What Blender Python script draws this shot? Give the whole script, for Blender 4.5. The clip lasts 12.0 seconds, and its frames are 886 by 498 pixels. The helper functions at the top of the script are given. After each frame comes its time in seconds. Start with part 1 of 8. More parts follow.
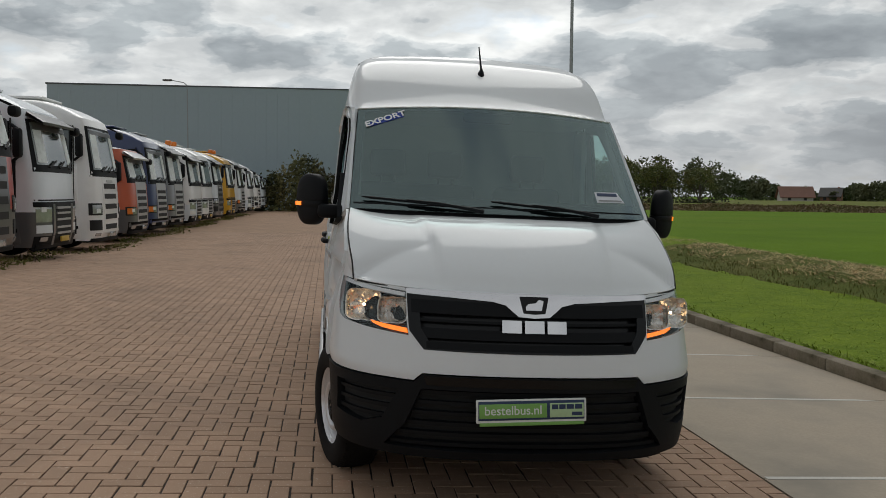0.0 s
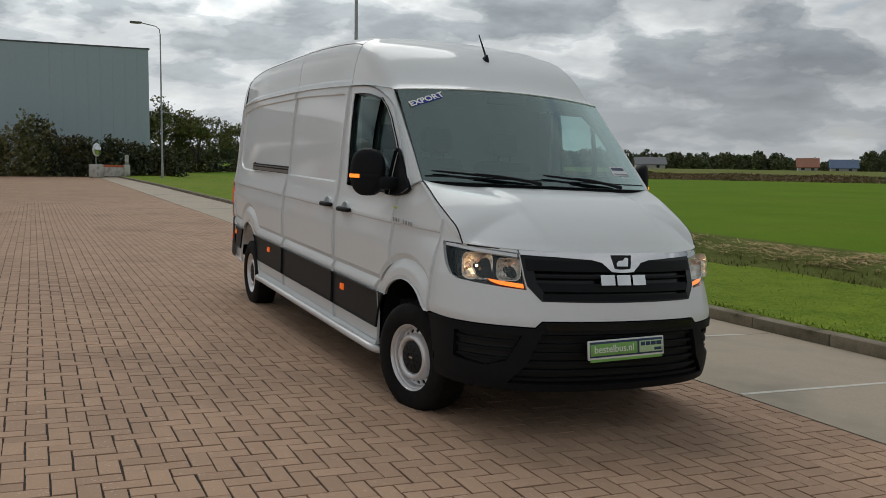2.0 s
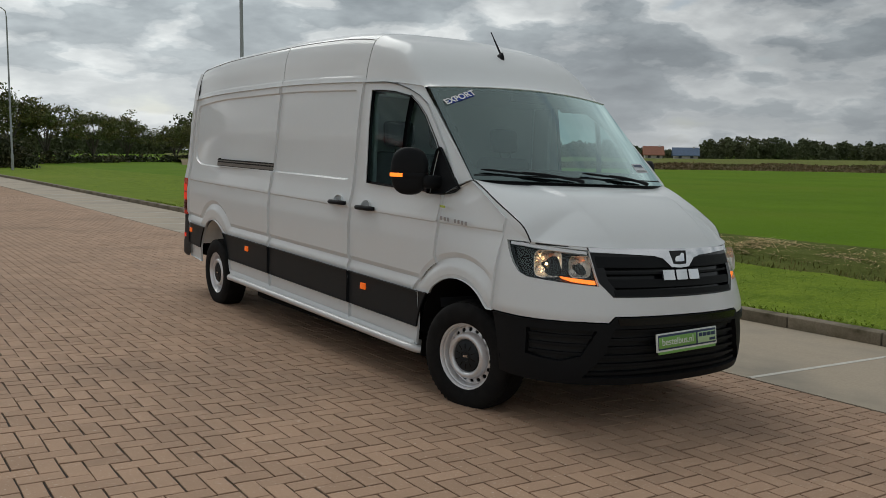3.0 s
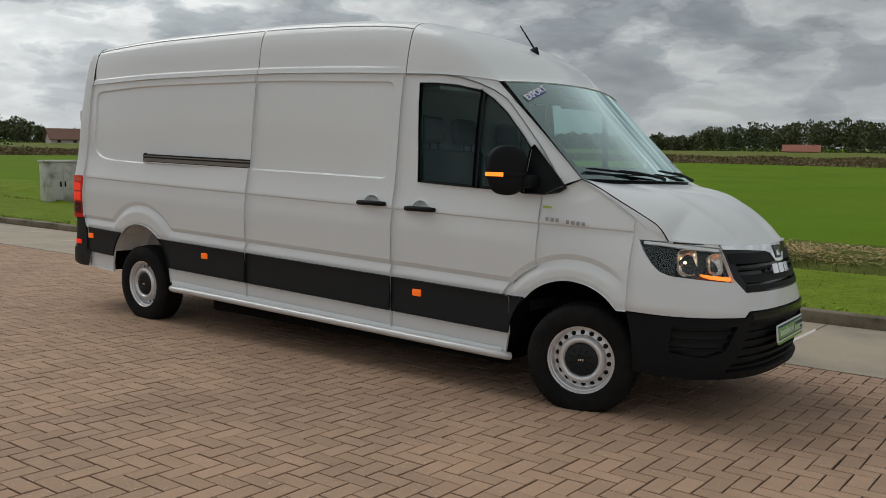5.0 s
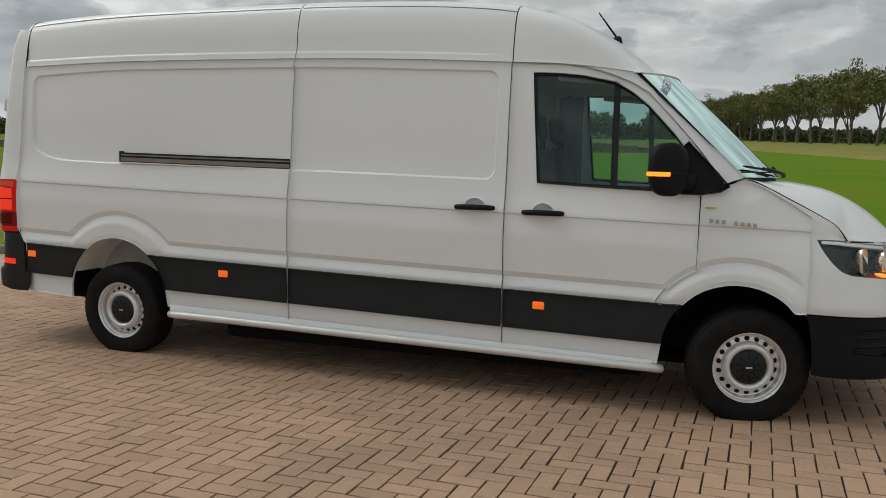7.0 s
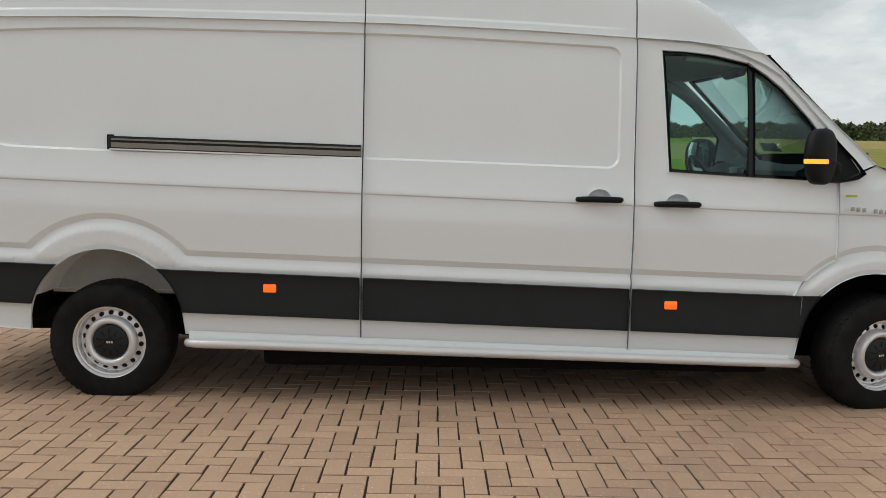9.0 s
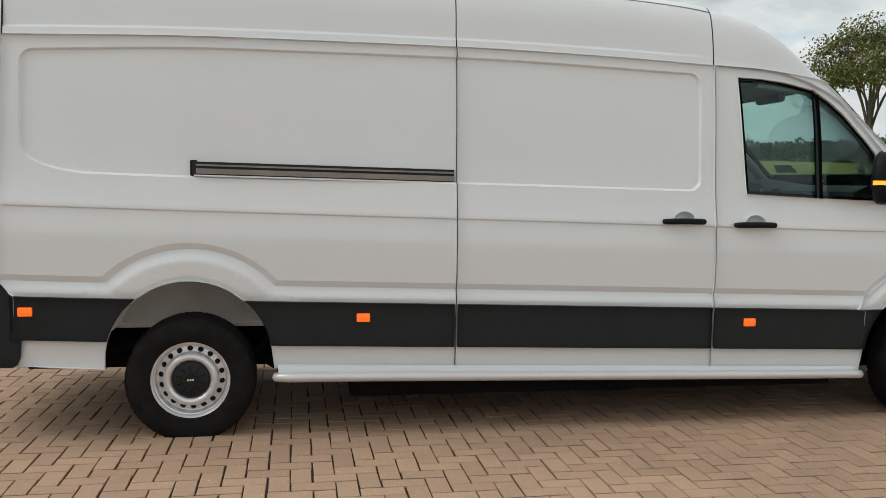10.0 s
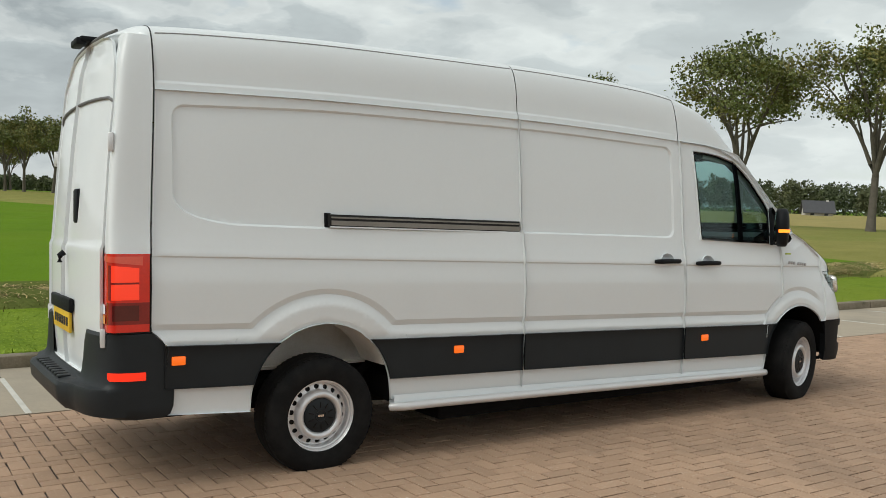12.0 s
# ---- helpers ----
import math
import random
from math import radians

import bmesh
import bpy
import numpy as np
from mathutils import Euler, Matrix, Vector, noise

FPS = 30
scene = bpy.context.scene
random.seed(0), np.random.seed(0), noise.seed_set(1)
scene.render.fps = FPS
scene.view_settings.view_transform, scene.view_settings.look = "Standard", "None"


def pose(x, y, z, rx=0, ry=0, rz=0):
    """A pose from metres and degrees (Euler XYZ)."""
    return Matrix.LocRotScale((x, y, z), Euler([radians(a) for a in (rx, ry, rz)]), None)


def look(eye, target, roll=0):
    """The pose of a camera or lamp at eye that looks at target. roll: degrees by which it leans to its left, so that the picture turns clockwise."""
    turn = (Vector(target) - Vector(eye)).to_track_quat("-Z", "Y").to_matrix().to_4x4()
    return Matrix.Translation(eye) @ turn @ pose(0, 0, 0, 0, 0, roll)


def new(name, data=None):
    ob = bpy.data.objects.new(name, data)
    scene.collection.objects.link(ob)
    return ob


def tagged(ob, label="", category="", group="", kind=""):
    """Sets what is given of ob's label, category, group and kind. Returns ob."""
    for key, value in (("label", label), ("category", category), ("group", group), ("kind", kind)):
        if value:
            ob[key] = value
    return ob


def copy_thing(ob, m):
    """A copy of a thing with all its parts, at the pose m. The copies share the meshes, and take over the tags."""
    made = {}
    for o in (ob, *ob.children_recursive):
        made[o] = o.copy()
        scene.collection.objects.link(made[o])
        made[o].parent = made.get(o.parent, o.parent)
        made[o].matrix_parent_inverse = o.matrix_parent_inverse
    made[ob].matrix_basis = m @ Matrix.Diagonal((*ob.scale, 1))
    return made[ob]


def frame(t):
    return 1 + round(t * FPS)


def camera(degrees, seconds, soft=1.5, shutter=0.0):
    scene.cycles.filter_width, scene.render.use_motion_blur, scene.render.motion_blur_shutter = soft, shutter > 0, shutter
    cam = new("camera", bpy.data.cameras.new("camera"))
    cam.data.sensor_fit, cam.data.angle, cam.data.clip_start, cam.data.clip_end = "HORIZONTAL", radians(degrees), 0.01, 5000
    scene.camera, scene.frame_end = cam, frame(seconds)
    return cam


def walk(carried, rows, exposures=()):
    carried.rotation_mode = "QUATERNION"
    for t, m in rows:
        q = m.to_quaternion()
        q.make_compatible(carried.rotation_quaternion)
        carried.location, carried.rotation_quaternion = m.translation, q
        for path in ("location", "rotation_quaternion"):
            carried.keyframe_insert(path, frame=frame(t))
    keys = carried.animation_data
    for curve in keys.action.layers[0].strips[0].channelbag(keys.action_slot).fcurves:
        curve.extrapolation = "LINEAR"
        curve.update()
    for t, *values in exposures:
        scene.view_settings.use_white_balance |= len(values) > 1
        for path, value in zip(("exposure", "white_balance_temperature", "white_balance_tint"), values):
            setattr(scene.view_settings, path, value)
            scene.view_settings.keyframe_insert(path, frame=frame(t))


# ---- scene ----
EXPOSURES = [(0.0, -0.12, 6420, 9), (1.5, 0.02, 6370, 9), (3.0, 0.01, 6350, 7), (5.5, 0.22, 6450, 8), (7.5, 0.47, 6550, 7), (9.5, 0.76, 6450, 7), (12.0, 0.69, 6450, 4)]
cam = camera(53.0, 12.0, soft=0.8)
# The yard falls towards the kerb, so the van and the path lean by this much.
LEAN = pose(0, 0, 0, 0, 2.1, 0)
ROWS = [
    (0.0, (-0.989, -4.980, 1.503), (-0.469, -1.021, 1.275), 2.52),
    (0.5, (-1.509, -5.080, 1.494), (-0.557, -1.200, 1.294), 2.68),
    (1.0, (-1.983, -5.183, 1.524), (-0.756, -1.385, 1.256), 2.71),
    (1.5, (-2.504, -5.197, 1.509), (-1.052, -1.484, 1.179), 2.60),
    (2.0, (-3.102, -5.078, 1.466), (-1.420, -1.463, 1.135), 2.71),
    (2.5, (-3.620, -4.835, 1.473), (-1.652, -1.370, 1.121), 2.51),
    (3.0, (-4.173, -4.483, 1.477), (-1.934, -1.187, 1.124), 2.33),
    (5.0, (-5.775, -2.527, 1.453), (-2.578, -0.148, 1.097), 1.99),
    (5.5, (-6.036, -1.939, 1.425), (-2.668, 0.190, 1.066), 1.72),
    (6.0, (-6.231, -1.336, 1.464), (-2.684, 0.476, 1.097), 1.58),
    (6.5, (-6.317, -0.671, 1.445), (-2.638, 0.858, 1.083), 1.43),
    (7.0, (-6.369, -0.024, 1.464), (-2.618, 1.313, 1.085), 1.25),
    (7.5, (-6.325, 0.609, 1.511), (-2.506, 1.729, 1.104), 0.96),
    (9.5, (-5.918, 3.298, 1.379), (-1.955, 2.889, 1.017), 1.01),
    (10.0, (-5.859, 3.925, 1.402), (-1.924, 3.271, 1.107), 0.71),
    (10.5, (-5.839, 4.618, 1.411), (-1.942, 3.728, 1.269), 0.77),
    (11.0, (-5.804, 5.327, 1.403), (-1.977, 4.165, 1.311), 0.62),
    (11.5, (-5.835, 5.997, 1.446), (-2.189, 4.354, 1.351), 0.69),
    (12.0, (-5.692, 6.699, 1.445), (-2.323, 4.546, 1.339), 0.74),
]
walk(cam, [(t, LEAN @ look(eye, target, roll)) for t, eye, target, roll in ROWS], EXPOSURES)

# ---- world, sun ----
world = bpy.data.worlds.new("overcast_sky")
scene.world = world
world.use_nodes = True


def nodes_of(tree):
    """Short makers for nodes and links of one tree."""
    def add(kind, **values):
        n = tree.nodes.new(kind)
        for key, value in values.items():
            if key in n.inputs:
                n.inputs[key].default_value = value
        return n

    def link(a, b):
        tree.links.new(a, b)

    def maths(op, a, b=None, c=None, clamp=False):
        n = tree.nodes.new("ShaderNodeMath")
        n.operation, n.use_clamp = op, clamp
        for socket, value in zip(n.inputs, (a, b, c)):
            if value is None:
                continue
            if isinstance(value, (int, float)):
                socket.default_value = value
            else:
                tree.links.new(value, socket)
        return n.outputs[0]

    def ramp(fac, stops, ease="LINEAR"):
        n = tree.nodes.new("ShaderNodeValToRGB")
        n.color_ramp.interpolation = ease
        while len(n.color_ramp.elements) < len(stops):
            n.color_ramp.elements.new(0.5)
        for el, (at, colour) in zip(n.color_ramp.elements, stops):
            el.position = at
            el.color = (*colour, 1) if len(colour) == 3 else colour
        if fac is not None:
            tree.links.new(fac, n.inputs[0])
        return n.outputs[0]

    def mix(fac, a, b, blend="MIX"):
        n = tree.nodes.new("ShaderNodeMix")
        n.data_type, n.blend_type = "RGBA", blend
        for socket, value in ((n.inputs[0], fac), (n.inputs[6], a), (n.inputs[7], b)):
            if isinstance(value, (int, float)):
                socket.default_value = value
            elif isinstance(value, tuple):
                socket.default_value = (*value, 1)
            else:
                tree.links.new(value, socket)
        return n.outputs[2]

    return add, link, maths, ramp, mix


SUN_ELEVATION, SUN_AZIMUTH = radians(46), radians(4)


def build_sky():
    tree = world.node_tree
    tree.nodes.clear()
    add, link, maths, ramp, mix = nodes_of(tree)
    out = add("ShaderNodeOutputWorld")
    back = add("ShaderNodeBackground")
    link(back.outputs[0], out.inputs[0])
    sky = add("ShaderNodeTexSky")
    sky.sky_type, sky.sun_disc = "NISHITA", False
    sky.sun_elevation, sky.sun_rotation = SUN_ELEVATION, SUN_AZIMUTH
    way = add("ShaderNodeTexCoord")
    sep = add("ShaderNodeSeparateXYZ")
    link(way.outputs["Generated"], sep.inputs[0])
    # A cloud layer seen from below: it closes up towards the horizon.
    depth = maths("ADD", maths("MAXIMUM", sep.outputs[2], 0.0), 0.32)
    flat = add("ShaderNodeCombineXYZ")
    link(maths("DIVIDE", sep.outputs[0], depth), flat.inputs[0]), link(maths("DIVIDE", sep.outputs[1], depth), flat.inputs[1])
    link(maths("MULTIPLY", sep.outputs[2], 3.0), flat.inputs[2])

    def field(scale, shift, detail, rough, warp=0.0):
        m = add("ShaderNodeMapping")
        m.inputs["Scale"].default_value, m.inputs["Location"].default_value = (scale, scale, scale), shift
        link(flat.outputs[0], m.inputs["Vector"])
        n = add("ShaderNodeTexNoise", Scale=1.0, Detail=detail, Roughness=rough, Distortion=warp)
        link(m.outputs[0], n.inputs["Vector"])
        return n.outputs[0]
    wide = field(1.7, (3.1, 7.4, 0.2), 2.0, 0.5)
    heap = field(4.6, (1.7, 4.3, 0.6), 7.0, 0.50, 0.1)
    lit_heap = field(4.45, (1.7, 4.3, 0.6), 7.0, 0.50, 0.1)
    thick = maths("ADD", maths("MULTIPLY", heap, 0.72), maths("MULTIPLY", wide, 0.40))
    cloud = ramp(thick, [(0.44, (0.80, 0.805, 0.80)), (0.53, (0.69, 0.70, 0.705)), (0.565, (0.50, 0.525, 0.545)), (0.60, (0.36, 0.39, 0.415)), (0.72, (0.27, 0.295, 0.32))], "EASE")
    # Broken heaps towards the veiled sun, an even grey deck away from it.
    dot = add("ShaderNodeVectorMath")
    dot.operation = "DOT_PRODUCT"
    dot.inputs[1].default_value = (math.sin(SUN_AZIMUTH) * math.cos(SUN_ELEVATION), math.cos(SUN_AZIMUTH) * math.cos(SUN_ELEVATION), math.sin(SUN_ELEVATION))
    link(way.outputs["Generated"], dot.inputs[0])
    half = maths("ADD", maths("MULTIPLY", dot.outputs["Value"], 0.5), 0.5)
    # Bright edges where the light reaches into a heap, duller ones behind it.
    edge = maths("SUBTRACT", heap, lit_heap)
    cloud = mix(1.0, cloud, ramp(maths("ADD", maths("MULTIPLY", edge, 4.0), 0.5), [(0.1, (0.80, 0.81, 0.82)), (0.5, (1.0, 1.0, 1.0)), (0.9, (1.26, 1.25, 1.23))]), "MULTIPLY")
    cloud = mix(ramp(half, [(0.40, (0.62, 0.62, 0.62)), (0.66, (0, 0, 0))]), cloud, (0.60, 0.615, 0.625))
    # Higher up the layer is a smooth veil.
    cloud = mix(ramp(sep.outputs[2], [(0.30, (0, 0, 0)), (0.52, (0.85, 0.85, 0.85))], "EASE"), cloud, (0.64, 0.645, 0.65))
    blue = mix(1.0, sky.outputs[0], (0.12, 0.12, 0.12), "MULTIPLY")
    veil = ramp(thick, [(0.36, (0.6, 0.6, 0.6)), (0.46, (1, 1, 1))])
    seen = mix(veil, blue, cloud)
    haze = ramp(sep.outputs[2], [(0.0, (1, 1, 1)), (0.18, (0, 0, 0))], "EASE")
    seen = mix(maths("MULTIPLY", haze, 0.55), seen, (0.60, 0.61, 0.62))
    near_sun = ramp(half, [(0.22, (0.22, 0.22, 0.22)), (0.50, (0.03, 0.03, 0.03)), (0.66, (0.0, 0.0, 0.0)), (0.80, (0.0, 0.0, 0.0)), (0.98, (1, 1, 1))])
    # The glow lies low, under the edge of the thicker deck.
    near_sun = mix(1.0, near_sun, ramp(sep.outputs[2], [(0.17, (1, 1, 1)), (0.31, (0.0, 0.0, 0.0))], "EASE"), "MULTIPLY")
    seen = mix(near_sun, mix(1.0, seen, (0.72, 0.725, 0.74), "MULTIPLY"), mix(1.0, seen, (1.62, 1.62, 1.60), "MULTIPLY"))
    # A thicker, duller bank lies low over the fields away from the sun.
    low_dot = add("ShaderNodeVectorMath")
    low_dot.operation = "DOT_PRODUCT"
    low_dot.inputs[1].default_value = (math.sin(radians(112)), math.cos(radians(112)), 0.0)
    link(way.outputs["Generated"], low_dot.inputs[0])
    dull = maths("MULTIPLY", ramp(low_dot.outputs["Value"], [(0.25, (0, 0, 0)), (0.85, (1, 1, 1))], "EASE"), ramp(sep.outputs[2], [(0.22, (1, 1, 1)), (0.50, (0, 0, 0))], "EASE"))
    seen = mix(dull, seen, mix(1.0, seen, (0.82, 0.83, 0.83), "MULTIPLY"))
    # The cloud deck is thickest overhead.
    overhead = ramp(sep.outputs[2], [(0.34, (1.0, 1.0, 0.99)), (0.85, (0.80, 0.80, 0.795))], "EASE")
    seen = mix(1.0, seen, overhead, "MULTIPLY")
    link(seen, back.inputs[0])
    back.inputs[1].default_value = SKY_STRENGTH


SKY_STRENGTH = 1.0
build_sky()
sun_data = bpy.data.lights.new("sun", "SUN")
sun_data.energy, sun_data.angle, sun_data.color = 1.22, radians(45), (1.0, 0.97, 0.92)
sun = new("sun", sun_data)
sun.matrix_world = look((40 * math.sin(SUN_AZIMUTH), 40 * math.cos(SUN_AZIMUTH), 40 * math.tan(SUN_ELEVATION)), (0, 0, 0))

# ---- materials ----


def material(name, base, rough=0.5, metal=0.0, vary=0.12, scale=8.0, fine=90.0, bump=0.0, coat=0.0, dirt=None, spec=0.5, per_object=0.0, tint=None, space="Object"):
    """A procedural surface: colour varied at two scales, roughness wear and a fine relief."""
    m = bpy.data.materials.new(name)
    m.use_nodes = True
    tree = m.node_tree
    add, link, maths, ramp, mix = nodes_of(tree)
    b = tree.nodes["Principled BSDF"]
    b.inputs["Metallic"].default_value = metal
    b.inputs["Specular IOR Level"].default_value = spec
    b.inputs["Coat Weight"].default_value = coat
    b.inputs["Coat Roughness"].default_value = 0.14
    co = add("ShaderNodeTexCoord").outputs[space]
    n1 = add("ShaderNodeTexNoise", Scale=scale, Detail=5.0, Roughness=0.6)
    n2 = add("ShaderNodeTexNoise", Scale=fine, Detail=3.0, Roughness=0.6)
    link(co, n1.inputs["Vector"]), link(co, n2.inputs["Vector"])
    both = maths("ADD", maths("MULTIPLY", n1.outputs[0], 0.6), maths("MULTIPLY", n2.outputs[0], 0.4))
    lo, hi = tuple(c * (1 - vary) for c in base), tuple(min(1, c * (1 + vary)) for c in base)
    colour = ramp(both, [(0.3, lo), (0.7, hi)])
    if tint:
        spot = ramp(n1.outputs[0], [(0.45, (0, 0, 0)), (0.7, (1, 1, 1))])
        colour = mix(spot, colour, tint)
    if per_object:
        info = add("ShaderNodeObjectInfo")
        geo = add("ShaderNodeNewGeometry")
        r = maths("FRACT", maths("ADD", info.outputs["Random"], geo.outputs["Random Per Island"]))
        gain = maths("ADD", maths("MULTIPLY", r, 2 * per_object), 1 - per_object)
        both_gain = add("ShaderNodeCombineColor")
        for s in both_gain.inputs:
            if s.type == "VALUE":
                link(gain, s)
        colour = mix(1.0, colour, both_gain.outputs[0], "MULTIPLY")
    link(colour, b.inputs["Base Color"])
    link(maths("ADD", maths("MULTIPLY", n1.outputs[0], 0.12), rough - 0.06, clamp=True), b.inputs["Roughness"])
    if bump:
        bp = add("ShaderNodeBump", Strength=bump, Distance=0.004)
        link(n2.outputs[0], bp.inputs["Height"]), link(bp.outputs[0], b.inputs["Normal"])
    return m


def glass_material(name, tint, rough=0.0, clear=0.8, sheen=1.0, mirrored_tint=(0.84, 0.98, 0.98)):
    """A pane: a sharp reflection over see-through tinted glass."""
    m = bpy.data.materials.new(name)
    m.use_nodes = True
    tree = m.node_tree
    tree.nodes.clear()
    add, link, maths, ramp, mix = nodes_of(tree)
    out, shader = add("ShaderNodeOutputMaterial"), add("ShaderNodeMixShader")
    see, gloss, fres = add("ShaderNodeBsdfTransparent"), add("ShaderNodeBsdfGlossy"), add("ShaderNodeLayerWeight", Blend=0.5)
    see.inputs[0].default_value = (*[c * clear for c in tint], 1)
    gloss.inputs["Roughness"].default_value = rough
    gloss.inputs[0].default_value = (*mirrored_tint, 1)
    steep = maths("ADD", maths("MULTIPLY", maths("POWER", fres.outputs["Facing"], 5.0), 0.9), 0.045)
    link(maths("MULTIPLY", steep, sheen, clamp=True), shader.inputs[0])
    link(see.outputs[0], shader.inputs[1]), link(gloss.outputs[0], shader.inputs[2]), link(shader.outputs[0], out.inputs[0])
    return m


def glow_material(name, colour, strength):
    m = bpy.data.materials.new(name)
    m.use_nodes = True
    b = m.node_tree.nodes["Principled BSDF"]
    b.inputs["Base Color"].default_value = (*colour, 1)
    b.inputs["Emission Color"].default_value = (*colour, 1)
    b.inputs["Emission Strength"].default_value = strength
    b.inputs["Roughness"].default_value = 0.2
    return m


WHITE = material("white_paint", (0.752, 0.782, 0.792), 0.55, vary=0.012, scale=2.5, fine=40, coat=0.62, spec=0.12)
WHITE.node_tree.nodes["Principled BSDF"].inputs["Coat Roughness"].default_value = 0.06
STRIPBLACK = material("side_strip_plastic", (0.0150, 0.0178, 0.0200), 0.5, spec=0.25, vary=0.2, scale=6, fine=300, bump=0.1)
BLACK = material("black_plastic", (0.0068, 0.0080, 0.0096), 0.58, spec=0.17, vary=0.2, scale=12, fine=400, bump=0.12)
GLOSSBLACK = material("gloss_black", (0.004, 0.005, 0.006), 0.18, vary=0.1, spec=0.3)
TYRE = material("tyre_rubber", (0.0085, 0.0085, 0.0088), 0.78, spec=0.16, vary=0.3, scale=9, fine=120, bump=0.2, tint=(0.015, 0.0145, 0.014))
STEEL = material("silver_wheel_paint", (0.74, 0.74, 0.75), 0.33, metal=0.5, vary=0.04, scale=14, fine=160)
CHROME = material("chrome", (0.85, 0.85, 0.86), 0.08, metal=1.0, vary=0.02)
SEAM = material("seam_gap", (0.014, 0.014, 0.014), 0.8)
UNDER = material("underbody", (0.008, 0.008, 0.008), 0.9, spec=0.08, vary=0.3, scale=6)
CABIN = material("dark_cabin_plastic", (0.035, 0.037, 0.04), 0.65, vary=0.2, scale=10, fine=250)
FABRIC = material("seat_fabric", (0.05, 0.052, 0.056), 0.9, vary=0.25, scale=30, fine=500, bump=0.2)
LINING = material("grey_lining", (0.30, 0.31, 0.31), 0.8, vary=0.06, scale=5)
PRIMER = material("wheelhouse_paint", (0.84, 0.83, 0.79), 0.6, vary=0.10, scale=7, tint=(0.72, 0.70, 0.64))
GLASS = glass_material("tinted_glass", (0.68, 0.90, 0.87), clear=0.92, sheen=0.85)
SHIELD = glass_material("windscreen_glass", (0.74, 0.90, 0.88), clear=0.85, sheen=4.6, mirrored_tint=(0.78, 0.98, 0.96))
LENS = glass_material("clear_lens", (0.95, 0.95, 0.95), clear=0.95)
AMBER = glow_material("amber_lens", (0.85, 0.14, 0.012), 0.4)
BLINK = glow_material("amber_lit", (1.0, 0.22, 0.02), 1.3)
LAMPGLOW = glow_material("warm_bulb", (1.0, 0.62, 0.30), 9.0)
RED = material("red_lens", (0.72, 0.025, 0.015), 0.1, vary=0.1, coat=0.8)
REDDARK = material("dark_red_lens", (0.24, 0.010, 0.010), 0.1, vary=0.2, coat=0.8)
PALERED = material("pale_red_lens", (0.80, 0.10, 0.06), 0.12, vary=0.1, coat=0.8)
# Faint emission brightens the lamp panes and the passive bumper reflectors.
REDLIT = glow_material("red_faint_glow", (0.90, 0.05, 0.02), 0.3)
STEPBAR = material("satin_step_bar", (0.66, 0.66, 0.66), 0.36, metal=0.3, vary=0.05, scale=6, fine=200)
RAILGREY = material("rail_metal", (0.24, 0.225, 0.20), 0.42, metal=0.5, vary=0.2, scale=5, fine=120)
GREEN = material("plate_green", (0.20, 0.42, 0.10), 0.4, vary=0.06)
NAVY = material("plate_navy", (0.02, 0.04, 0.10), 0.4, vary=0.06)
PLATEWHITE = material("plate_white", (0.75, 0.78, 0.75), 0.4, vary=0.04)
STICKER = material("sticker_blue", (0.035, 0.07, 0.34), 0.5, vary=0.05, spec=0.2)
STICKERWHITE = material("sticker_white", (0.85, 0.86, 0.88), 0.6, vary=0.02, spec=0.2)
PAPER = material("paper_white", (0.72, 0.74, 0.78), 0.6, vary=0.04)
YELLOWPLATE = material("plate_yellow", (0.75, 0.48, 0.03), 0.45, vary=0.1)
BOWL = material("faceted_reflector", (0.86, 0.83, 0.78), 0.28, metal=1.0, vary=0.15, scale=60)
REFLECTOR = material("lamp_reflector", (0.9, 0.9, 0.9), 0.34, metal=0.6, vary=0.05)

# ---- mesh helpers ----
from mathutils.geometry import delaunay_2d_cdt


def smooth01(t):
    t = np.clip(t, 0, 1)
    return t * t * (3 - 2 * t)


def lerp(v, xs, ys):
    return np.interp(v, xs, ys)


def flow(v, xs, ys):
    """Like lerp, but bending smoothly through the knots without overshoot."""
    x, y = np.asarray(xs, float), np.asarray(ys, float)
    h = np.diff(x)
    d = np.diff(y) / h
    m = np.r_[d[0], np.zeros(len(x) - 2), d[-1]]
    for k in range(1, len(x) - 1):
        if d[k - 1] * d[k] > 0:
            a, b = 2 * h[k] + h[k - 1], h[k] + 2 * h[k - 1]
            m[k] = (a + b) / (a / d[k - 1] + b / d[k])
    v = np.clip(np.asarray(v, float), x[0], x[-1])
    k = np.clip(np.searchsorted(x, v, side="right") - 1, 0, len(h) - 1)
    t = (v - x[k]) / h[k]
    return (1 + 2 * t) * (1 - t) ** 2 * y[k] + t * (1 - t) ** 2 * h[k] * m[k] + t * t * (3 - 2 * t) * y[k + 1] + t * t * (t - 1) * h[k] * m[k + 1]


def mesh_object(name, verts, faces, mat, parent=None, label="", smooth=True, flip=False):
    me = bpy.data.meshes.new(name)
    me.from_pydata([tuple(v) for v in verts], [], [tuple(reversed(f)) if flip else tuple(f) for f in faces])
    me.materials.append(mat)
    if smooth:
        me.shade_smooth()
        me.set_sharp_from_angle(angle=radians(38))
    ob = new(name, me)
    if parent is not None:
        ob.parent = parent
    if label:
        ob["label"] = label
    return ob


def part(name, bm, mat, parent, label="", smooth=True):
    me = bpy.data.meshes.new(name)
    bm.normal_update()
    bm.to_mesh(me)
    bm.free()
    me.materials.append(mat)
    if smooth:
        me.shade_smooth()
        me.set_sharp_from_angle(angle=radians(38))
    ob = new(name, me)
    if parent is not None:
        ob.parent = parent
    if label:
        ob["label"] = label
    return ob


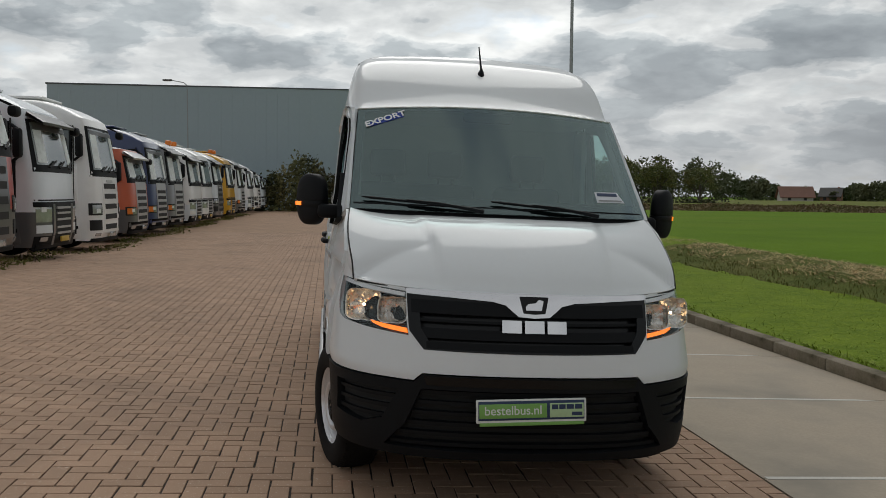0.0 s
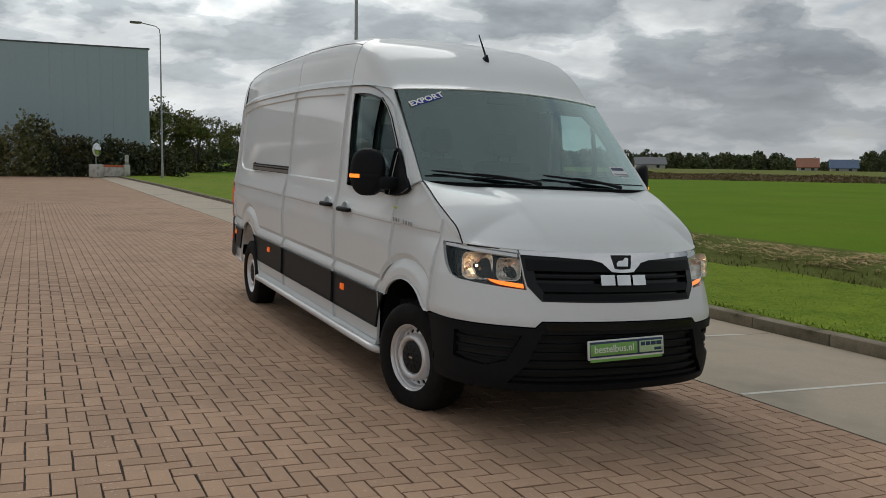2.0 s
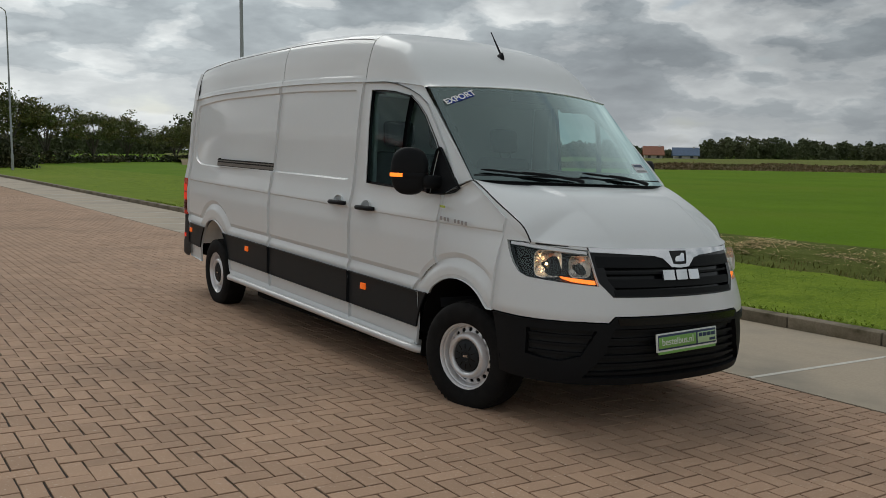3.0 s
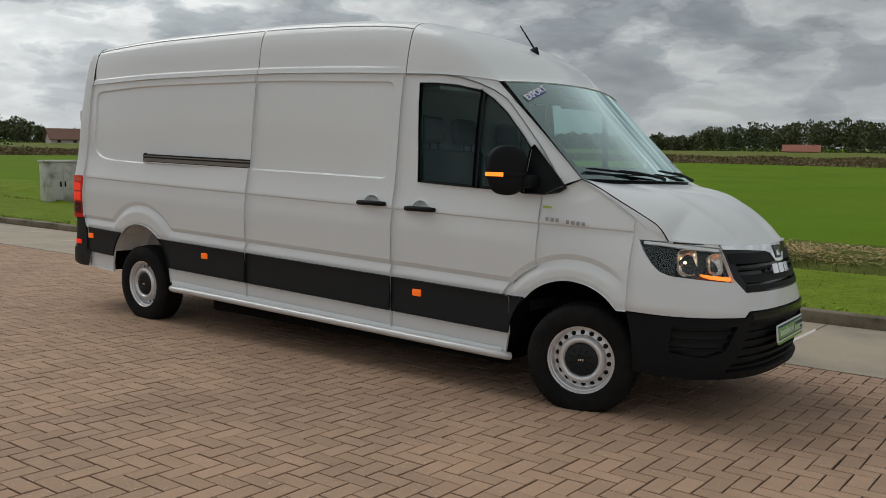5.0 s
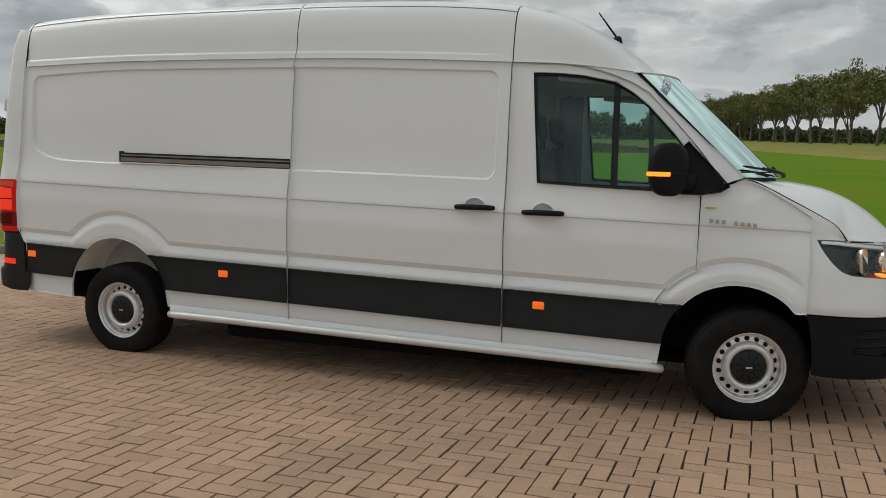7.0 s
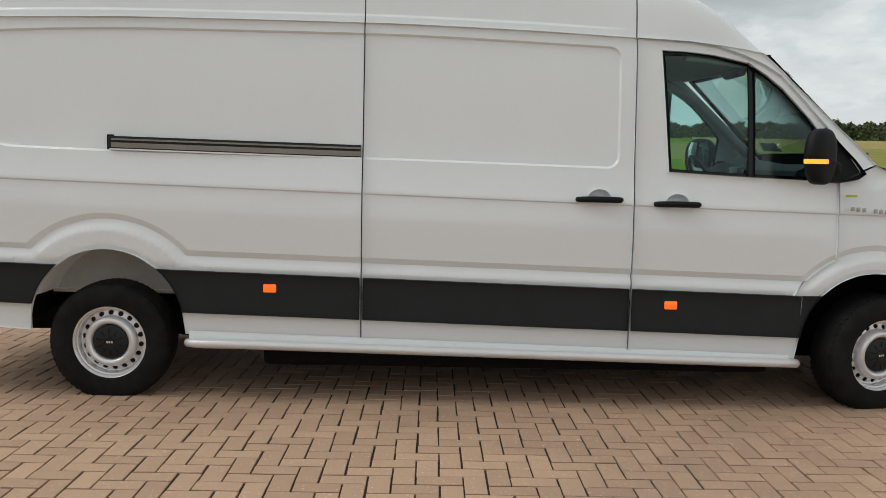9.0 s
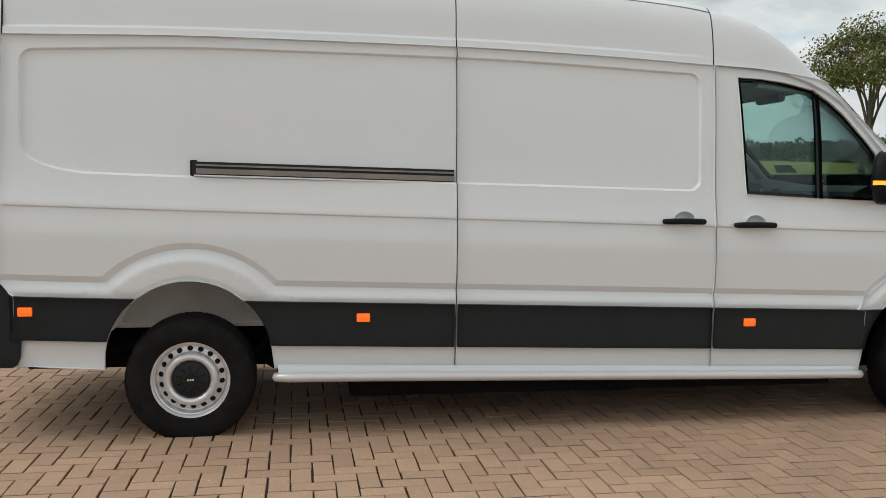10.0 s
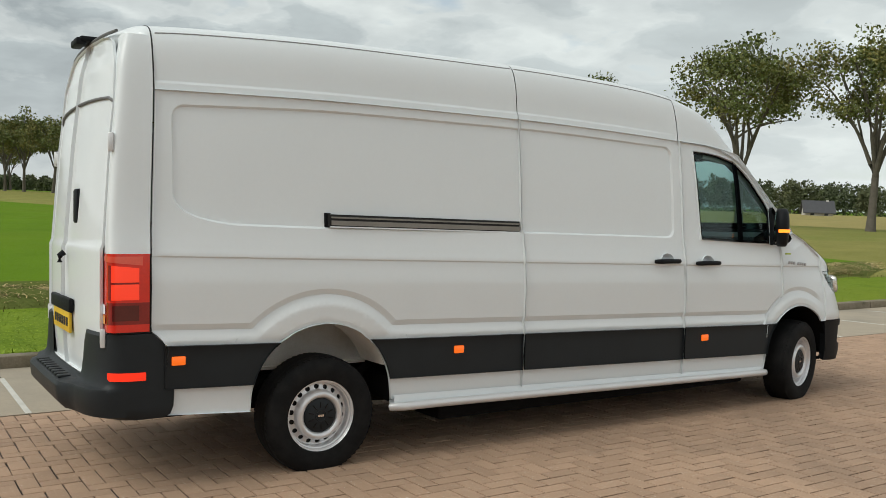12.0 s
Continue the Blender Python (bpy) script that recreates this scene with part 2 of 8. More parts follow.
def box(bm, x0, x1, y0, y1, z0, z1, bevel=0.0, m=None, segments=2):
    """A box with rounded edges, added to bm."""
    made = bmesh.ops.create_cube(bm, size=1.0)["verts"]
    for v in made:
        v.co = Vector((x0 + (v.co.x + 0.5) * (x1 - x0), y0 + (v.co.y + 0.5) * (y1 - y0), z0 + (v.co.z + 0.5) * (z1 - z0)))
    if bevel:
        edges = list({e for v in made for e in v.link_edges})
        got = bmesh.ops.bevel(bm, geom=edges, offset=bevel, segments=segments, profile=0.5, affect="EDGES")
        made = list({v for f in got["faces"] for v in f.verts} | {v for v in made if v.is_valid})
    if m is not None:
        bmesh.ops.transform(bm, matrix=m, verts=made)
    return made


def tube(bm, points, radius, sides=10, cap=True):
    """A round bar along points; radius may be a list."""
    rows = []
    pts = [Vector(p) for p in points]
    for n, p in enumerate(pts):
        along = (pts[min(n + 1, len(pts) - 1)] - pts[max(n - 1, 0)]).normalized()
        a = along.orthogonal().normalized() if abs(along.z) < 0.95 else Vector((1, 0, 0))
        a = (Vector((0, 0, 1)).cross(along)).normalized() if abs(along.z) < 0.95 else a
        b = along.cross(a).normalized()
        r = radius[n] if isinstance(radius, (list, tuple)) else radius
        rows.append([bm.verts.new(p + r * (math.cos(t) * a + math.sin(t) * b)) for t in [2 * math.pi * k / sides for k in range(sides)]])
    for lower, upper in zip(rows, rows[1:]):
        for k in range(sides):
            bm.faces.new((lower[k], lower[(k + 1) % sides], upper[(k + 1) % sides], upper[k]))
    if cap:
        bm.faces.new(list(reversed(rows[0])))
        bm.faces.new(rows[-1])


def lathe(bm, profile, centre, axis="x", sides=48, close=False):
    """Turns (radius, offset along the axis) round an axis."""
    rows = []
    cx, cy, cz = centre
    for r, o in profile:
        row = []
        for k in range(sides):
            t = 2 * math.pi * k / sides
            c, s = r * math.cos(t), r * math.sin(t)
            row.append(bm.verts.new({"x": (cx + o, cy + c, cz + s), "y": (cx + s, cy + o, cz + c), "z": (cx + c, cy + s, cz + o)}[axis]))
        rows.append(row)
    for a, b in zip(rows, rows[1:]):
        for k in range(sides):
            bm.faces.new((a[k], a[(k + 1) % sides], b[(k + 1) % sides], b[k]))
    if close:
        bm.faces.new(rows[0])
        bm.faces.new(list(reversed(rows[-1])))
    return rows


def grid_object(name, pts, mat, parent=None, label="", flip=False, smooth=True):
    """A sheet through a grid of points, rows x columns x 3."""
    r, c = pts.shape[:2]
    faces = [(i * c + j, i * c + j + 1, (i + 1) * c + j + 1, (i + 1) * c + j) for i in range(r - 1) for j in range(c - 1)]
    return mesh_object(name, pts.reshape(-1, 3).tolist(), faces, mat, parent, label, smooth, flip)


def empty(name, m=None):
    ob = new(name)
    ob.empty_display_size = 0.2
    if m is not None:
        ob.matrix_world = m
    return ob

# ---- ground and setting ----


def ground_z(x, y):
    """The yard slopes towards the kerb; it flattens far off to the back and to the side of the trucks."""
    x, y = np.asarray(x, float), np.asarray(y, float)
    near = 1 - 0.8 * np.clip((np.abs(y - 2) - 14) / 30, 0, 1)
    near = np.where(x < 0, near * (1 - np.clip((np.abs(y - 2) - 8) / 9, 0, 1)), near)
    return -math.tan(radians(2.1)) * np.clip(x, -9.0, 4.4) * near


KERB = 3.87


def kerb_x(y):
    return KERB - 0.012 * np.asarray(y, float)


def sheet(name, xs, ys, height, mat, label, category, lift=0.0):
    gx, gy = np.meshgrid(xs, ys)
    pts = np.stack([gx, gy, height(gx, gy) + lift], -1)
    ob = grid_object(name, pts, mat)
    return tagged(ob, label, category, kind="structure")


def paving_material():
    """Brown clay bricks and dark joints, for the yard beyond the laid pieces."""
    m = material("brown_clay_paving", (0.362, 0.243, 0.163), 0.85, spec=0.2, vary=0.18, scale=0.5, fine=30, bump=0.3)
    tree = m.node_tree
    add, link, maths, ramp, mix = nodes_of(tree)
    b = tree.nodes["Principled BSDF"]
    old = b.inputs["Base Color"].links[0].from_socket
    br = add("ShaderNodeTexBrick", Scale=1.0)
    br.offset = 0.5
    br.inputs["Color1"].default_value, br.inputs["Color2"].default_value, br.inputs["Mortar"].default_value = (1.1, 1.05, 1.0, 1), (0.85, 0.85, 0.85, 1), (0.55, 0.53, 0.50, 1)
    br.inputs["Mortar Size"].default_value, br.inputs["Brick Width"].default_value, br.inputs["Row Height"].default_value = 0.007, 0.21, 0.105
    link(add("ShaderNodeTexCoord").outputs["Object"], br.inputs["Vector"])
    link(mix(1.0, old, br.outputs[0], "MULTIPLY"), b.inputs["Base Color"])
    return m


def grass_material(name, dark, light, dry, patch=0.35):
    m = bpy.data.materials.new(name)
    m.use_nodes = True
    tree = m.node_tree
    add, link, maths, ramp, mix = nodes_of(tree)
    b = tree.nodes["Principled BSDF"]
    b.inputs["Roughness"].default_value = 0.85
    b.inputs["Specular IOR Level"].default_value = 0.04
    co = add("ShaderNodeTexCoord").outputs["Object"]
    wide = add("ShaderNodeTexNoise", Scale=0.06, Detail=6.0, Roughness=0.65)
    mid = add("ShaderNodeTexNoise", Scale=patch, Detail=5.0, Roughness=0.65)
    fine = add("ShaderNodeTexNoise", Scale=18.0, Detail=4.0, Roughness=0.7)
    for n in (wide, mid, fine):
        link(co, n.inputs["Vector"])
    t = maths("ADD", maths("MULTIPLY", mid.outputs[0], 0.5), maths("MULTIPLY", fine.outputs[0], 0.5))
    colour = ramp(t, [(0.3, dark), (0.7, light)])
    colour = mix(ramp(wide.outputs[0], [(0.5, (0, 0, 0)), (0.72, (1, 1, 1))]), colour, dry)
    link(colour, b.inputs["Base Color"])
    bp = add("ShaderNodeBump", Strength=0.6, Distance=0.05)
    link(fine.outputs[0], bp.inputs["Height"]), link(bp.outputs[0], b.inputs["Normal"])
    return m


PAVING = paving_material()
CONCRETE = material("pale_concrete", (0.375, 0.312, 0.232), 0.8, vary=0.18, scale=0.8, fine=45, bump=0.3, tint=(0.25, 0.222, 0.175))
KERBSTONE = material("kerb_concrete", (0.21, 0.175, 0.125), 0.9, vary=0.35, scale=3.5, fine=50, bump=0.6, per_object=0.15, tint=(0.075, 0.065, 0.035))
VERGE = grass_material("mown_verge", (0.075, 0.135, 0.012), (0.225, 0.305, 0.030), (0.20, 0.24, 0.03), 1.6)
FIELD = grass_material("green_field", (0.072, 0.145, 0.006), (0.145, 0.245, 0.012), (0.135, 0.20, 0.014), 0.2)
BANKSOIL = grass_material("ditch_bank", (0.06, 0.08, 0.018), (0.15, 0.17, 0.045), (0.17, 0.14, 0.055), 1.2)
DRYGRASS = grass_material("dry_verge", (0.15, 0.155, 0.04), (0.30, 0.275, 0.09), (0.18, 0.22, 0.05), 0.3)
HALLSKIN = material("grey_blue_cladding", (0.37, 0.46, 0.505), 0.5, vary=0.05, scale=0.15, fine=3)


def field_height(x, y):
    """Verge, ditch and the flat field beyond."""
    off = np.asarray(x, float) - kerb_x(y)
    base = ground_z(KERB, y) + 0.115
    open_ditch = 1 - 0.85 * smooth01((np.asarray(y, float) - 20) / 14)
    return base + lerp(off, [0, 3.3, 3.9, 4.9, 6.2, 7.6, 8.4, 12, 400], [0, 0.02, -0.25, -0.75, -0.75, -0.27, -0.17, -0.10, 0.02]) * open_ditch


xs_yard = np.unique(np.r_[np.linspace(-60, -9, 12), np.linspace(-9, 4.4, 20)])
ys_yard = np.unique(np.r_[np.linspace(-60, -12, 8), np.linspace(-12, 46, 40), np.linspace(46, 76, 6)])
ground = sheet("ground", xs_yard, ys_yard, ground_z, PAVING, "brown clay brick yard with dark joints", "paving", -0.012)
sheet("distance_ground", np.linspace(-2500, 2500, 40), np.linspace(-2500, 2500, 40), lambda x, y: 0 * x - 0.9, FIELD, "flat green farmland reaching the horizon", "farmland")


def field_sheet():
    offs = np.r_[0.17, np.linspace(0.4, 3.2, 10), np.linspace(3.3, 9, 36), 12, 20, 40, 80, 140, 300, 700]
    ys = np.r_[np.linspace(-700, -60, 14), np.linspace(-55, 90, 260), np.linspace(100, 700, 14)]
    rows = []
    rng = np.random.RandomState(4)
    for y in ys:
        x = float(kerb_x(np.clip(y, -80, 90))) + offs
        z = field_height(x, np.clip(y, -80, 90)) + np.where((offs > 3.2) & (offs < 9), rng.uniform(-0.05, 0.05, len(offs)), 0)
        rows.append(np.stack([x, 0 * x + y, z], -1))
    return np.array(rows)


grid = field_sheet()
ob = grid_object("verge", grid[:, :12], VERGE)
tagged(ob, "mown green grass verge beside the kerb", "grass", kind="structure")
turn_row = int(np.argmin(np.abs(grid[:, 0, 1] - 25.0)))
ob = grid_object("grass_swale", grid[turn_row:, 11:47], VERGE)
tagged(ob, "shallow grassy swale beyond the ditch", "grass", kind="structure")
ob = grid_object("ditch", grid[:turn_row + 1, 11:47], BANKSOIL)
tagged(ob, "grassy ditch bank with cut reed", "ditch", kind="structure")
ob = grid_object("field", grid[:, 46:], FIELD)
tagged(ob, "flat bright green grass field", "field", kind="structure")

# Concrete gutter lane in slabs with pale joints.
slab_y = np.arange(-0.32 - 19 * 2.02, 72, 2.02)
JOINT = material("pale_joint", (0.55, 0.53, 0.48), 0.8, vary=0.2, scale=9)
lane = empty("pavement")
tagged(lane, "pale concrete lane of cast slabs along the kerb", "concrete lane", kind="structure")
for a, b in zip(slab_y, slab_y[1:]):
    ys = np.array([a + 0.006, b - 0.006])
    xs = np.array([1.505, 2.7])
    verts, faces = [], []
    for y in ys:
        for x in (1.505, float(kerb_x(y)) - 0.004):
            verts.append((x, y, float(ground_z(x, y)) + 0.004))
    verts += [(x, y, z - 0.08) for x, y, z in verts]
    faces = [(0, 1, 3, 2), (0, 4, 5, 1), (1, 5, 7, 3), (3, 7, 6, 2), (2, 6, 4, 0)]
    mesh_object("slab", verts, faces, CONCRETE, lane, smooth=False)
    if -12 < b < 30:
        strip = []
        for y in (b - 0.022, b + 0.022):
            for x in (1.52, float(kerb_x(y)) - random.uniform(0.2, 0.6)):
                strip.append((x, y, float(ground_z(x, y)) + 0.0065))
        strip += [(x, y, z - 0.01) for x, y, z in strip]
        mesh_object("joint_seal", strip, [(0, 1, 3, 2), (0, 4, 5, 1), (1, 5, 7, 3), (3, 7, 6, 2), (2, 6, 4, 0)], JOINT, lane, smooth=False)

# Kerb stones.
kerb = empty("kerb")
tagged(kerb, "weathered grey concrete kerb stones", "kerb", kind="structure")
for a in np.arange(-30, 71, 1.0):
    bm = bmesh.new()
    box(bm, 0, 0.17, 0.004, 0.996, -0.1, 0.125, 0.018, segments=2)
    stone = part("kerb_stone", bm, KERBSTONE, kerb)
    stone.matrix_world = pose(float(kerb_x(a)) + random.uniform(-0.004, 0.004), a, float(ground_z(KERB, a)) + random.uniform(-0.004, 0.004), 0, 0, 0.7)

# The hall behind the yard.
hall = empty("hall", pose(-25.6, 78, 0.0))
tagged(hall, "large windowless hall clad in grey-blue sheet metal", "hall")
bm = bmesh.new()
box(bm, 0.003, 1.003 - 0.003, 0.0, 0.3, 0, 11.0)
first_panel = part("cladding_panel", bm, HALLSKIN, hall, smooth=False)
for k in range(1, 32):
    more = new("cladding_panel", first_panel.data)
    more.parent = hall
    more.matrix_basis = pose(1.003 * k, 0, 0)
bm = bmesh.new()
box(bm, 0, 32.1, 0.3, 40, 0, 10.95)
part("wall", bm, HALLSKIN, hall, smooth=False)
bm = bmesh.new()
box(bm, -0.1, 32.2, -0.06, 40, 11.0, 11.12, 0.02)
part("roof_trim", bm, material("dark_trim", (0.08, 0.09, 0.10), 0.5), hall, smooth=False)

# ---- the van ----
van = empty("van", LEAN.copy())
tagged(van, "white high-roof panel van with black lower trim parked on brick paving", "van")
RAKE = 0.024


FRONT_ARCH, REAR_ARCH = (0.075, 0.375, 0.425, 0.555), (4.49, 0.425, 0.44, 0.61)


def roof_seam(y):
    return flow(y, [0.75, 1.0, 1.2, 1.47, 2.2, 3.02, 4.2, 5.44], [2.05, 2.085, 2.10, 2.113, 2.145, 2.165, 2.17, 2.152])


def shield_edge(z):
    return 0.08 + (z - 1.432) * 1.085


def half_width(y, z, features=True):
    """Half the body's width at a height and a place along it."""
    y, z = np.asarray(y, float), np.asarray(z, float)
    zb = z - RAKE * y
    x = flow(zb, [0.20, 0.29, 0.40, 0.62, 0.66, 0.70, 0.80, 1.0, 1.10, 1.14, 1.18, 1.26, 1.34, 1.45, 1.75, 2.02, 2.08, 2.2, 2.3, 2.36, 2.42, 2.5],
             [0.925, 0.945, 0.952, 0.956, 0.962, 0.972, 0.976, 0.982, 0.981, 0.978, 0.970, 0.955, 0.945, 0.936, 0.918, 0.893, 0.885, 0.862, 0.835, 0.81, 0.77, 0.70])
    ahead = np.clip((0.6 - y) / 0.9, 0, 1.2) ** 1.3 * lerp(z, [0.3, 0.7, 0.9, 1.1, 1.25, 1.45], [0.01, 0.015, 0.04, 0.085, 0.085, 0.10])
    pillar = 0.07 * np.exp(-np.clip(y - shield_edge(np.maximum(z, 1.432)), 0, 9) / 0.25) * smooth01((z - 1.1) / 0.3)
    x = x - np.maximum(ahead, pillar) - 0.06 * np.clip((y - 4.3) / 1.15, 0, 1.2) ** 2
    if features:
        # The flank above the belt line overhangs the part below it.
        x = x - 0.009 * smooth01((1.136 - zb) / 0.009) * (1 - smooth01((1.124 - zb) / 0.14))
        # One long recess over the load side.
        top, low = recess_top(y), recess_low(y)
        across, along = np.minimum(top - z, z - low), np.minimum(y - 1.575, 5.355 - y)
        inside = np.where((along < 0.07) & (across < 0.07), 0.07 - np.hypot(0.07 - along, 0.07 - across), np.minimum(along, across))
        x = x - 0.016 * np.clip(inside / 0.010, 0, 1)
        # A valley, then a lip that stands out, along the lower flank and round both wheel arches.
        edge = zb - 0.735
        for cy, cz, r_in, r_out in (FRONT_ARCH, REAR_ARCH):
            edge = np.minimum(edge, np.hypot(y - cy, z - cz) - r_out)
        lip = 0.029 * np.clip(-edge / 0.060, 0, 1) - 0.019 * np.clip((0.034 - edge) / 0.034, 0, 1)
        for cy, cz, r_in, r_out in (FRONT_ARCH, REAR_ARCH):
            r = np.hypot(y - cy, z - cz)
            lip = lip - 0.014 * smooth01((r_in + 0.025 - r) / 0.025)
        # The flare dies away towards the front corner.
        x = x + lip * smooth01((zb - 0.50) / 0.12) * smooth01((y + 0.30) / 0.14)
    return x


def resample(points, step):
    out = []
    for (x0, y0), (x1, y1) in zip(points, points[1:] + points[:1]):
        n = max(1, int(math.hypot(x1 - x0, y1 - y0) / step + 0.5))
        out += [(x0 + (x1 - x0) * k / n, y0 + (y1 - y0) * k / n) for k in range(n)]
    return out


def within(p, loop):
    """Which of the points lie inside the loop."""
    a, b = np.array(loop), np.roll(np.array(loop), -1, 0)
    hit = np.zeros(len(p), int)
    for (x0, y0), (x1, y1) in zip(a, b):
        if y0 == y1:
            continue
        cross = (p[:, 1] > y0) != (p[:, 1] > y1)
        hit += cross & (p[:, 0] < x0 + (p[:, 1] - y0) * (x1 - x0) / (y1 - y0))
    return hit % 2 == 1


def panel(name, outline, surface, mat, parent, label="", holes=(), step=(0.04, 0.009), rim=0.018, flip=False, lines=()):
    """A sheet-metal part: a 2D outline with holes, filled with a fine net, laid on a curved surface, its edges turned inwards."""
    edge = max(min(step) * 1.5, 0.012)
    loops = [resample(list(l), edge) for l in (outline, *holes)]
    rim_pts = np.array([p for l in loops for p in l])
    lo, hi = rim_pts.min(0), rim_pts.max(0)
    gx, gy = np.meshgrid(np.arange(lo[0] + step[0] / 2, hi[0], step[0]), np.arange(lo[1] + step[1] / 2, hi[1], step[1]))
    inner = np.c_[gx.ravel(), gy.ravel()]
    keep = within(inner, loops[0])
    for l in loops[1:]:
        keep &= ~within(inner, l)
    inner = inner[keep]
    scale = np.array(step)
    ok = np.ones(len(inner), bool)
    for chunk in range(0, len(inner), 2000):
        d = ((inner[chunk:chunk + 2000, None] - rim_pts[None]) / scale) ** 2
        ok[chunk:chunk + 2000] = d.sum(-1).min(1) > 0.3
    inner = inner[ok]
    edges, start = [], 0
    for l in loops:
        edges += [(start + k, start + (k + 1) % len(l)) for k in range(len(l))]
        start += len(l)
    # Crease lines: edges that follow a fold, with the plain net cleared beside them.
    folds = []
    for line in lines:
        dense = []
        for (ax, ay), (bx, by) in zip(line, line[1:]):
            n = max(1, int(math.hypot(bx - ax, by - ay) / 0.03 + 0.5))
            dense += [(ax + (bx - ax) * k / n, ay + (by - ay) * k / n) for k in range(n)]
        dense = np.array(dense + [line[-1]])
        ok = within(dense, loops[0])
        for l in loops[1:]:
            ok &= ~within(dense, l)
        run = []
        for p, good in zip(dense, ok):
            if good and ((rim_pts - p) ** 2).sum(1).min() > 4e-5:
                run.append(p)
            else:
                if len(run) > 1:
                    folds.append(np.array(run))
                run = []
        if len(run) > 1:
            folds.append(np.array(run))
    if folds:
        near = np.ones(len(inner), bool)
        every = np.concatenate(folds)
        for chunk in range(0, len(inner), 1000):
            d = ((inner[chunk:chunk + 1000, None] - every[None]) / np.array((0.022, 0.007))) ** 2
            near[chunk:chunk + 1000] = d.sum(-1).min(1) > 1
        inner = inner[near]
        first = len(rim_pts) + len(inner)
        for run in folds:
            edges += [(first + k, first + k + 1) for k in range(len(run) - 1)]
            first += len(run)
        inner = np.concatenate([inner, every])
    pts = [Vector(p) for p in rim_pts] + [Vector(p) for p in inner]
    v2, _, tris, _, _, _ = delaunay_2d_cdt(pts, edges, [], 0, 1e-6, False)
    flat = np.array([tuple(v) for v in v2])
    tris = np.array([tuple(t) for t in tris])
    mid = flat[tris].mean(1)
    keep = within(mid, loops[0])
    for l in loops[1:]:
        keep &= ~within(mid, l)
    tris = tris[keep]
    place = surface(flat[:, 0], flat[:, 1])
    e = 1e-3
    normal = np.cross(surface(flat[:, 0] + e, flat[:, 1]) - place, surface(flat[:, 0], flat[:, 1] + e) - place)
    normal /= np.linalg.norm(normal, axis=1)[:, None] + 1e-12
    if flip:
        normal = -normal
    a, b, c = flat[tris[:, 0]], flat[tris[:, 1]], flat[tris[:, 2]]
    turn = (b[:, 0] - a[:, 0]) * (c[:, 1] - a[:, 1]) - (b[:, 1] - a[:, 1]) * (c[:, 0] - a[:, 0])
    tris = np.where((turn < 0)[:, None], tris[:, ::-1], tris)
    if flip:
        tris = tris[:, ::-1]
    faces = tris.tolist()
    verts = place.tolist()
    # Turn the open edges inwards.
    count = {}
    for t in faces:
        for k in range(3):
            count[(t[k], t[(k + 1) % 3])] = 1
    back = {}
    for (i, j) in [k for k in count if (k[1], k[0]) not in count]:
        for v in (i, j):
            if v not in back:
                back[v] = len(verts)
                verts.append((place[v] - rim * normal[v]).tolist())
        faces.append((j, i, back[i], back[j]))
    ob = mesh_object(name, verts, faces, mat, parent, label)
    ob.data.set_sharp_from_angle(angle=radians(27))
    return ob


def side_surface(sign, proud=0.0, features=True):
    """sign -1: the kerb-off side (x below 0)."""
    def surface(y, z):
        return np.stack([sign * (half_width(y, z, features) + proud), y + 0 * z, z + 0 * y], -1)
    return surface


def arc(cx, cz, r, a0, a1, n=18):
    """Points of a circle, angles in degrees from +y upwards."""
    return [(cx + r * math.cos(radians(a0 + (a1 - a0) * k / n)), cz + r * math.sin(radians(a0 + (a1 - a0) * k / n))) for k in range(n + 1)]


def zb(y, z):
    return (y, z + RAKE * y)


def arch_hit(arch, r, z):
    """The angle at which a circle of an arch reaches a height."""
    return math.degrees(math.asin((z - arch[1]) / r))


STRIP_TOP, STRIP_LOW, SILL = 0.654, 0.41, 0.285
WINDOW = [(1.35, 2.045), (1.20, 2.040), (1.05, 2.025), (0.85, 1.985), (0.74, 1.92), (0.64, 1.84), (0.48, 1.67), (0.425, 1.60), (0.445, 1.325), (0.60, 1.33), (0.95, 1.343), (1.295, 1.36)]
DOOR_TOP = [(1.17, 2.090), (1.02, 2.068), (0.87, 2.025), (0.75, 1.975), (0.65, 1.915), (0.50, 1.76), (0.35, 1.595), (0.18, 1.38)]


def recess_top(y):
    return flow(y, [1.57, 3.03, 4.3, 5.35], [2.062, 2.108, 2.112, 2.08])


def recess_low(y):
    return flow(y, [1.57, 3.03, 5.0, 5.2, 5.35], [1.372, 1.400, 1.430, 1.462, 1.53])


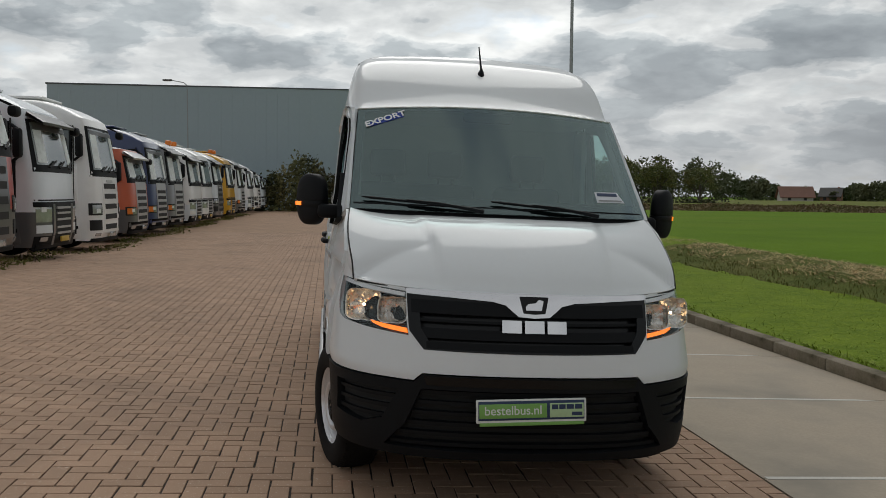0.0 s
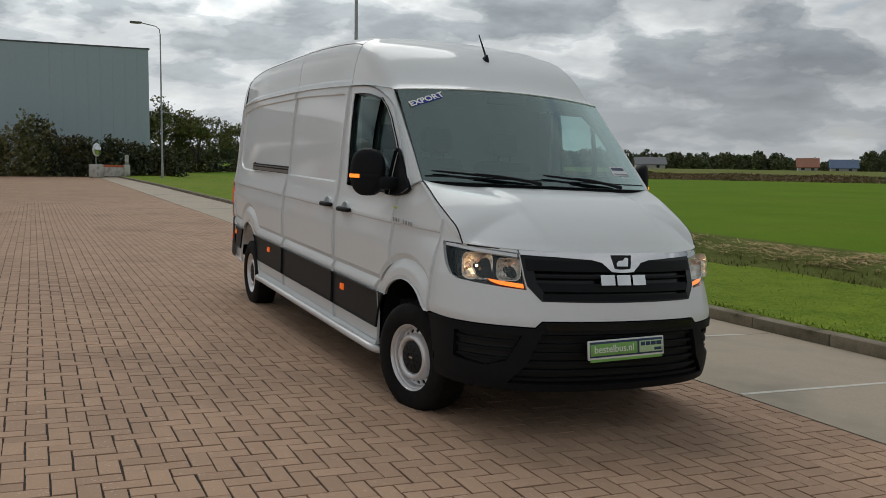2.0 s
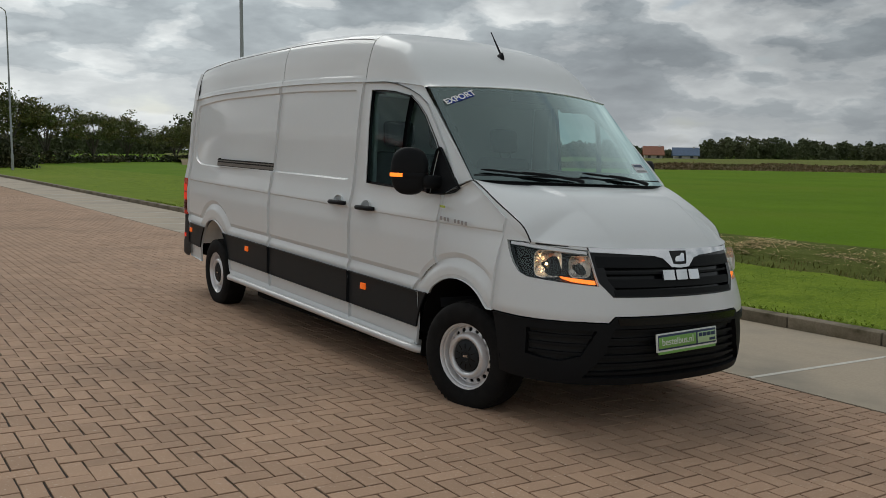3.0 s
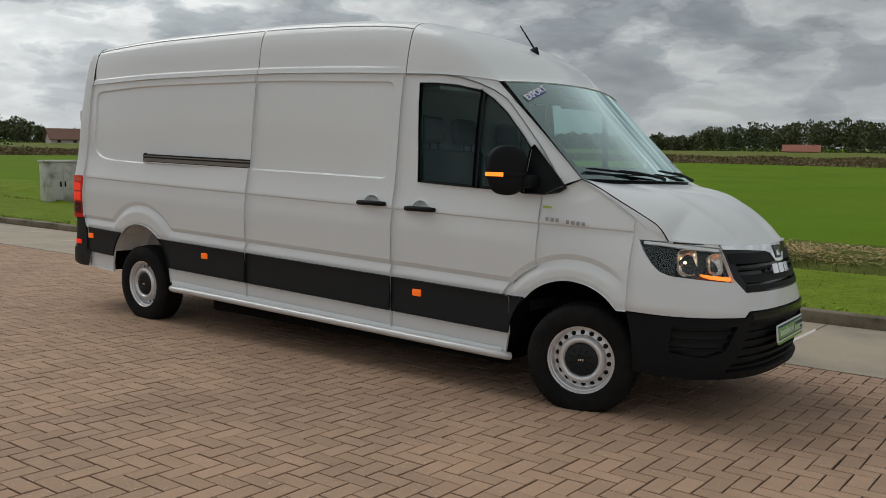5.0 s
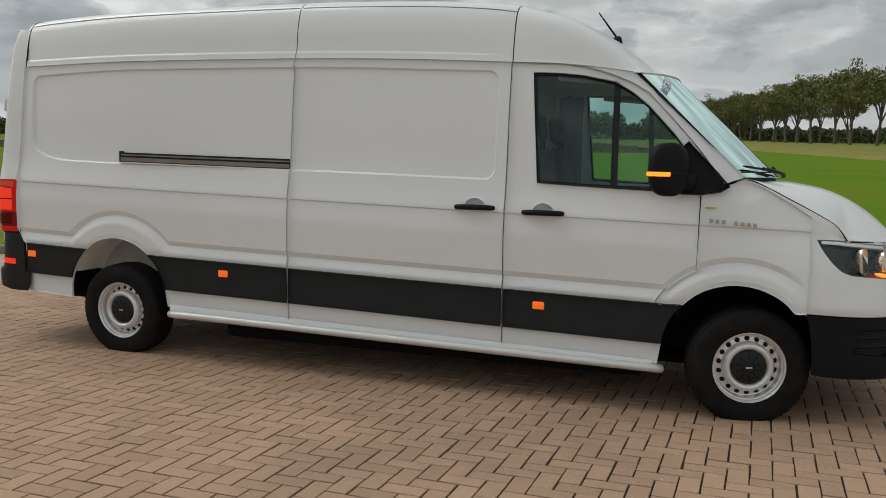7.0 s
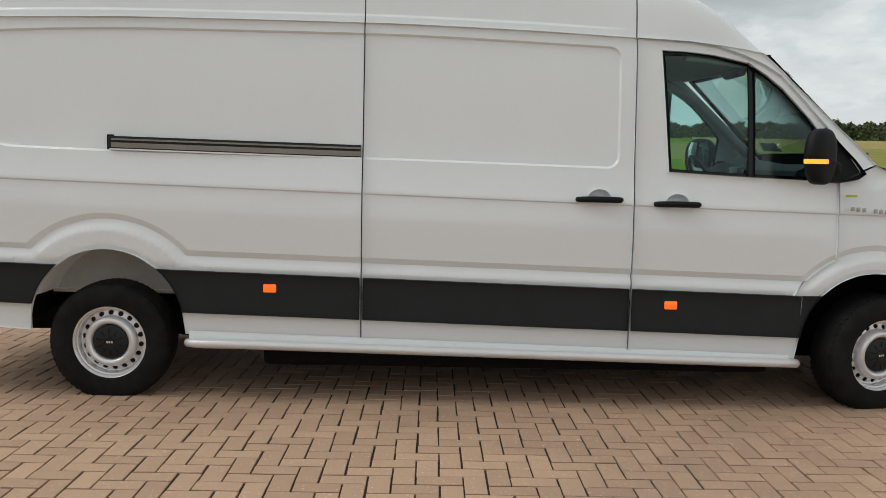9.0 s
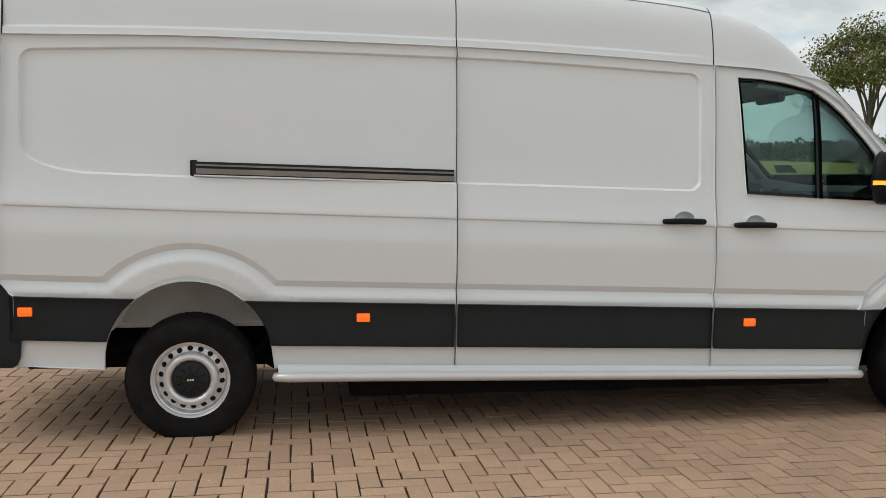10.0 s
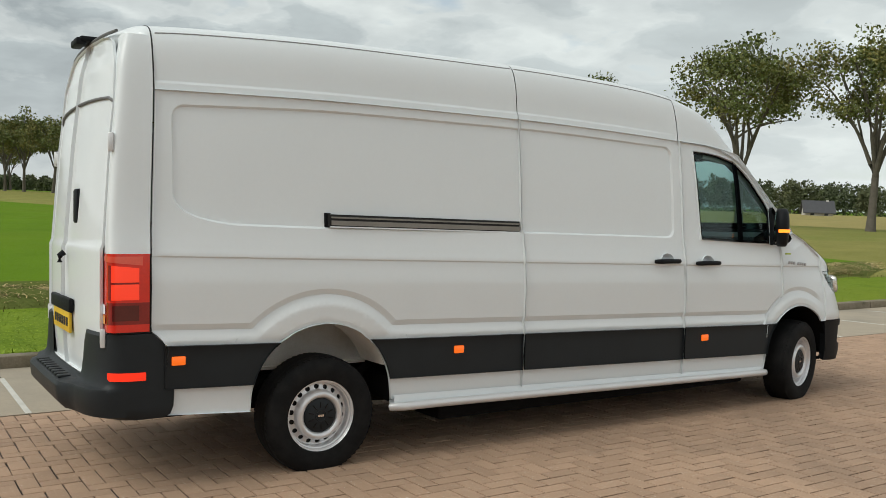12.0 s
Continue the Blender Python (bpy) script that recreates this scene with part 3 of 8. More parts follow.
def recess_loop(y0, y1, o):
    """The part of the recess's edge that lies between two places along the van, o inside it."""
    out, R = [], 0.07
    arcs = [math.pi / 2 * k / 8 for k in range(9)]
    if y0 < 1.6:
        out += [(y, float(recess_top(y)) - o) for y in np.linspace(y1, 1.575 + R, 30)]
        out += [(1.575 + R - (R - o) * math.sin(a), float(recess_top(1.6)) - R + (R - o) * math.cos(a)) for a in arcs]
        out += [(1.575 + R - (R - o) * math.cos(a), float(recess_low(1.6)) + R - (R - o) * math.sin(a)) for a in arcs]
        out += [(y, float(recess_low(y)) + o) for y in np.linspace(1.575 + R, y1, 30)]
    else:
        out += [(y, float(recess_top(y)) - o) for y in np.linspace(y0, 5.355 - R, 40)]
        out += [(5.355 - R + (R - o) * math.sin(a), float(recess_top(5.355 - R + (R - o) * math.sin(a))) - R + (R - o) * math.cos(a)) for a in arcs]
        out += [(5.355 - R + (R - o) * math.cos(a), float(recess_low(5.355 - R + (R - o) * math.cos(a))) + R - (R - o) * math.sin(a)) for a in arcs]
        out += [(y, float(recess_low(y)) + o) for y in np.linspace(5.355 - R, y0, 40)]
    return out


def folds_between(y0, y1):
    """Lines that the creases of the side follow."""
    ys = np.linspace(y0, y1, 40)
    out = [[(y, z + RAKE * y) for y in ys] for z in (1.124, 1.1265, 1.1305, 1.1345, 1.1365)]
    if y1 > 1.6:
        out += [recess_loop(y0, y1, o) for o in (-0.001, 0.0012, 0.0088, 0.0112)]
    out += [[(y, z + RAKE * y) for y in ys] for z in (0.7705, 0.769, 0.7365, 0.735, 0.7335, 0.70)]
    for cy, cz, r_in, r_out in (FRONT_ARCH, REAR_ARCH):
        if y0 < cy + r_out and y1 > cy - r_out:
            out += [arc(cy, cz, r_out + o, 12, 168, 44) for o in (0.0355, 0.034, 0.0015, 0.0, -0.0015, -0.03, -0.060)]
            out += [arc(cy, cz, r_in + o, 12, 168, 40) for o in (0.026, 0.012)]
    return out


def build_side(sign):
    flip = sign > 0
    fa, ra = FRONT_ARCH, REAR_ARCH
    z_f, z_r = STRIP_TOP + RAKE * 0.5, STRIP_TOP + RAKE * 4.1
    # Front wing with the flare over the wheel.
    outer0 = arch_hit(fa, fa[3], z_f)
    inner0 = arch_hit(fa, fa[2], z_f)
    inner1 = 180 - arch_hit(fa, fa[2], 0.66)
    a_door = math.degrees(math.acos((0.315 - fa[0]) / fa[3]))
    wing = [(-0.30, 0.66), (-0.30, 1.205), (-0.20, 1.270), (-0.08, 1.343), (0.07, 1.418), (0.165, 1.375), (0.308, 1.318)]
    wing += arc(fa[0], fa[1], fa[3], a_door, outer0, 10) + arc(fa[0], fa[1], fa[2], inner0, inner1, 24)
    panel("front_wing", wing, side_surface(sign), WHITE, van, step=(0.022, 0.014), flip=flip, lines=folds_between(-0.29, 0.30))
    # Pillar beside the windscreen.
    pillar = [(0.08, 1.425), (0.30, 1.637), (0.52, 1.84), (0.75, 2.045), (0.87, 2.064), (1.0, 2.08), (1.2, 2.100), (1.4885, 2.113), (1.4885, 2.109)] + [(y, z + 0.006) for y, z in DOOR_TOP]
    panel("windscreen_pillar", pillar, side_surface(sign), WHITE, van, step=(0.02, 0.02), flip=flip)
    # Front door, its glass and its trim.
    door = [zb(1.4885, SILL), (1.4885, 2.106)] + DOOR_TOP + [(0.315, 1.312)]
    door += arc(fa[0], fa[1], fa[3] + 0.004, a_door, outer0, 10) + [(0.50, 0.66), (0.50, 0.42), zb(0.52, SILL)]
    d = panel("front_door", door, side_surface(sign), WHITE, van, holes=[WINDOW, cup_edge(1.245, 1.178)], flip=flip, lines=folds_between(0.33, 1.47))
    cut_top, cut_low = (0.815, 1.968), (0.805, 1.338)
    front_pane = [cut_top] + [p for p in WINDOW[4:10]] + [cut_low]
    rear_pane = WINDOW[:4] + [(0.845, 1.983), (0.835, 1.339)] + WINDOW[10:]
    for pane in (front_pane, rear_pane):
        g = panel("window_pane", pane, side_surface(sign, -0.010, False), GLASS, d, "tinted side glass", step=(0.05, 0.05), rim=0.003, flip=flip)
        g.visible_shadow = False
    panel("window_bar", [(0.850, 1.99), (0.812, 1.965), (0.800, 1.335), (0.840, 1.34)], side_surface(sign, -0.004, False), GLOSSBLACK, d, step=(0.03, 0.03), flip=flip)
    inset = [(y + (0.86 - y) * 0.035, z + (1.70 - z) * 0.05) for y, z in WINDOW]
    panel("window_seal", WINDOW, side_surface(sign, -0.006, False), GLOSSBLACK, d, holes=[inset], step=(0.02, 0.02), flip=flip)
    sail = [(0.425, 1.60), (0.40, 1.625), (0.30, 1.52), (0.20, 1.42), (0.155, 1.365), (0.20, 1.335), (0.30, 1.318), (0.45, 1.318)]
    panel("mirror_base", sail, side_surface(sign, 0.012, False), BLACK, d, "black mirror triangle", step=(0.02, 0.02), rim=0.03, flip=flip)
    handle(d, sign, 1.245, 1.178)
    # Sliding door and the panel behind it.
    slide = [zb(1.4955, SILL)] + [(y, float(roof_seam(y)) - 0.003) for y in (1.4955, 1.8, 2.2, 2.6, 3.032)] + [zb(3.032, SILL)]
    s = panel("sliding_door" if sign < 0 else "side_panel", slide, side_surface(sign), WHITE, van, holes=[cup_edge(1.69, 1.197)] if sign < 0 else [], flip=flip, lines=folds_between(1.51, 3.02))
    if sign < 0:
        handle(s, sign, 1.69, 1.197)
    r0, r1 = arch_hit(ra, ra[2], 0.47), 180 - arch_hit(ra, ra[2], 0.50)
    # The arch runs over the wheel from its rear foot to its front foot.
    rear = [zb(3.0385, SILL)] + [(y, float(roof_seam(y)) - 0.003) for y in (3.0385, 3.6, 4.2, 4.8, 5.438)] + [(5.47, 1.27), (5.47, 0.86), (5.385, 0.785), (5.395, 0.41), (4.93, 0.39)] + arc(ra[0], ra[1], ra[2], r0, r1, 30) + [zb(4.04, SILL)]
    q = panel("rear_side_panel", rear, side_surface(sign), WHITE, van, flip=flip, lines=folds_between(3.05, 5.42))
    # Black strip in lengths, with the small amber markers.
    strip_f = [zb(1.482, STRIP_LOW), zb(1.482, STRIP_TOP), zb(0.80, STRIP_TOP), zb(0.512, STRIP_TOP)] + arc(fa[0], fa[1], fa[2] + 0.002, inner0, arch_hit(fa, fa[2], STRIP_LOW + 0.012), 8) + [zb(0.50, STRIP_LOW)]
    strip_s = [zb(1.50, STRIP_LOW), zb(1.50, STRIP_TOP), zb(3.026, STRIP_TOP), zb(3.026, STRIP_LOW)]
    strip_q = [zb(3.044, STRIP_LOW), zb(3.044, STRIP_TOP), zb(4.13, STRIP_TOP)] + list(reversed(arc(ra[0], ra[1], ra[2] + 0.002, 180 - arch_hit(ra, ra[2], 0.755), 180 - arch_hit(ra, ra[2], 0.505), 8)))[::-1] + [zb(4.055, STRIP_LOW)]
    strip_b = [zb(5.403, STRIP_LOW + 0.012), zb(5.403, STRIP_TOP)] + arc(ra[0], ra[1], ra[2] + 0.002, arch_hit(ra, ra[2], 0.768), arch_hit(ra, ra[2], 0.54), 8)
    for owner, strip in ((d, strip_f), (s, strip_s), (q, strip_q), (q, strip_b)):
        panel("protective_strip", strip, side_surface(sign, 0.020, False), STRIPBLACK, owner, "black plastic side strip", step=(0.05, 0.03), rim=0.014, flip=flip)
    for owner, y, z in ((d, 1.256, 0.598), (q, 3.556, 0.655), (q, 5.33, 0.70)):
        x = float(half_width(y, z, False)) + 0.020
        bm = bmesh.new()
        box(bm, -0.004, 0.012, -0.037, 0.037, -0.024, 0.024, 0.006)
        marker = part("side_marker", bm, AMBER, owner, "amber side marker lamp")
        marker.matrix_world = pose(sign * x, y, z, 0, 0, 0 if sign > 0 else 180)
    # Rail of the sliding door.
    if sign < 0:
        def rail_bar(name, mat, y0, y1, z0, z1, proud, label=""):
            rows = [[], [], [], []]
            for y in np.linspace(y0, y1, 16):
                x, z = -float(max(half_width(y, h) for h in (1.41, 1.43, 1.45, 1.50))), 1.442 + 0.017 * (y - 3.045)
                for row, (dx, dz) in zip(rows, ((0.012, z0), (-proud, z0), (-proud, z1), (0.012, z1))):
                    row.append((x + dx, y, z + dz))
            return grid_object(name, np.array(rows), mat, q, label, flip=True)
        rail_bar("rail_slot", SEAM, 3.047, 4.47, -0.034, 0.036, 0.001)
        rail_bar("slide_rail", RAILGREY, 3.047, 4.45, -0.028, 0.000, 0.010, "grey metal sliding-door rail")
        rail_bar("slide_rail", RAILGREY, 3.047, 4.45, 0.013, 0.023, 0.007, "grey metal sliding-door rail")
        rail_bar("rail_lip", WHITE, 3.047, 4.46, -0.042, -0.034, 0.012)
        bm = bmesh.new()
        x, z = -float(half_width(4.46, 1.50)), 1.442 + 0.017 * 1.41
        box(bm, x - 0.014, x + 0.02, 4.445, 4.482, z - 0.04, z + 0.044, 0.004)
        part("rail_end", bm, BLACK, q, "black plastic rail end")
    # Round step bar along the sill.
    x = sign * 0.990
    bm = bmesh.new()
    pts = [(x - sign * 0.05, 0.50, 0.262), (x - sign * 0.02, 0.515, 0.268), (x, 0.56, 0.274)] + [(x, y, 0.262 + RAKE * y * 0.75) for y in np.linspace(0.9, 3.7, 8)] + [(x, 3.96, 0.330), (x - sign * 0.02, 4.01, 0.330), (x - sign * 0.05, 4.03, 0.325)]
    tube(bm, pts, 0.026, 14)
    for y in (0.75, 2.2, 3.75):
        tube(bm, [(x, y, 0.262 + RAKE * y * 0.75), (x - sign * 0.12, y, 0.27 + RAKE * y * 0.75)], 0.014, 8)
    part("step_bar", bm, STEPBAR, van, "polished metal side bar")
    rows = []
    for x0, dz in ((0.955, 0.03), (0.963, 0.014), (0.963, -0.020), (0.90, -0.024), (0.90, 0.03)):
        rows.append([(sign * x0, y, 0.272 + RAKE * y + dz) for y in np.linspace(0.55, 4.02, 20)])
    grid_object("sill", np.array(rows), WHITE, van, flip=sign < 0)



def handle(owner, sign, y, z):
    """A black bar handle over a round finger recess."""
    x = float(half_width(y, z, False))
    m = pose(sign * x, y, z, 0, 0, 0 if sign > 0 else 180)
    bm = bmesh.new()
    tube(bm, [(0.004, -0.125, 0.0), (0.022, -0.115, 0.0), (0.032, -0.08, 0.001), (0.036, 0, 0.002), (0.032, 0.08, 0.001), (0.022, 0.115, 0.0), (0.004, 0.125, 0.0)], [0.014, 0.017, 0.018, 0.018, 0.018, 0.017, 0.014], 10)
    h = part("door_handle", bm, BLACK, owner, "black bar door handle")
    h.matrix_world = m
    bm = bmesh.new()
    rows = []
    for k in range(7):
        f = k / 6
        rows.append([bm.verts.new((-0.034 * (1 - f ** 3), (-0.067 * math.cos(math.pi * j / 12)) * (0.35 + 0.65 * f), 0.004 + 0.054 * math.sin(math.pi * j / 12) * (0.3 + 0.7 * f) - 0.012 * (1 - f))) for j in range(13)])
    for a, b in zip(rows, rows[1:]):
        for j in range(12):
            bm.faces.new((a[j], a[j + 1], b[j + 1], b[j]))
    cup = part("handle_recess", bm, WHITE, owner)
    cup.matrix_world = m



def cup_edge(y, z):
    """Outline of the finger recess over a handle."""
    return [(y + 0.065 * math.cos(math.pi * j / 12), z + 0.004 + 0.052 * math.sin(math.pi * j / 12)) for j in range(13)]


for side_sign in (-1, 1):
    build_side(side_sign)

# Roof: from the seam over both shoulders, falling to the windscreen at the front.
def roof_top(y):
    return flow(y, [0.50, 0.56, 0.70, 0.84, 0.98, 1.13, 1.38, 1.68, 2.2, 3.0, 4.2, 5.2, 5.5, 5.60, 5.64], [2.035, 2.075, 2.175, 2.268, 2.343, 2.41, 2.505, 2.555, 2.59, 2.61, 2.605, 2.575, 2.55, 2.52, 2.48])


def shield_y(x, z):
    return -0.12 + (z - 1.428) * 1.05 + (0.20 + 0.0 * z) * (np.abs(x) / 0.86) ** 2


SHOULDER = [(0.0, 1.0), (0.15, 0.992), (0.3, 0.982), (0.45, 0.968), (0.6, 0.95), (0.7, 0.935), (0.78, 0.915), (0.84, 0.885), (0.885, 0.84), (0.915, 0.78), (0.94, 0.68), (0.96, 0.54), (0.98, 0.34), (0.993, 0.16), (1.0, 0.0)]


SQUARE = [0.999, 0.995, 0.990, 0.981, 0.970, 0.961, 0.949, 0.932, 0.908, 0.880, 0.830, 0.74, 0.56, 0.30, 0.0]


def section(y, top, seam, xs, n=40, square=0.0):
    """Half a roof section from the seam up the flank, over the shoulder to the crown."""
    p = np.array([(xs * (x + (q - x) * square), seam + (top - seam) * f) for (f, x), q in zip(SHOULDER, SQUARE)])
    way = np.r_[0, np.cumsum(np.hypot(*np.diff(p, axis=0).T))]
    knots = np.linspace(0, way[-1], n + 1)
    x, z = np.interp(knots, way, p[:, 0]), np.interp(knots, way, p[:, 1])
    for _ in range(2):
        x[1:-1], z[1:-1] = (x[:-2] + 2 * x[1:-1] + x[2:]) / 4, (z[:-2] + 2 * z[1:-1] + z[2:]) / 4
    return list(zip(x.tolist(), z.tolist()))


def creased(half, seam, deep=1.0):
    """The roof's flank stands a little further in above a line close over the seam."""
    p = np.array(half)
    cut = np.array([seam + d for d in (0.034, 0.038, 0.048, 0.052)])
    z = np.sort(np.r_[p[:, 1], cut])
    x = np.interp(z, p[:, 1], p[:, 0])
    x = x - 0.010 * deep * smooth01((z - seam - 0.036) / 0.014) * (1 - smooth01((z - seam - 0.06) / 0.18))
    return list(zip(x.tolist(), z.tolist()))


def roof_grid(y0, y1, n, bow=0.0):
    rows = []
    for y in np.linspace(y0, y1, n):
        seam, top = float(roof_seam(y)) + 0.003, float(roof_top(y))
        half = section(y, top, seam, float(half_width(y, seam, False)))
        half = creased(half, seam, float(smooth01((y - 1.4955) / 0.25)))
        row = [(-x, y, z) for x, z in half] + [(x, y, z) for x, z in reversed(half[:-1])]
        rows.append(row)
    return np.array(rows)


# Cab roof: every section runs along a bowed line so that its front edge is the top of the windscreen.
def cab_roof():
    rows = []
    for s in np.linspace(0, 1, 44):
        side_y = 0.70 + (1.4885 - 0.70) * s
        seam = float(flow(side_y, [0.70, 0.75, 0.87, 1.0, 1.2, 1.4885], [2.044, 2.047, 2.061, 2.078, 2.098, 2.113]))
        crown = float(flow(0.5 + 0.97 * s, [0.5, 0.56, 0.70, 0.84, 0.98, 1.13, 1.38, 1.47], [2.076, 2.108, 2.195, 2.286, 2.362, 2.428, 2.500, float(roof_top(1.4885))]))
        half = section(side_y, crown, seam, float(half_width(side_y, seam, False)), square=1 - s ** 3)
        row = []
        for k in range(-40, 41):
            x, z = half[40 - abs(k)]
            x = math.copysign(x, k) if k else 0.0
            rim_z = 2.046 + 0.030 * (1 - (x / 0.815) ** 2)
            z = z + (rim_z - z) * (1 - s) ** 8
            front_y = float(shield_y(x, 2.038 + 0.030 * (1 - (x / 0.815) ** 2))) - 0.008
            row.append((x, front_y + (1.4885 - front_y) * s, z))
        rows.append(row)
    return np.array(rows)


cap = cab_roof()
grid_object("cab_roof", np.concatenate([cap[:1] + np.array([0, 0.012, -0.014]), cap]), WHITE, van, flip=True)
roof = grid_object("load_roof", roof_grid(1.4955, 3.032, 30), WHITE, van, flip=True)
grid_object("load_roof", roof_grid(3.0385, 5.438, 44), WHITE, van, flip=True)
# Dark gaskets seen in the gaps between the panels.
for y in (1.492, 3.0355):
    bm = bmesh.new()
    loop = [(x * 0.983, z - 0.012) for x, z in section(y, float(roof_top(y)), float(roof_seam(y)), float(half_width(y, roof_seam(y), False)))]
    whole = [(-x, z) for x, z in loop] + [(x, z) for x, z in reversed(loop[:-1])]
    low = [(-float(half_width(y, z)) + 0.012, z) for z in np.linspace(0.32, 2.1, 40)]
    high = [(-x, z) for x, z in reversed(low)]
    line = low + whole + high
    verts = [[bm.verts.new((x, y + d, z)) for x, z in line] for d in (-0.012, 0.012)]
    for k in range(len(line) - 1):
        bm.faces.new((verts[0][k], verts[0][k + 1], verts[1][k + 1], verts[1][k]))
    part("panel_gasket", bm, SEAM, van)


GUTTER = material("gutter_sealant", (0.30, 0.30, 0.30), 0.7)
# Gutter groove along the roof flank.
for x_sign in (-1, 1):
    for y0, y1 in ((1.49, 3.02), (3.05, 5.42)):
        bm = bmesh.new()
        pts = []
        for y in np.linspace(y0, y1, 24):
            sec = section(y, float(roof_top(y)), float(roof_seam(y)) + 0.003, float(half_width(y, roof_seam(y), False)))
            z = float(roof_top(y)) - 0.092
            x = float(np.interp(z, [q[1] for q in sec], [q[0] for q in sec]))
            pts.append((x_sign * (x + 0.001), y, z))
        tube(bm, pts, 0.0036, 6)
        part("roof_gutter", bm, GUTTER, van)


# Nose: a bowed front in plan, deeper towards the bumper.
def nose(u, z):
    """Place on the front for u from -1 (wheel side) over 0 (middle) to 1, at a height."""
    u, z = np.asarray(u, float), np.asarray(z, float)
    half = half_width(-0.30 + 0 * z, z, False) * lerp(z, [0.25, 0.36, 0.60], [0.96, 0.98, 1.0])
    front = flow(z, [0.18, 0.22, 0.27, 0.32, 0.42, 0.55, 0.66, 0.74, 0.90, 1.05, 1.12, 1.2], [-0.75, -0.86, -0.912, -0.932, -0.947, -0.955, -0.955, -0.940, -0.895, -0.845, -0.80, -0.73])
    n = lerp(z, [0.3, 0.66, 1.05], [2.7, 2.5, 2.05])
    t = np.abs(u) * math.pi / 2
    x = np.sign(u) * half * np.sin(t) ** (2 / n)
    y = -0.30 - (-0.30 - front) * np.maximum(np.cos(t), 0) ** (2 / n)
    # The corner starts out along the taper of the wings.
    back = -0.30 - y
    x = x - np.sign(u) * 1.44 * lerp(z, [0.3, 0.7, 0.9, 1.1], [0.01, 0.015, 0.04, 0.085]) * back * np.exp(-back / 0.10)
    return np.stack([x, y, z + 0 * u], -1)


def u_at_x(x, z):
    half, n = float(half_width(-0.30, z, False)), float(lerp(z, [0.3, 0.66, 1.05], [2.7, 2.5, 2.05]))
    return math.copysign(math.asin(min(1, (abs(x) / half) ** (n / 2))) / (math.pi / 2), x)


def u_at_y(y, z, sign):
    front = float(nose(0, z)[1])
    n = float(lerp(z, [0.3, 0.66, 1.05], [2.7, 2.5, 2.05]))
    c = max(0, min(1, (-0.30 - y) / (-0.30 - front)))
    return sign * math.acos(c ** (n / 2)) / (math.pi / 2)


def nose_surface(proud=0.0):
    def surface(u, z):
        p = nose(u, z)
        if not proud:
            return p
        e = 1e-3
        n = np.cross(nose(u + e, z) - p, nose(u, np.asarray(z) + e) - p)
        return p + proud * n / (np.linalg.norm(n, axis=-1)[..., None] + 1e-12)
    return surface


def on_x(points):
    return [(u_at_x(x, z), z) for x, z in points]


def mirrored(points):
    return [(-u, z) for u, z in reversed(points)]


def on_y(points, sign=-1):
    return [(u_at_y(y, z, sign), z) for y, z in points]


LIGHT = on_y([(-0.335, 1.083), (-0.37, 1.02), (-0.42, 0.955), (-0.475, 0.905), (-0.53, 0.885)]) + on_x([(-0.74, 0.862), (-0.588, 0.848), (-0.598, 0.95), (-0.602, 1.048), (-0.75, 1.062)]) + on_y([(-0.45, 1.082)])
LIGHT = list(reversed(LIGHT))
GRILLE = on_x([(-0.596, 1.036), (-0.584, 0.87), (-0.517, 0.789), (0, 0.785), (0.517, 0.789), (0.584, 0.87), (0.596, 1.036), (0.3, 1.04), (0, 1.042), (-0.3, 1.04)])
NSTEP = (0.022, 0.014)
front_top = [(-1.0, 1.205)] + on_y([(-0.36, 1.150), (-0.45, 1.102)]) + on_x([(-0.75, 1.078), (-0.606, 1.063)]) + on_x([(-0.596, 1.036), (-0.584, 0.87), (-0.517, 0.789), (0, 0.785)])
white_low = [(-1.0, 0.66), (-0.82, 0.655)] + on_x([(-0.70, 0.652), (-0.562, 0.648), (-0.525, 0.683), (0, 0.683)])
ring = white_low + mirrored(white_low)[1:] + [(1.0, 1.205)] + [(-u, z) for u, z in front_top[1:]] + [(u, z) for u, z in reversed(front_top[1:-1])] + [(-1.0, 1.205)]
panel("front_panel", ring, nose_surface(), WHITE, van, holes=[LIGHT, [(-u, z) for u, z in reversed(LIGHT)]], step=NSTEP, rim=0.02, flip=False)

# Black bumper with its intake, side vents and ribs.
low = [(-1.0, 0.652)] + on_y([(-0.325, 0.56), (-0.34, 0.46), (-0.345, 0.37), (-0.345, 0.305), (-0.42, 0.298), (-0.55, 0.294)]) + on_x([(-0.72, 0.290), (-0.55, 0.286), (0, 0.280)])
bump_top = [(-1.0, 0.652), (-0.82, 0.647)] + on_x([(-0.70, 0.644), (-0.560, 0.640), (-0.523, 0.676), (0, 0.676)])
bump = low + mirrored(low)[1:-1] + [(1.0, 0.652)] + [(-u, z) for u, z in bump_top[1:]] + [(u, z) for u, z in reversed(bump_top[1:-1])]
intake_low = on_x([(-0.70, 0.330), (-0.60, 0.44), (-0.525, 0.612), (0.525, 0.612), (0.60, 0.44), (0.70, 0.330), (0, 0.318)])
vent = on_y([(-0.565, 0.598), (-0.555, 0.445), (-0.63, 0.432)]) + on_x([(-0.80, 0.420), (-0.705, 0.455), (-0.625, 0.600), (-0.72, 0.602)])
bumper = panel("front_bumper", bump, nose_surface(0.010), BLACK, van, "black grained plastic front bumper", holes=[intake_low, vent, [(-u, z) for u, z in reversed(vent)]], step=NSTEP, rim=0.05)
slot = on_x([(-0.515, 0.672), (-0.50, 0.632), (0.50, 0.632), (0.515, 0.672)])
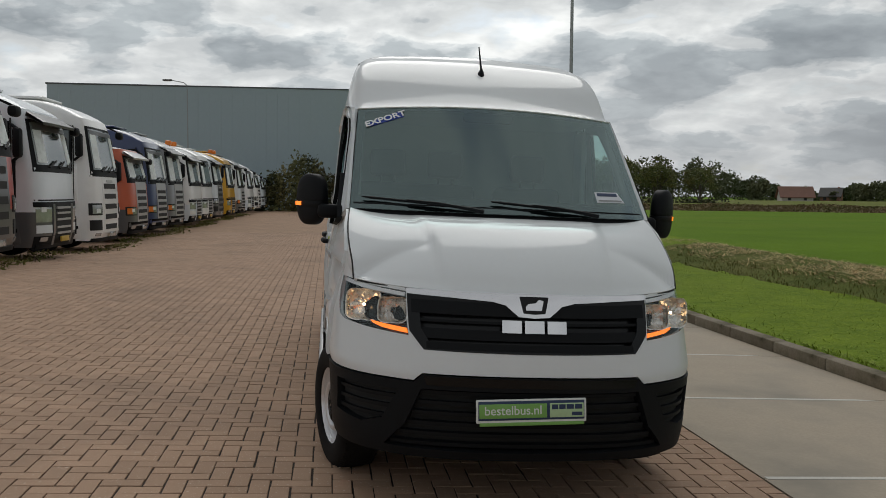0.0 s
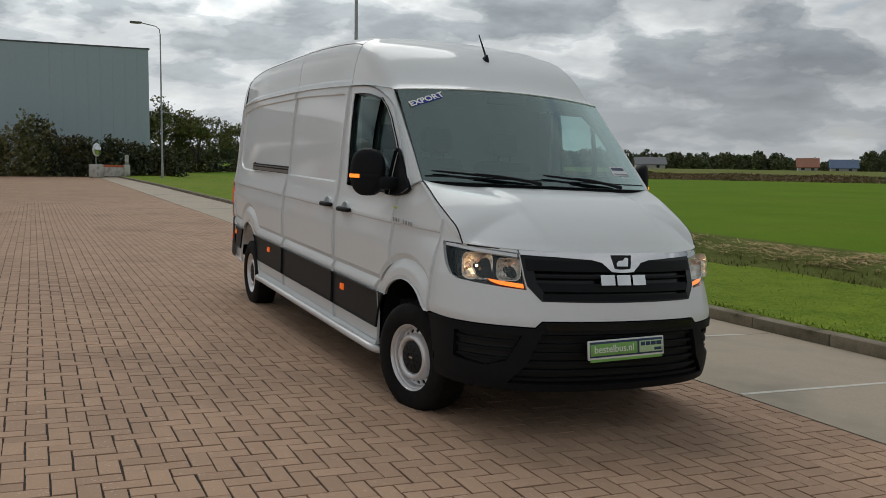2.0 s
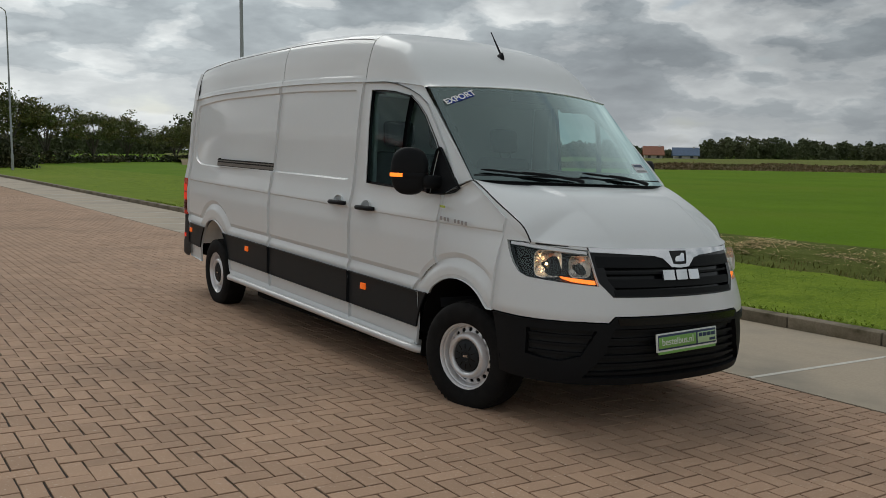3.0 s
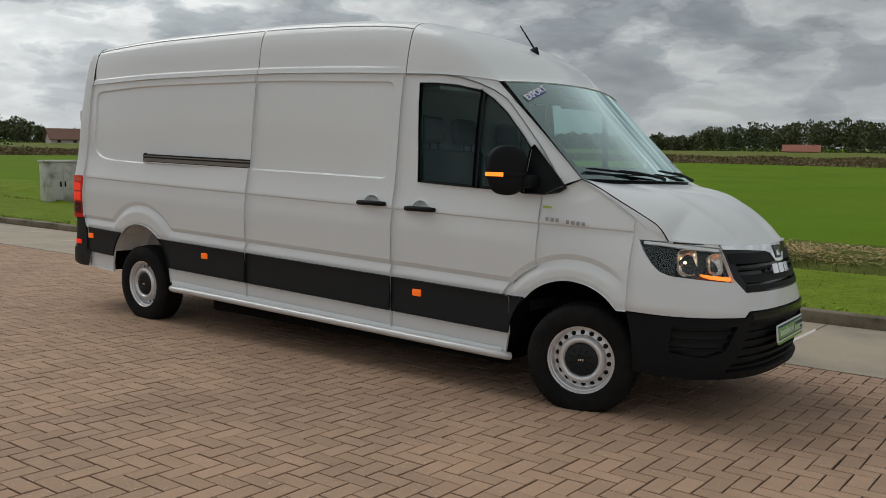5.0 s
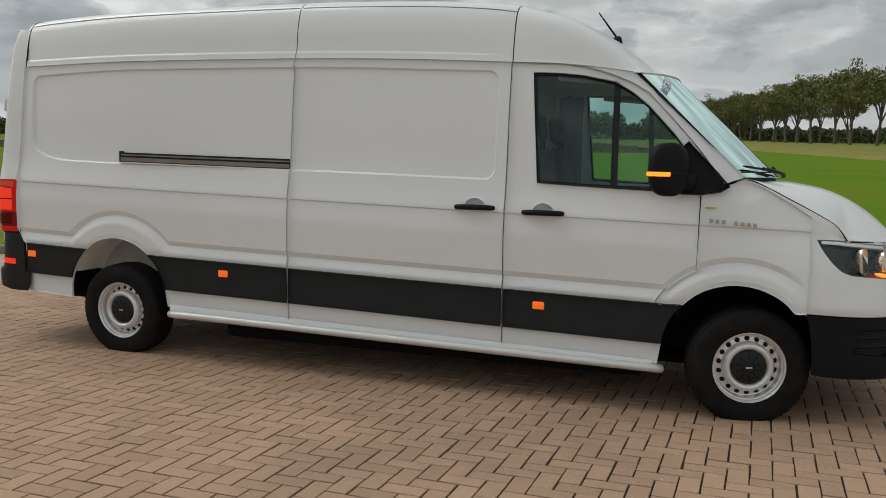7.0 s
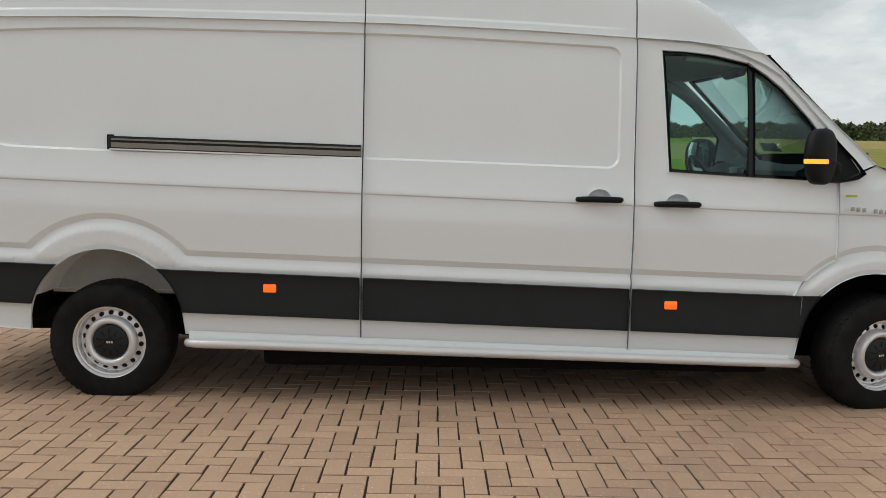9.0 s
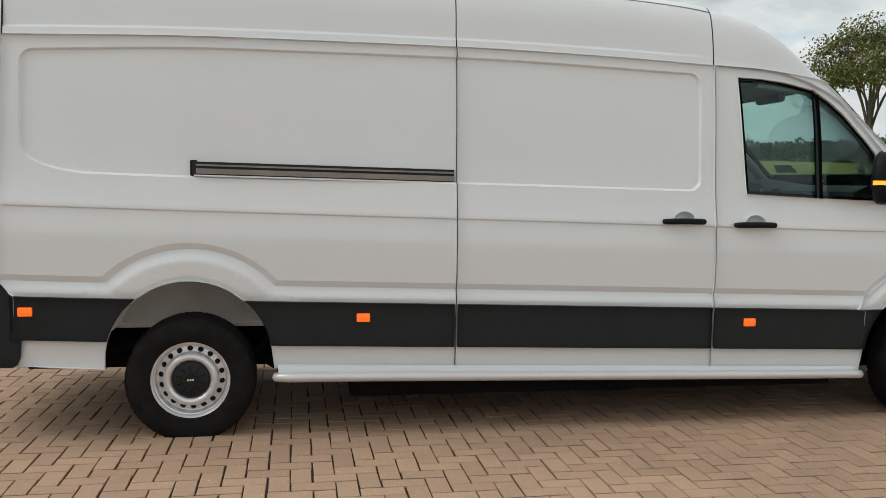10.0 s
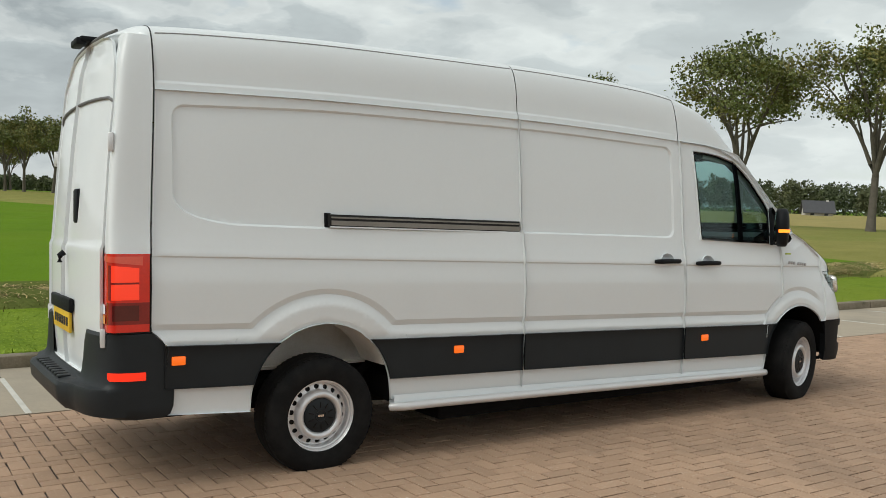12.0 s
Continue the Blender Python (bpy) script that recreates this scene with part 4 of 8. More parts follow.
panel("upper_slot", slot, nose_surface(0.013), GLOSSBLACK, bumper, step=(0.04, 0.02), rim=0.004)
for k, z in enumerate((0.345, 0.395, 0.445, 0.495, 0.545, 0.595)):
    reach = lerp(z, [0.33, 0.44, 0.615], [0.69, 0.59, 0.52])
    panel("intake_rib", on_x([(-reach, z - 0.009), (0, z - 0.010), (reach, z - 0.009), (reach, z + 0.009), (0, z + 0.008), (-reach, z + 0.009)]), nose_surface(-0.012), BLACK, bumper, step=(0.04, 0.02), rim=0.03)
panel("intake_back", intake_low, nose_surface(-0.045), SEAM, bumper, step=(0.05, 0.05), rim=0.002)
for sign in (1, -1):
    hole = vent if sign > 0 else [(-u, z) for u, z in reversed(vent)]
    panel("vent_back", hole, nose_surface(-0.03), SEAM, bumper, step=(0.05, 0.05), rim=0.002)
    for z in (0.462, 0.512, 0.562):
        line = [(u_at_y(-0.565, z - 0.009, -1), z - 0.009), (u_at_x(-0.65 - (0.56 - z) * 0.5, z), z - 0.009), (u_at_x(-0.65 - (0.56 - z) * 0.5, z), z + 0.009), (u_at_y(-0.565, z + 0.009, -1), z + 0.009)]
        if sign < 0:
            line = [(-u, q) for u, q in reversed(line)]
        panel("vent_rib", line, nose_surface(-0.008), BLACK, bumper, step=(0.03, 0.02), rim=0.02)

# Grille.
grille = panel("grille", GRILLE, nose_surface(-0.035), GLOSSBLACK, van, "gloss black radiator grille", step=(0.04, 0.03), rim=0.01)
for z, h, reach, out in ((0.985, 0.030, 0.575, 0.004), (0.925, 0.006, 0.545, -0.004), (0.885, 0.006, 0.53, -0.004), (0.862, 0.018, 0.545, 0.0), (0.812, 0.016, 0.505, 0.004)):
    panel("grille_bar", on_x([(-reach, z - h), (0, z - h), (reach, z - h), (reach, z + h), (0, z + h), (-reach, z + h)]), nose_surface(out), BLACK, grille, step=(0.04, 0.02), rim=0.03)
frame_pts = on_x([(-0.596, 1.036), (-0.584, 0.87), (-0.517, 0.789), (0, 0.785), (0.517, 0.789), (0.584, 0.87), (0.596, 1.036), (0, 1.04)])
inner_pts = on_x([(-0.54, 1.0), (-0.53, 0.885), (-0.487, 0.818), (0, 0.812), (0.487, 0.818), (0.53, 0.885), (0.54, 1.0), (0, 1.005)])
panel("grille_frame", frame_pts, nose_surface(0.002), GLOSSBLACK, grille, holes=[inner_pts], step=(0.03, 0.02), rim=0.04)
trim = on_x([(-0.60, 1.060), (-0.595, 1.036), (-0.40, 1.030), (-0.20, 1.020), (-0.135, 1.005), (-0.075, 0.955), (0.0, 0.950), (0.075, 0.955), (0.135, 1.005), (0.20, 1.020), (0.40, 1.030), (0.595, 1.036), (0.60, 1.060), (0, 1.058)])
panel("grille_trim", trim, nose_surface(0.010), CHROME, grille, "bright metal trim along the bonnet edge", step=(0.03, 0.02), rim=0.02)
badge = on_x([(-0.070, 1.046), (-0.052, 0.972), (0, 0.968), (0.052, 0.972), (0.070, 1.046), (0, 1.047)])
panel("badge", badge, nose_surface(0.014), GLOSSBLACK, grille, "dark shield badge", step=(0.02, 0.02), rim=0.006)
panel("badge_emblem", on_x([(-0.042, 1.0), (-0.042, 0.985), (0.034, 0.985), (0.044, 1.028), (0.022, 1.034), (0.006, 1.018), (-0.030, 1.014)]), nose_surface(0.017), CHROME, grille, step=(0.02, 0.02), rim=0.004)
for x0, x1 in ((-0.155, -0.062), (-0.047, 0.047), (0.062, 0.155)):
    panel("letter_block", on_x([(x0, 0.938), (x0, 0.880), (x1, 0.880), (x1, 0.938)]), nose_surface(0.012), CHROME, grille, "plain silver block", step=(0.02, 0.02), rim=0.012)

# Headlamps: a dark housing, two bright bowls, a lit strip and a clear cover.
for sign in (-1, 1):
    shape = LIGHT if sign < 0 else [(-u, z) for u, z in reversed(LIGHT)]
    hl = panel("headlamp", shape, nose_surface(-0.055), GLOSSBLACK, van, "headlamp with lit indicator", step=(0.02, 0.02), rim=0.004)

    def spot(x, z, depth):
        p = nose_surface(depth)(np.array([u_at_x(sign * x, z)]), np.array([z]))[0]
        q = nose_surface(depth + 0.02)(np.array([u_at_x(sign * x, z)]), np.array([z]))[0]
        return Vector(p), Vector(q - p).normalized()
    for x, z, r, lit in ((0.822, 0.974, 0.074, True), (0.678, 0.966, 0.060, False)):
        at, out = spot(x, z, -0.045)
        ahead = (out * 0.45 + Vector((0, -1, 0))).normalized()
        bm = bmesh.new()
        lathe(bm, [(0.012, -0.012), (r * 0.3, -0.009), (r * 0.5, -0.003), (r * 0.68, 0.004), (r * 0.85, 0.016), (r * 0.95, 0.030), (r, 0.045), (r * 1.06, 0.046)], (0, 0, 0), "z", 28)
        facets = random.Random(31)
        for v in bm.verts:
            a = math.atan2(v.co.y, v.co.x)
            swell = 1 / max(abs(math.cos(a)) ** 5 + abs(math.sin(a)) ** 5, 1e-6) ** 0.2
            v.co.x, v.co.y = v.co.x * swell, v.co.y * swell * (1 + 0.02 * math.sin(9 * a))
            v.co.z += facets.uniform(-0.0028, 0.0028) if v.co.z < 0.04 else 0.0
        bowl = part("reflector_bowl", bm, BOWL, hl, "bright faceted reflector", smooth=False)
        bowl.matrix_world = Matrix.Translation(at) @ ahead.to_track_quat("Z", "Y").to_matrix().to_4x4() @ Matrix.Diagonal((1.15, 1.0, 1, 1))
        bm = bmesh.new()
        bmesh.ops.create_uvsphere(bm, u_segments=14, v_segments=8, radius=0.008 if lit else 0.018)
        bulb = part("bulb", bm, LAMPGLOW if lit else LENS, hl)
        bulb.matrix_world = Matrix.Translation(at + ahead * 0.025)
    top_line = on_y([(-0.36, 1.078), (-0.365, 1.062), (-0.45, 1.058)]) + on_x([(-0.75, 1.040), (-0.61, 1.026), (-0.608, 1.044), (-0.75, 1.058)]) + on_y([(-0.45, 1.076)])
    top_line = list(reversed(top_line))
    panel("light_bar", top_line if sign < 0 else [(-u, z) for u, z in reversed(top_line)], nose_surface(-0.006), REFLECTOR, hl, "pale light bar", step=(0.02, 0.01), rim=0.02)
    low_line = list(reversed(on_x([(-0.76, 0.890), (-0.72, 0.876), (-0.60, 0.862), (-0.602, 0.882), (-0.72, 0.894), (-0.77, 0.902)])))
    panel("indicator_strip", low_line if sign < 0 else [(-u, z) for u, z in reversed(low_line)], nose_surface(-0.008), BLINK, hl, "lit amber indicator", step=(0.02, 0.01), rim=0.02)
    cover = panel("lamp_cover", shape, nose_surface(0.002), LENS, hl, "clear lamp cover", step=(0.02, 0.02), rim=0.01)
    cover.visible_shadow = False


# Bonnet.
def bonnet(u, t):
    """u across, from one shut line to the other; t from the nose back to the screen."""
    u, t = np.asarray(u, float), np.asarray(t, float)
    xf, xb = 0.845 * u, 0.862 * u
    half, n = float(half_width(-0.30, 1.07, False)), 2.05
    yf = -0.30 - 0.537 * np.maximum(1 - (np.abs(xf) / half) ** n, 0) ** (1 / n)
    yb = -0.115 + 0.195 * u * u
    x = xf + (xb - xf) * t + 0.02 * np.sign(u) * np.abs(u) ** 8 * np.sin(math.pi * t)
    y = yf + (yb - yf) * t
    z = flow(t, [0, 0.04, 0.10, 0.2, 0.32, 0.43, 0.58, 0.8, 1.0], [1.062, 1.087, 1.130, 1.190, 1.250, 1.293, 1.338, 1.376, 1.404])
    edge = flow(y, [-0.53, -0.495, -0.47, -0.433, -0.348, -0.20, 0.011, 0.08], [1.062, 1.083, 1.125, 1.168, 1.221, 1.300, 1.405, 1.430])
    edge = edge * t + (1 - t) * np.maximum(edge, 1.085)
    a = np.abs(u)
    z = z + (edge - z) * a ** 4 + 0.07 * (a ** 3 - a ** 10) * np.sin(math.pi * np.clip(t, 0, 1)) ** 0.8
    ridge = 0.62 - 0.12 * (1 - t)
    z = z + 0.018 * smooth01((ridge - np.abs(u)) / 0.040) * np.sin(math.pi * np.clip(t, 0, 1)) ** 0.5
    return np.stack([x, y, z], -1)


uu, tt = np.meshgrid(np.linspace(-1, 1, 81), np.linspace(0, 1, 60))
sheet_pts = bonnet(uu, tt)
front_lip = sheet_pts[:1] + np.array([0, 0.012, -0.02])
grid_object("bonnet", np.concatenate([front_lip, sheet_pts]), WHITE, van)
# Dark gap under the bonnet's front lip and along its sides.
for sign in (-1, 1):
    bm = bmesh.new()
    tube(bm, [tuple(p) for p in (bonnet(np.full(24, sign * 1.0), np.linspace(0, 1, 24)) + np.array([sign * 0.003, 0, -0.005]))], 0.0045, 6)
    part("bonnet_gap", bm, SEAM, van)
bm = bmesh.new()
tube(bm, [tuple(p) for p in (bonnet(np.linspace(-0.98, 0.98, 40), np.zeros(40)) + np.array([0, 0.006, -0.008]))], 0.006, 6)
part("bonnet_gap", bm, SEAM, van)
# Filler between the bonnet's side and the wing's top edge.
for sign in (-1, 1):
    wing_edge = [(-0.30, 1.205), (-0.20, 1.270), (-0.08, 1.343), (0.07, 1.418)]
    ys, zs = [p[0] for p in wing_edge], [p[1] for p in wing_edge]
    top, mid, low = [], [], []
    for t in np.linspace(0, 1, 32):
        b = bonnet(np.array([sign * 1.0]), np.array([t]))[0]
        y = min(float(b[1]), 0.07)
        if y > -0.30:
            z = float(np.interp(y, ys, zs))
            foot = np.array([sign * float(half_width(y, z)), y, z])
        else:
            z = float(np.interp(y, [-0.495, -0.45, -0.36, -0.30], [1.085, 1.102, 1.150, 1.205]))
            foot = nose(np.array([u_at_y(y, z, sign)]), np.array([z]))[0]
        head = np.array([b[0] + sign * 0.006, b[1], b[2] - 0.002])
        top.append(head), low.append(foot)
        mid.append((head + foot) / 2 + np.array([sign * 0.004, 0, 0.003]) * min(1.0, np.linalg.norm(head - foot) / 0.08))
    grid_object("wing_top", np.array([top, mid, low]), WHITE, van, flip=sign > 0)


# Windscreen.
def shield(u, t):
    u, t = np.asarray(u, float), np.asarray(t, float)
    z = 1.425 + (0.613 + 0.030 * (1 - u * u)) * t
    half = 0.866 + (0.820 - 0.866) * t
    x = u * half
    return np.stack([x, shield_y(x, z), z], -1)


def shield_surface(proud=0.0):
    def surface(u, t):
        p = shield(u, t)
        return p + np.array([0, -0.72, 0.69]) * proud
    return surface


full = [(-1, 0.0), (1, 0.0), (1, 1.0), (-1, 1.0)]
clear = [(-0.955, 0.125), (0.955, 0.125), (0.945, 0.965), (-0.945, 0.965)]
screen = panel("windscreen", full, shield_surface(0.004), SHIELD, van, "large bowed windscreen", step=(0.06, 0.05), rim=0.004)
screen.visible_shadow = False
panel("screen_border", full, shield_surface(0.001), GLOSSBLACK, screen, "black printed glass border", holes=[clear], step=(0.04, 0.03), rim=0.006)
sticker = [(-0.925, 0.835), (-0.905, 0.80), (-0.66, 0.90), (-0.685, 0.955), (-0.72, 0.945)]
panel("export_sticker", sticker, shield_surface(0.007), STICKER, screen, "blue sticker on the glass", step=(0.05, 0.05), rim=0.002)
note = [(0.66, 0.14), (0.88, 0.145), (0.84, 0.245), (0.66, 0.235)]
panel("paper_note", note, shield_surface(0.006), PAPER, screen, "white paper note with a dark heading on the glass", step=(0.05, 0.05), rim=0.001)
panel("note_heading", [(0.675, 0.198), (0.835, 0.203), (0.830, 0.232), (0.675, 0.226)], shield_surface(0.008), NAVY, screen, step=(0.05, 0.05), rim=0.001)
panel("note_heading", [(0.675, 0.150), (0.86, 0.154), (0.858, 0.168), (0.675, 0.164)], shield_surface(0.008), LINING, screen, step=(0.05, 0.05), rim=0.001)


def lettering(text, size, mat, m, parent, name, bold=0.006):
    cu = bpy.data.curves.new(name, "FONT")
    cu.body, cu.size, cu.extrude, cu.align_x, cu.align_y = text, size, 0.0008, "CENTER", "CENTER"
    cu.offset = size * bold
    cu.materials.append(mat)
    ob = new(name, cu)
    ob.parent = parent
    ob.matrix_world = m
    return ob


a, b, c = (Vector(shield_surface(0.009)(np.array([u]), np.array([t]))[0]) for u, t in ((-0.89, 0.835), (-0.70, 0.916), (-0.92, 0.95)))
along = (b - a).normalized()
normal = along.cross((c - a)).normalized()
upward = normal.cross(along)
m = Matrix((along, upward, normal)).transposed().to_4x4()
m.translation = (a + b) / 2 + normal * 0.002
lettering("EXPORT", 0.070, STICKERWHITE, m, screen, "sticker_word", 0.026)

# Wipers and the black scuttle.
scuttle_u = np.linspace(-0.98, 0.98, 50)
row0 = bonnet(scuttle_u, np.full(50, 1.0)) + np.array([0, 0.002, -0.01])
row1 = shield(scuttle_u, np.full(50, 0.05)) + np.array([0, -0.006, 0.006])
grid_object("scuttle", np.array([row0, (row0 + row1) / 2 + np.array([0, 0, -0.006]), row1]), BLACK, van, "black plastic scuttle")
for u0, u1 in ((-0.16, -0.93), (0.62, -0.10)):
    wiper = empty("wiper")
    wiper.parent = van
    base = Vector(shield(np.array([u0]), np.array([-0.005]))[0]) + Vector((0, -0.03, 0.014))
    blade = [Vector(shield_surface(0.022)(np.array([u]), np.array([t]))[0]) for u, t in zip(np.linspace(u0 - 0.02, u1, 14), np.linspace(0.02, 0.085, 14))]
    bm = bmesh.new()
    tube(bm, [tuple(p) for p in blade], [0.003] + [0.0075] * 12 + [0.003], 8)
    part("blade", bm, BLACK, wiper)
    mid = blade[8]
    bm = bmesh.new()
    tube(bm, [tuple(base), tuple(base + Vector((-0.06, 0.0, 0.012))), tuple(blade[5] + Vector((0, -0.012, 0.006))), tuple(mid + Vector((0, -0.008, 0.006)))], [0.014, 0.011, 0.008, 0.006], 8)
    part("arm", bm, BLACK, wiper)

# Number plate with the dealer's plate insert.
plate = empty("number_plate")
plate.parent = van
py = float(nose_surface(0.012)(np.array([0.0]), np.array([0.53]))[0][1]) - 0.012
plate.matrix_world = pose(0.004, py, 0.532, 90 - 6, 0, 0)
bm = bmesh.new()
box(bm, -0.262, 0.262, -0.052, 0.057, 0, 0.012, 0.005)
part("plate_holder", bm, PLATEWHITE, plate, "pale plate holder")
bm = bmesh.new()
box(bm, -0.252, 0.252, -0.040, 0.049, 0.008, 0.0145, 0.003)
part("plate_field", bm, NAVY, plate)
bm = bmesh.new()
box(bm, -0.248, 0.072, -0.030, 0.036, 0.012, 0.0165, 0.002)
part("plate_panel", bm, GREEN, plate, "green plate panel")
bm = bmesh.new()
box(bm, 0.086, 0.248, -0.030, 0.036, 0.012, 0.0165, 0.002)
part("plate_panel", bm, material("plate_pale_green", (0.45, 0.62, 0.36), 0.4), plate, "pale green plate panel")
bm = bmesh.new()
box(bm, -0.245, 0.25, -0.066, -0.049, 0.0, 0.012, 0.003)
part("plate_foot", bm, GREEN, plate)
lettering("bestelbus.nl", 0.058, PLATEWHITE, plate.matrix_world @ pose(-0.088, 0.004, 0.0172), plate, "plate_word")
for k, (x0, x1, y0, y1, mt) in enumerate(((0.095, 0.125, 0.008, 0.03, NAVY), (0.13, 0.16, 0.008, 0.03, NAVY), (0.165, 0.2, 0.008, 0.03, NAVY), (0.205, 0.24, 0.008, 0.03, NAVY), (0.19, 0.24, -0.022, -0.006, NAVY))):
    bm = bmesh.new()
    box(bm, x0, x1, y0, y1, 0.0162, 0.0178)
    part("plate_bar", bm, mt, plate, smooth=False)


# Mirrors.
def build_mirror(sign):
    """A tall rounded shell, swung back a little, on an arm from the door's corner."""
    mirror = empty("door_mirror")
    mirror.parent = van
    mirror["label"] = "large black door mirror with amber repeater"
    cx, cy, A, B = (1.086 if sign < 0 else 1.130), 0.489, 0.130, 0.058
    out, rear = Vector((0.617, 0.787, 0)), Vector((-0.787, 0.617, 0))

    def shell(a, z, grow=0.0):
        """Place on the shell at an angle round it and a height."""
        up = max(1 - abs((z - 1.455) / (0.163 if z > 1.455 else 0.147)) ** 2.7, 0.0) ** (1 / 2.7)
        s = up * lerp(z, [1.30, 1.41, 1.418, 1.423, 1.448, 1.452, 1.458, 1.7], [0.93, 0.95, 0.95, 1.0, 1.0, 0.955, 0.985, 1.0])
        c, d = math.cos(a), math.sin(a)
        p = (A * s + grow) * math.copysign(abs(c) ** 0.8, c)
        q = (B * (0.35 + 0.65 * s) * (s > 0) + grow) * math.copysign(abs(d) ** 0.8, d)
        at = out * p + rear * q
        return sign * (cx + at.x), cy + at.y, z
    zs = [1.3085, 1.312, 1.32, 1.333, 1.35, 1.37, 1.39, 1.41, 1.418, 1.423, 1.435, 1.448, 1.452, 1.458, 1.47, 1.49, 1.515, 1.54, 1.56, 1.58, 1.595, 1.607, 1.614, 1.6175]
    rows = [[shell(2 * math.pi * k / 40, z) for k in range(40)] for z in zs]
    verts, n = [p for r in rows for p in r], len(zs)
    faces = [(i * 40 + j, i * 40 + (j + 1) % 40, (i + 1) * 40 + (j + 1) % 40, (i + 1) * 40 + j) for i in range(n - 1) for j in range(40)]
    faces += [tuple(range(40))[::-1], tuple((n - 1) * 40 + k for k in range(40))]
    mesh_object("mirror_shell", verts, faces, BLACK, mirror, flip=sign < 0)
    # Glass on the side that looks back.
    rows = []
    for z in np.linspace(1.335, 1.585, 10):
        rows.append([shell(a, z, 0.003) for a in np.linspace(0.30 * math.pi, 0.70 * math.pi, 9)])
    grid_object("mirror_glass", np.array(rows), CHROME, mirror, "mirror glass", flip=sign < 0)
    # The repeater runs along the front of the shell round to its outer end.
    rows = []
    for z, g in ((1.423, 0.0), (1.424, 0.004), (1.447, 0.004), (1.448, 0.0)):
        rows.append([shell(a, z, g) for a in np.linspace(-0.46 * math.pi, 0.12 * math.pi, 18)])
    grid_object("repeater", np.array(rows), BLINK, mirror, "lit amber repeater", flip=sign < 0)
    bm = bmesh.new()
    box(bm, 0.86, 1.05, 0.34, 0.44, 1.355, 1.44, 0.03, Matrix.Diagonal((sign, 1, 1, 1)), 3)
    part("mirror_arm", bm, BLACK, mirror)


build_mirror(-1), build_mirror(1)

# Aerial.
aerial = empty("aerial")
aerial.parent = van
bm = bmesh.new()
rows = lathe(bm, [(0.032, -0.02), (0.030, 0.0), (0.022, 0.018), (0.011, 0.034), (0.005, 0.042)], (0, 0, 0), "z", 20)
bmesh.ops.scale(bm, vec=(0.75, 1.5, 1), verts=bm.verts)
foot = part("foot", bm, BLACK, aerial)
foot.matrix_world = pose(0.0, 0.985, 2.345, 28, 0, 0)
bm = bmesh.new()
tube(bm, [(0, 0.985, 2.37), (0, 1.06, 2.47), (0, 1.12, 2.55)], [0.0075, 0.006, 0.004], 8)
part("rod", bm, BLACK, aerial)


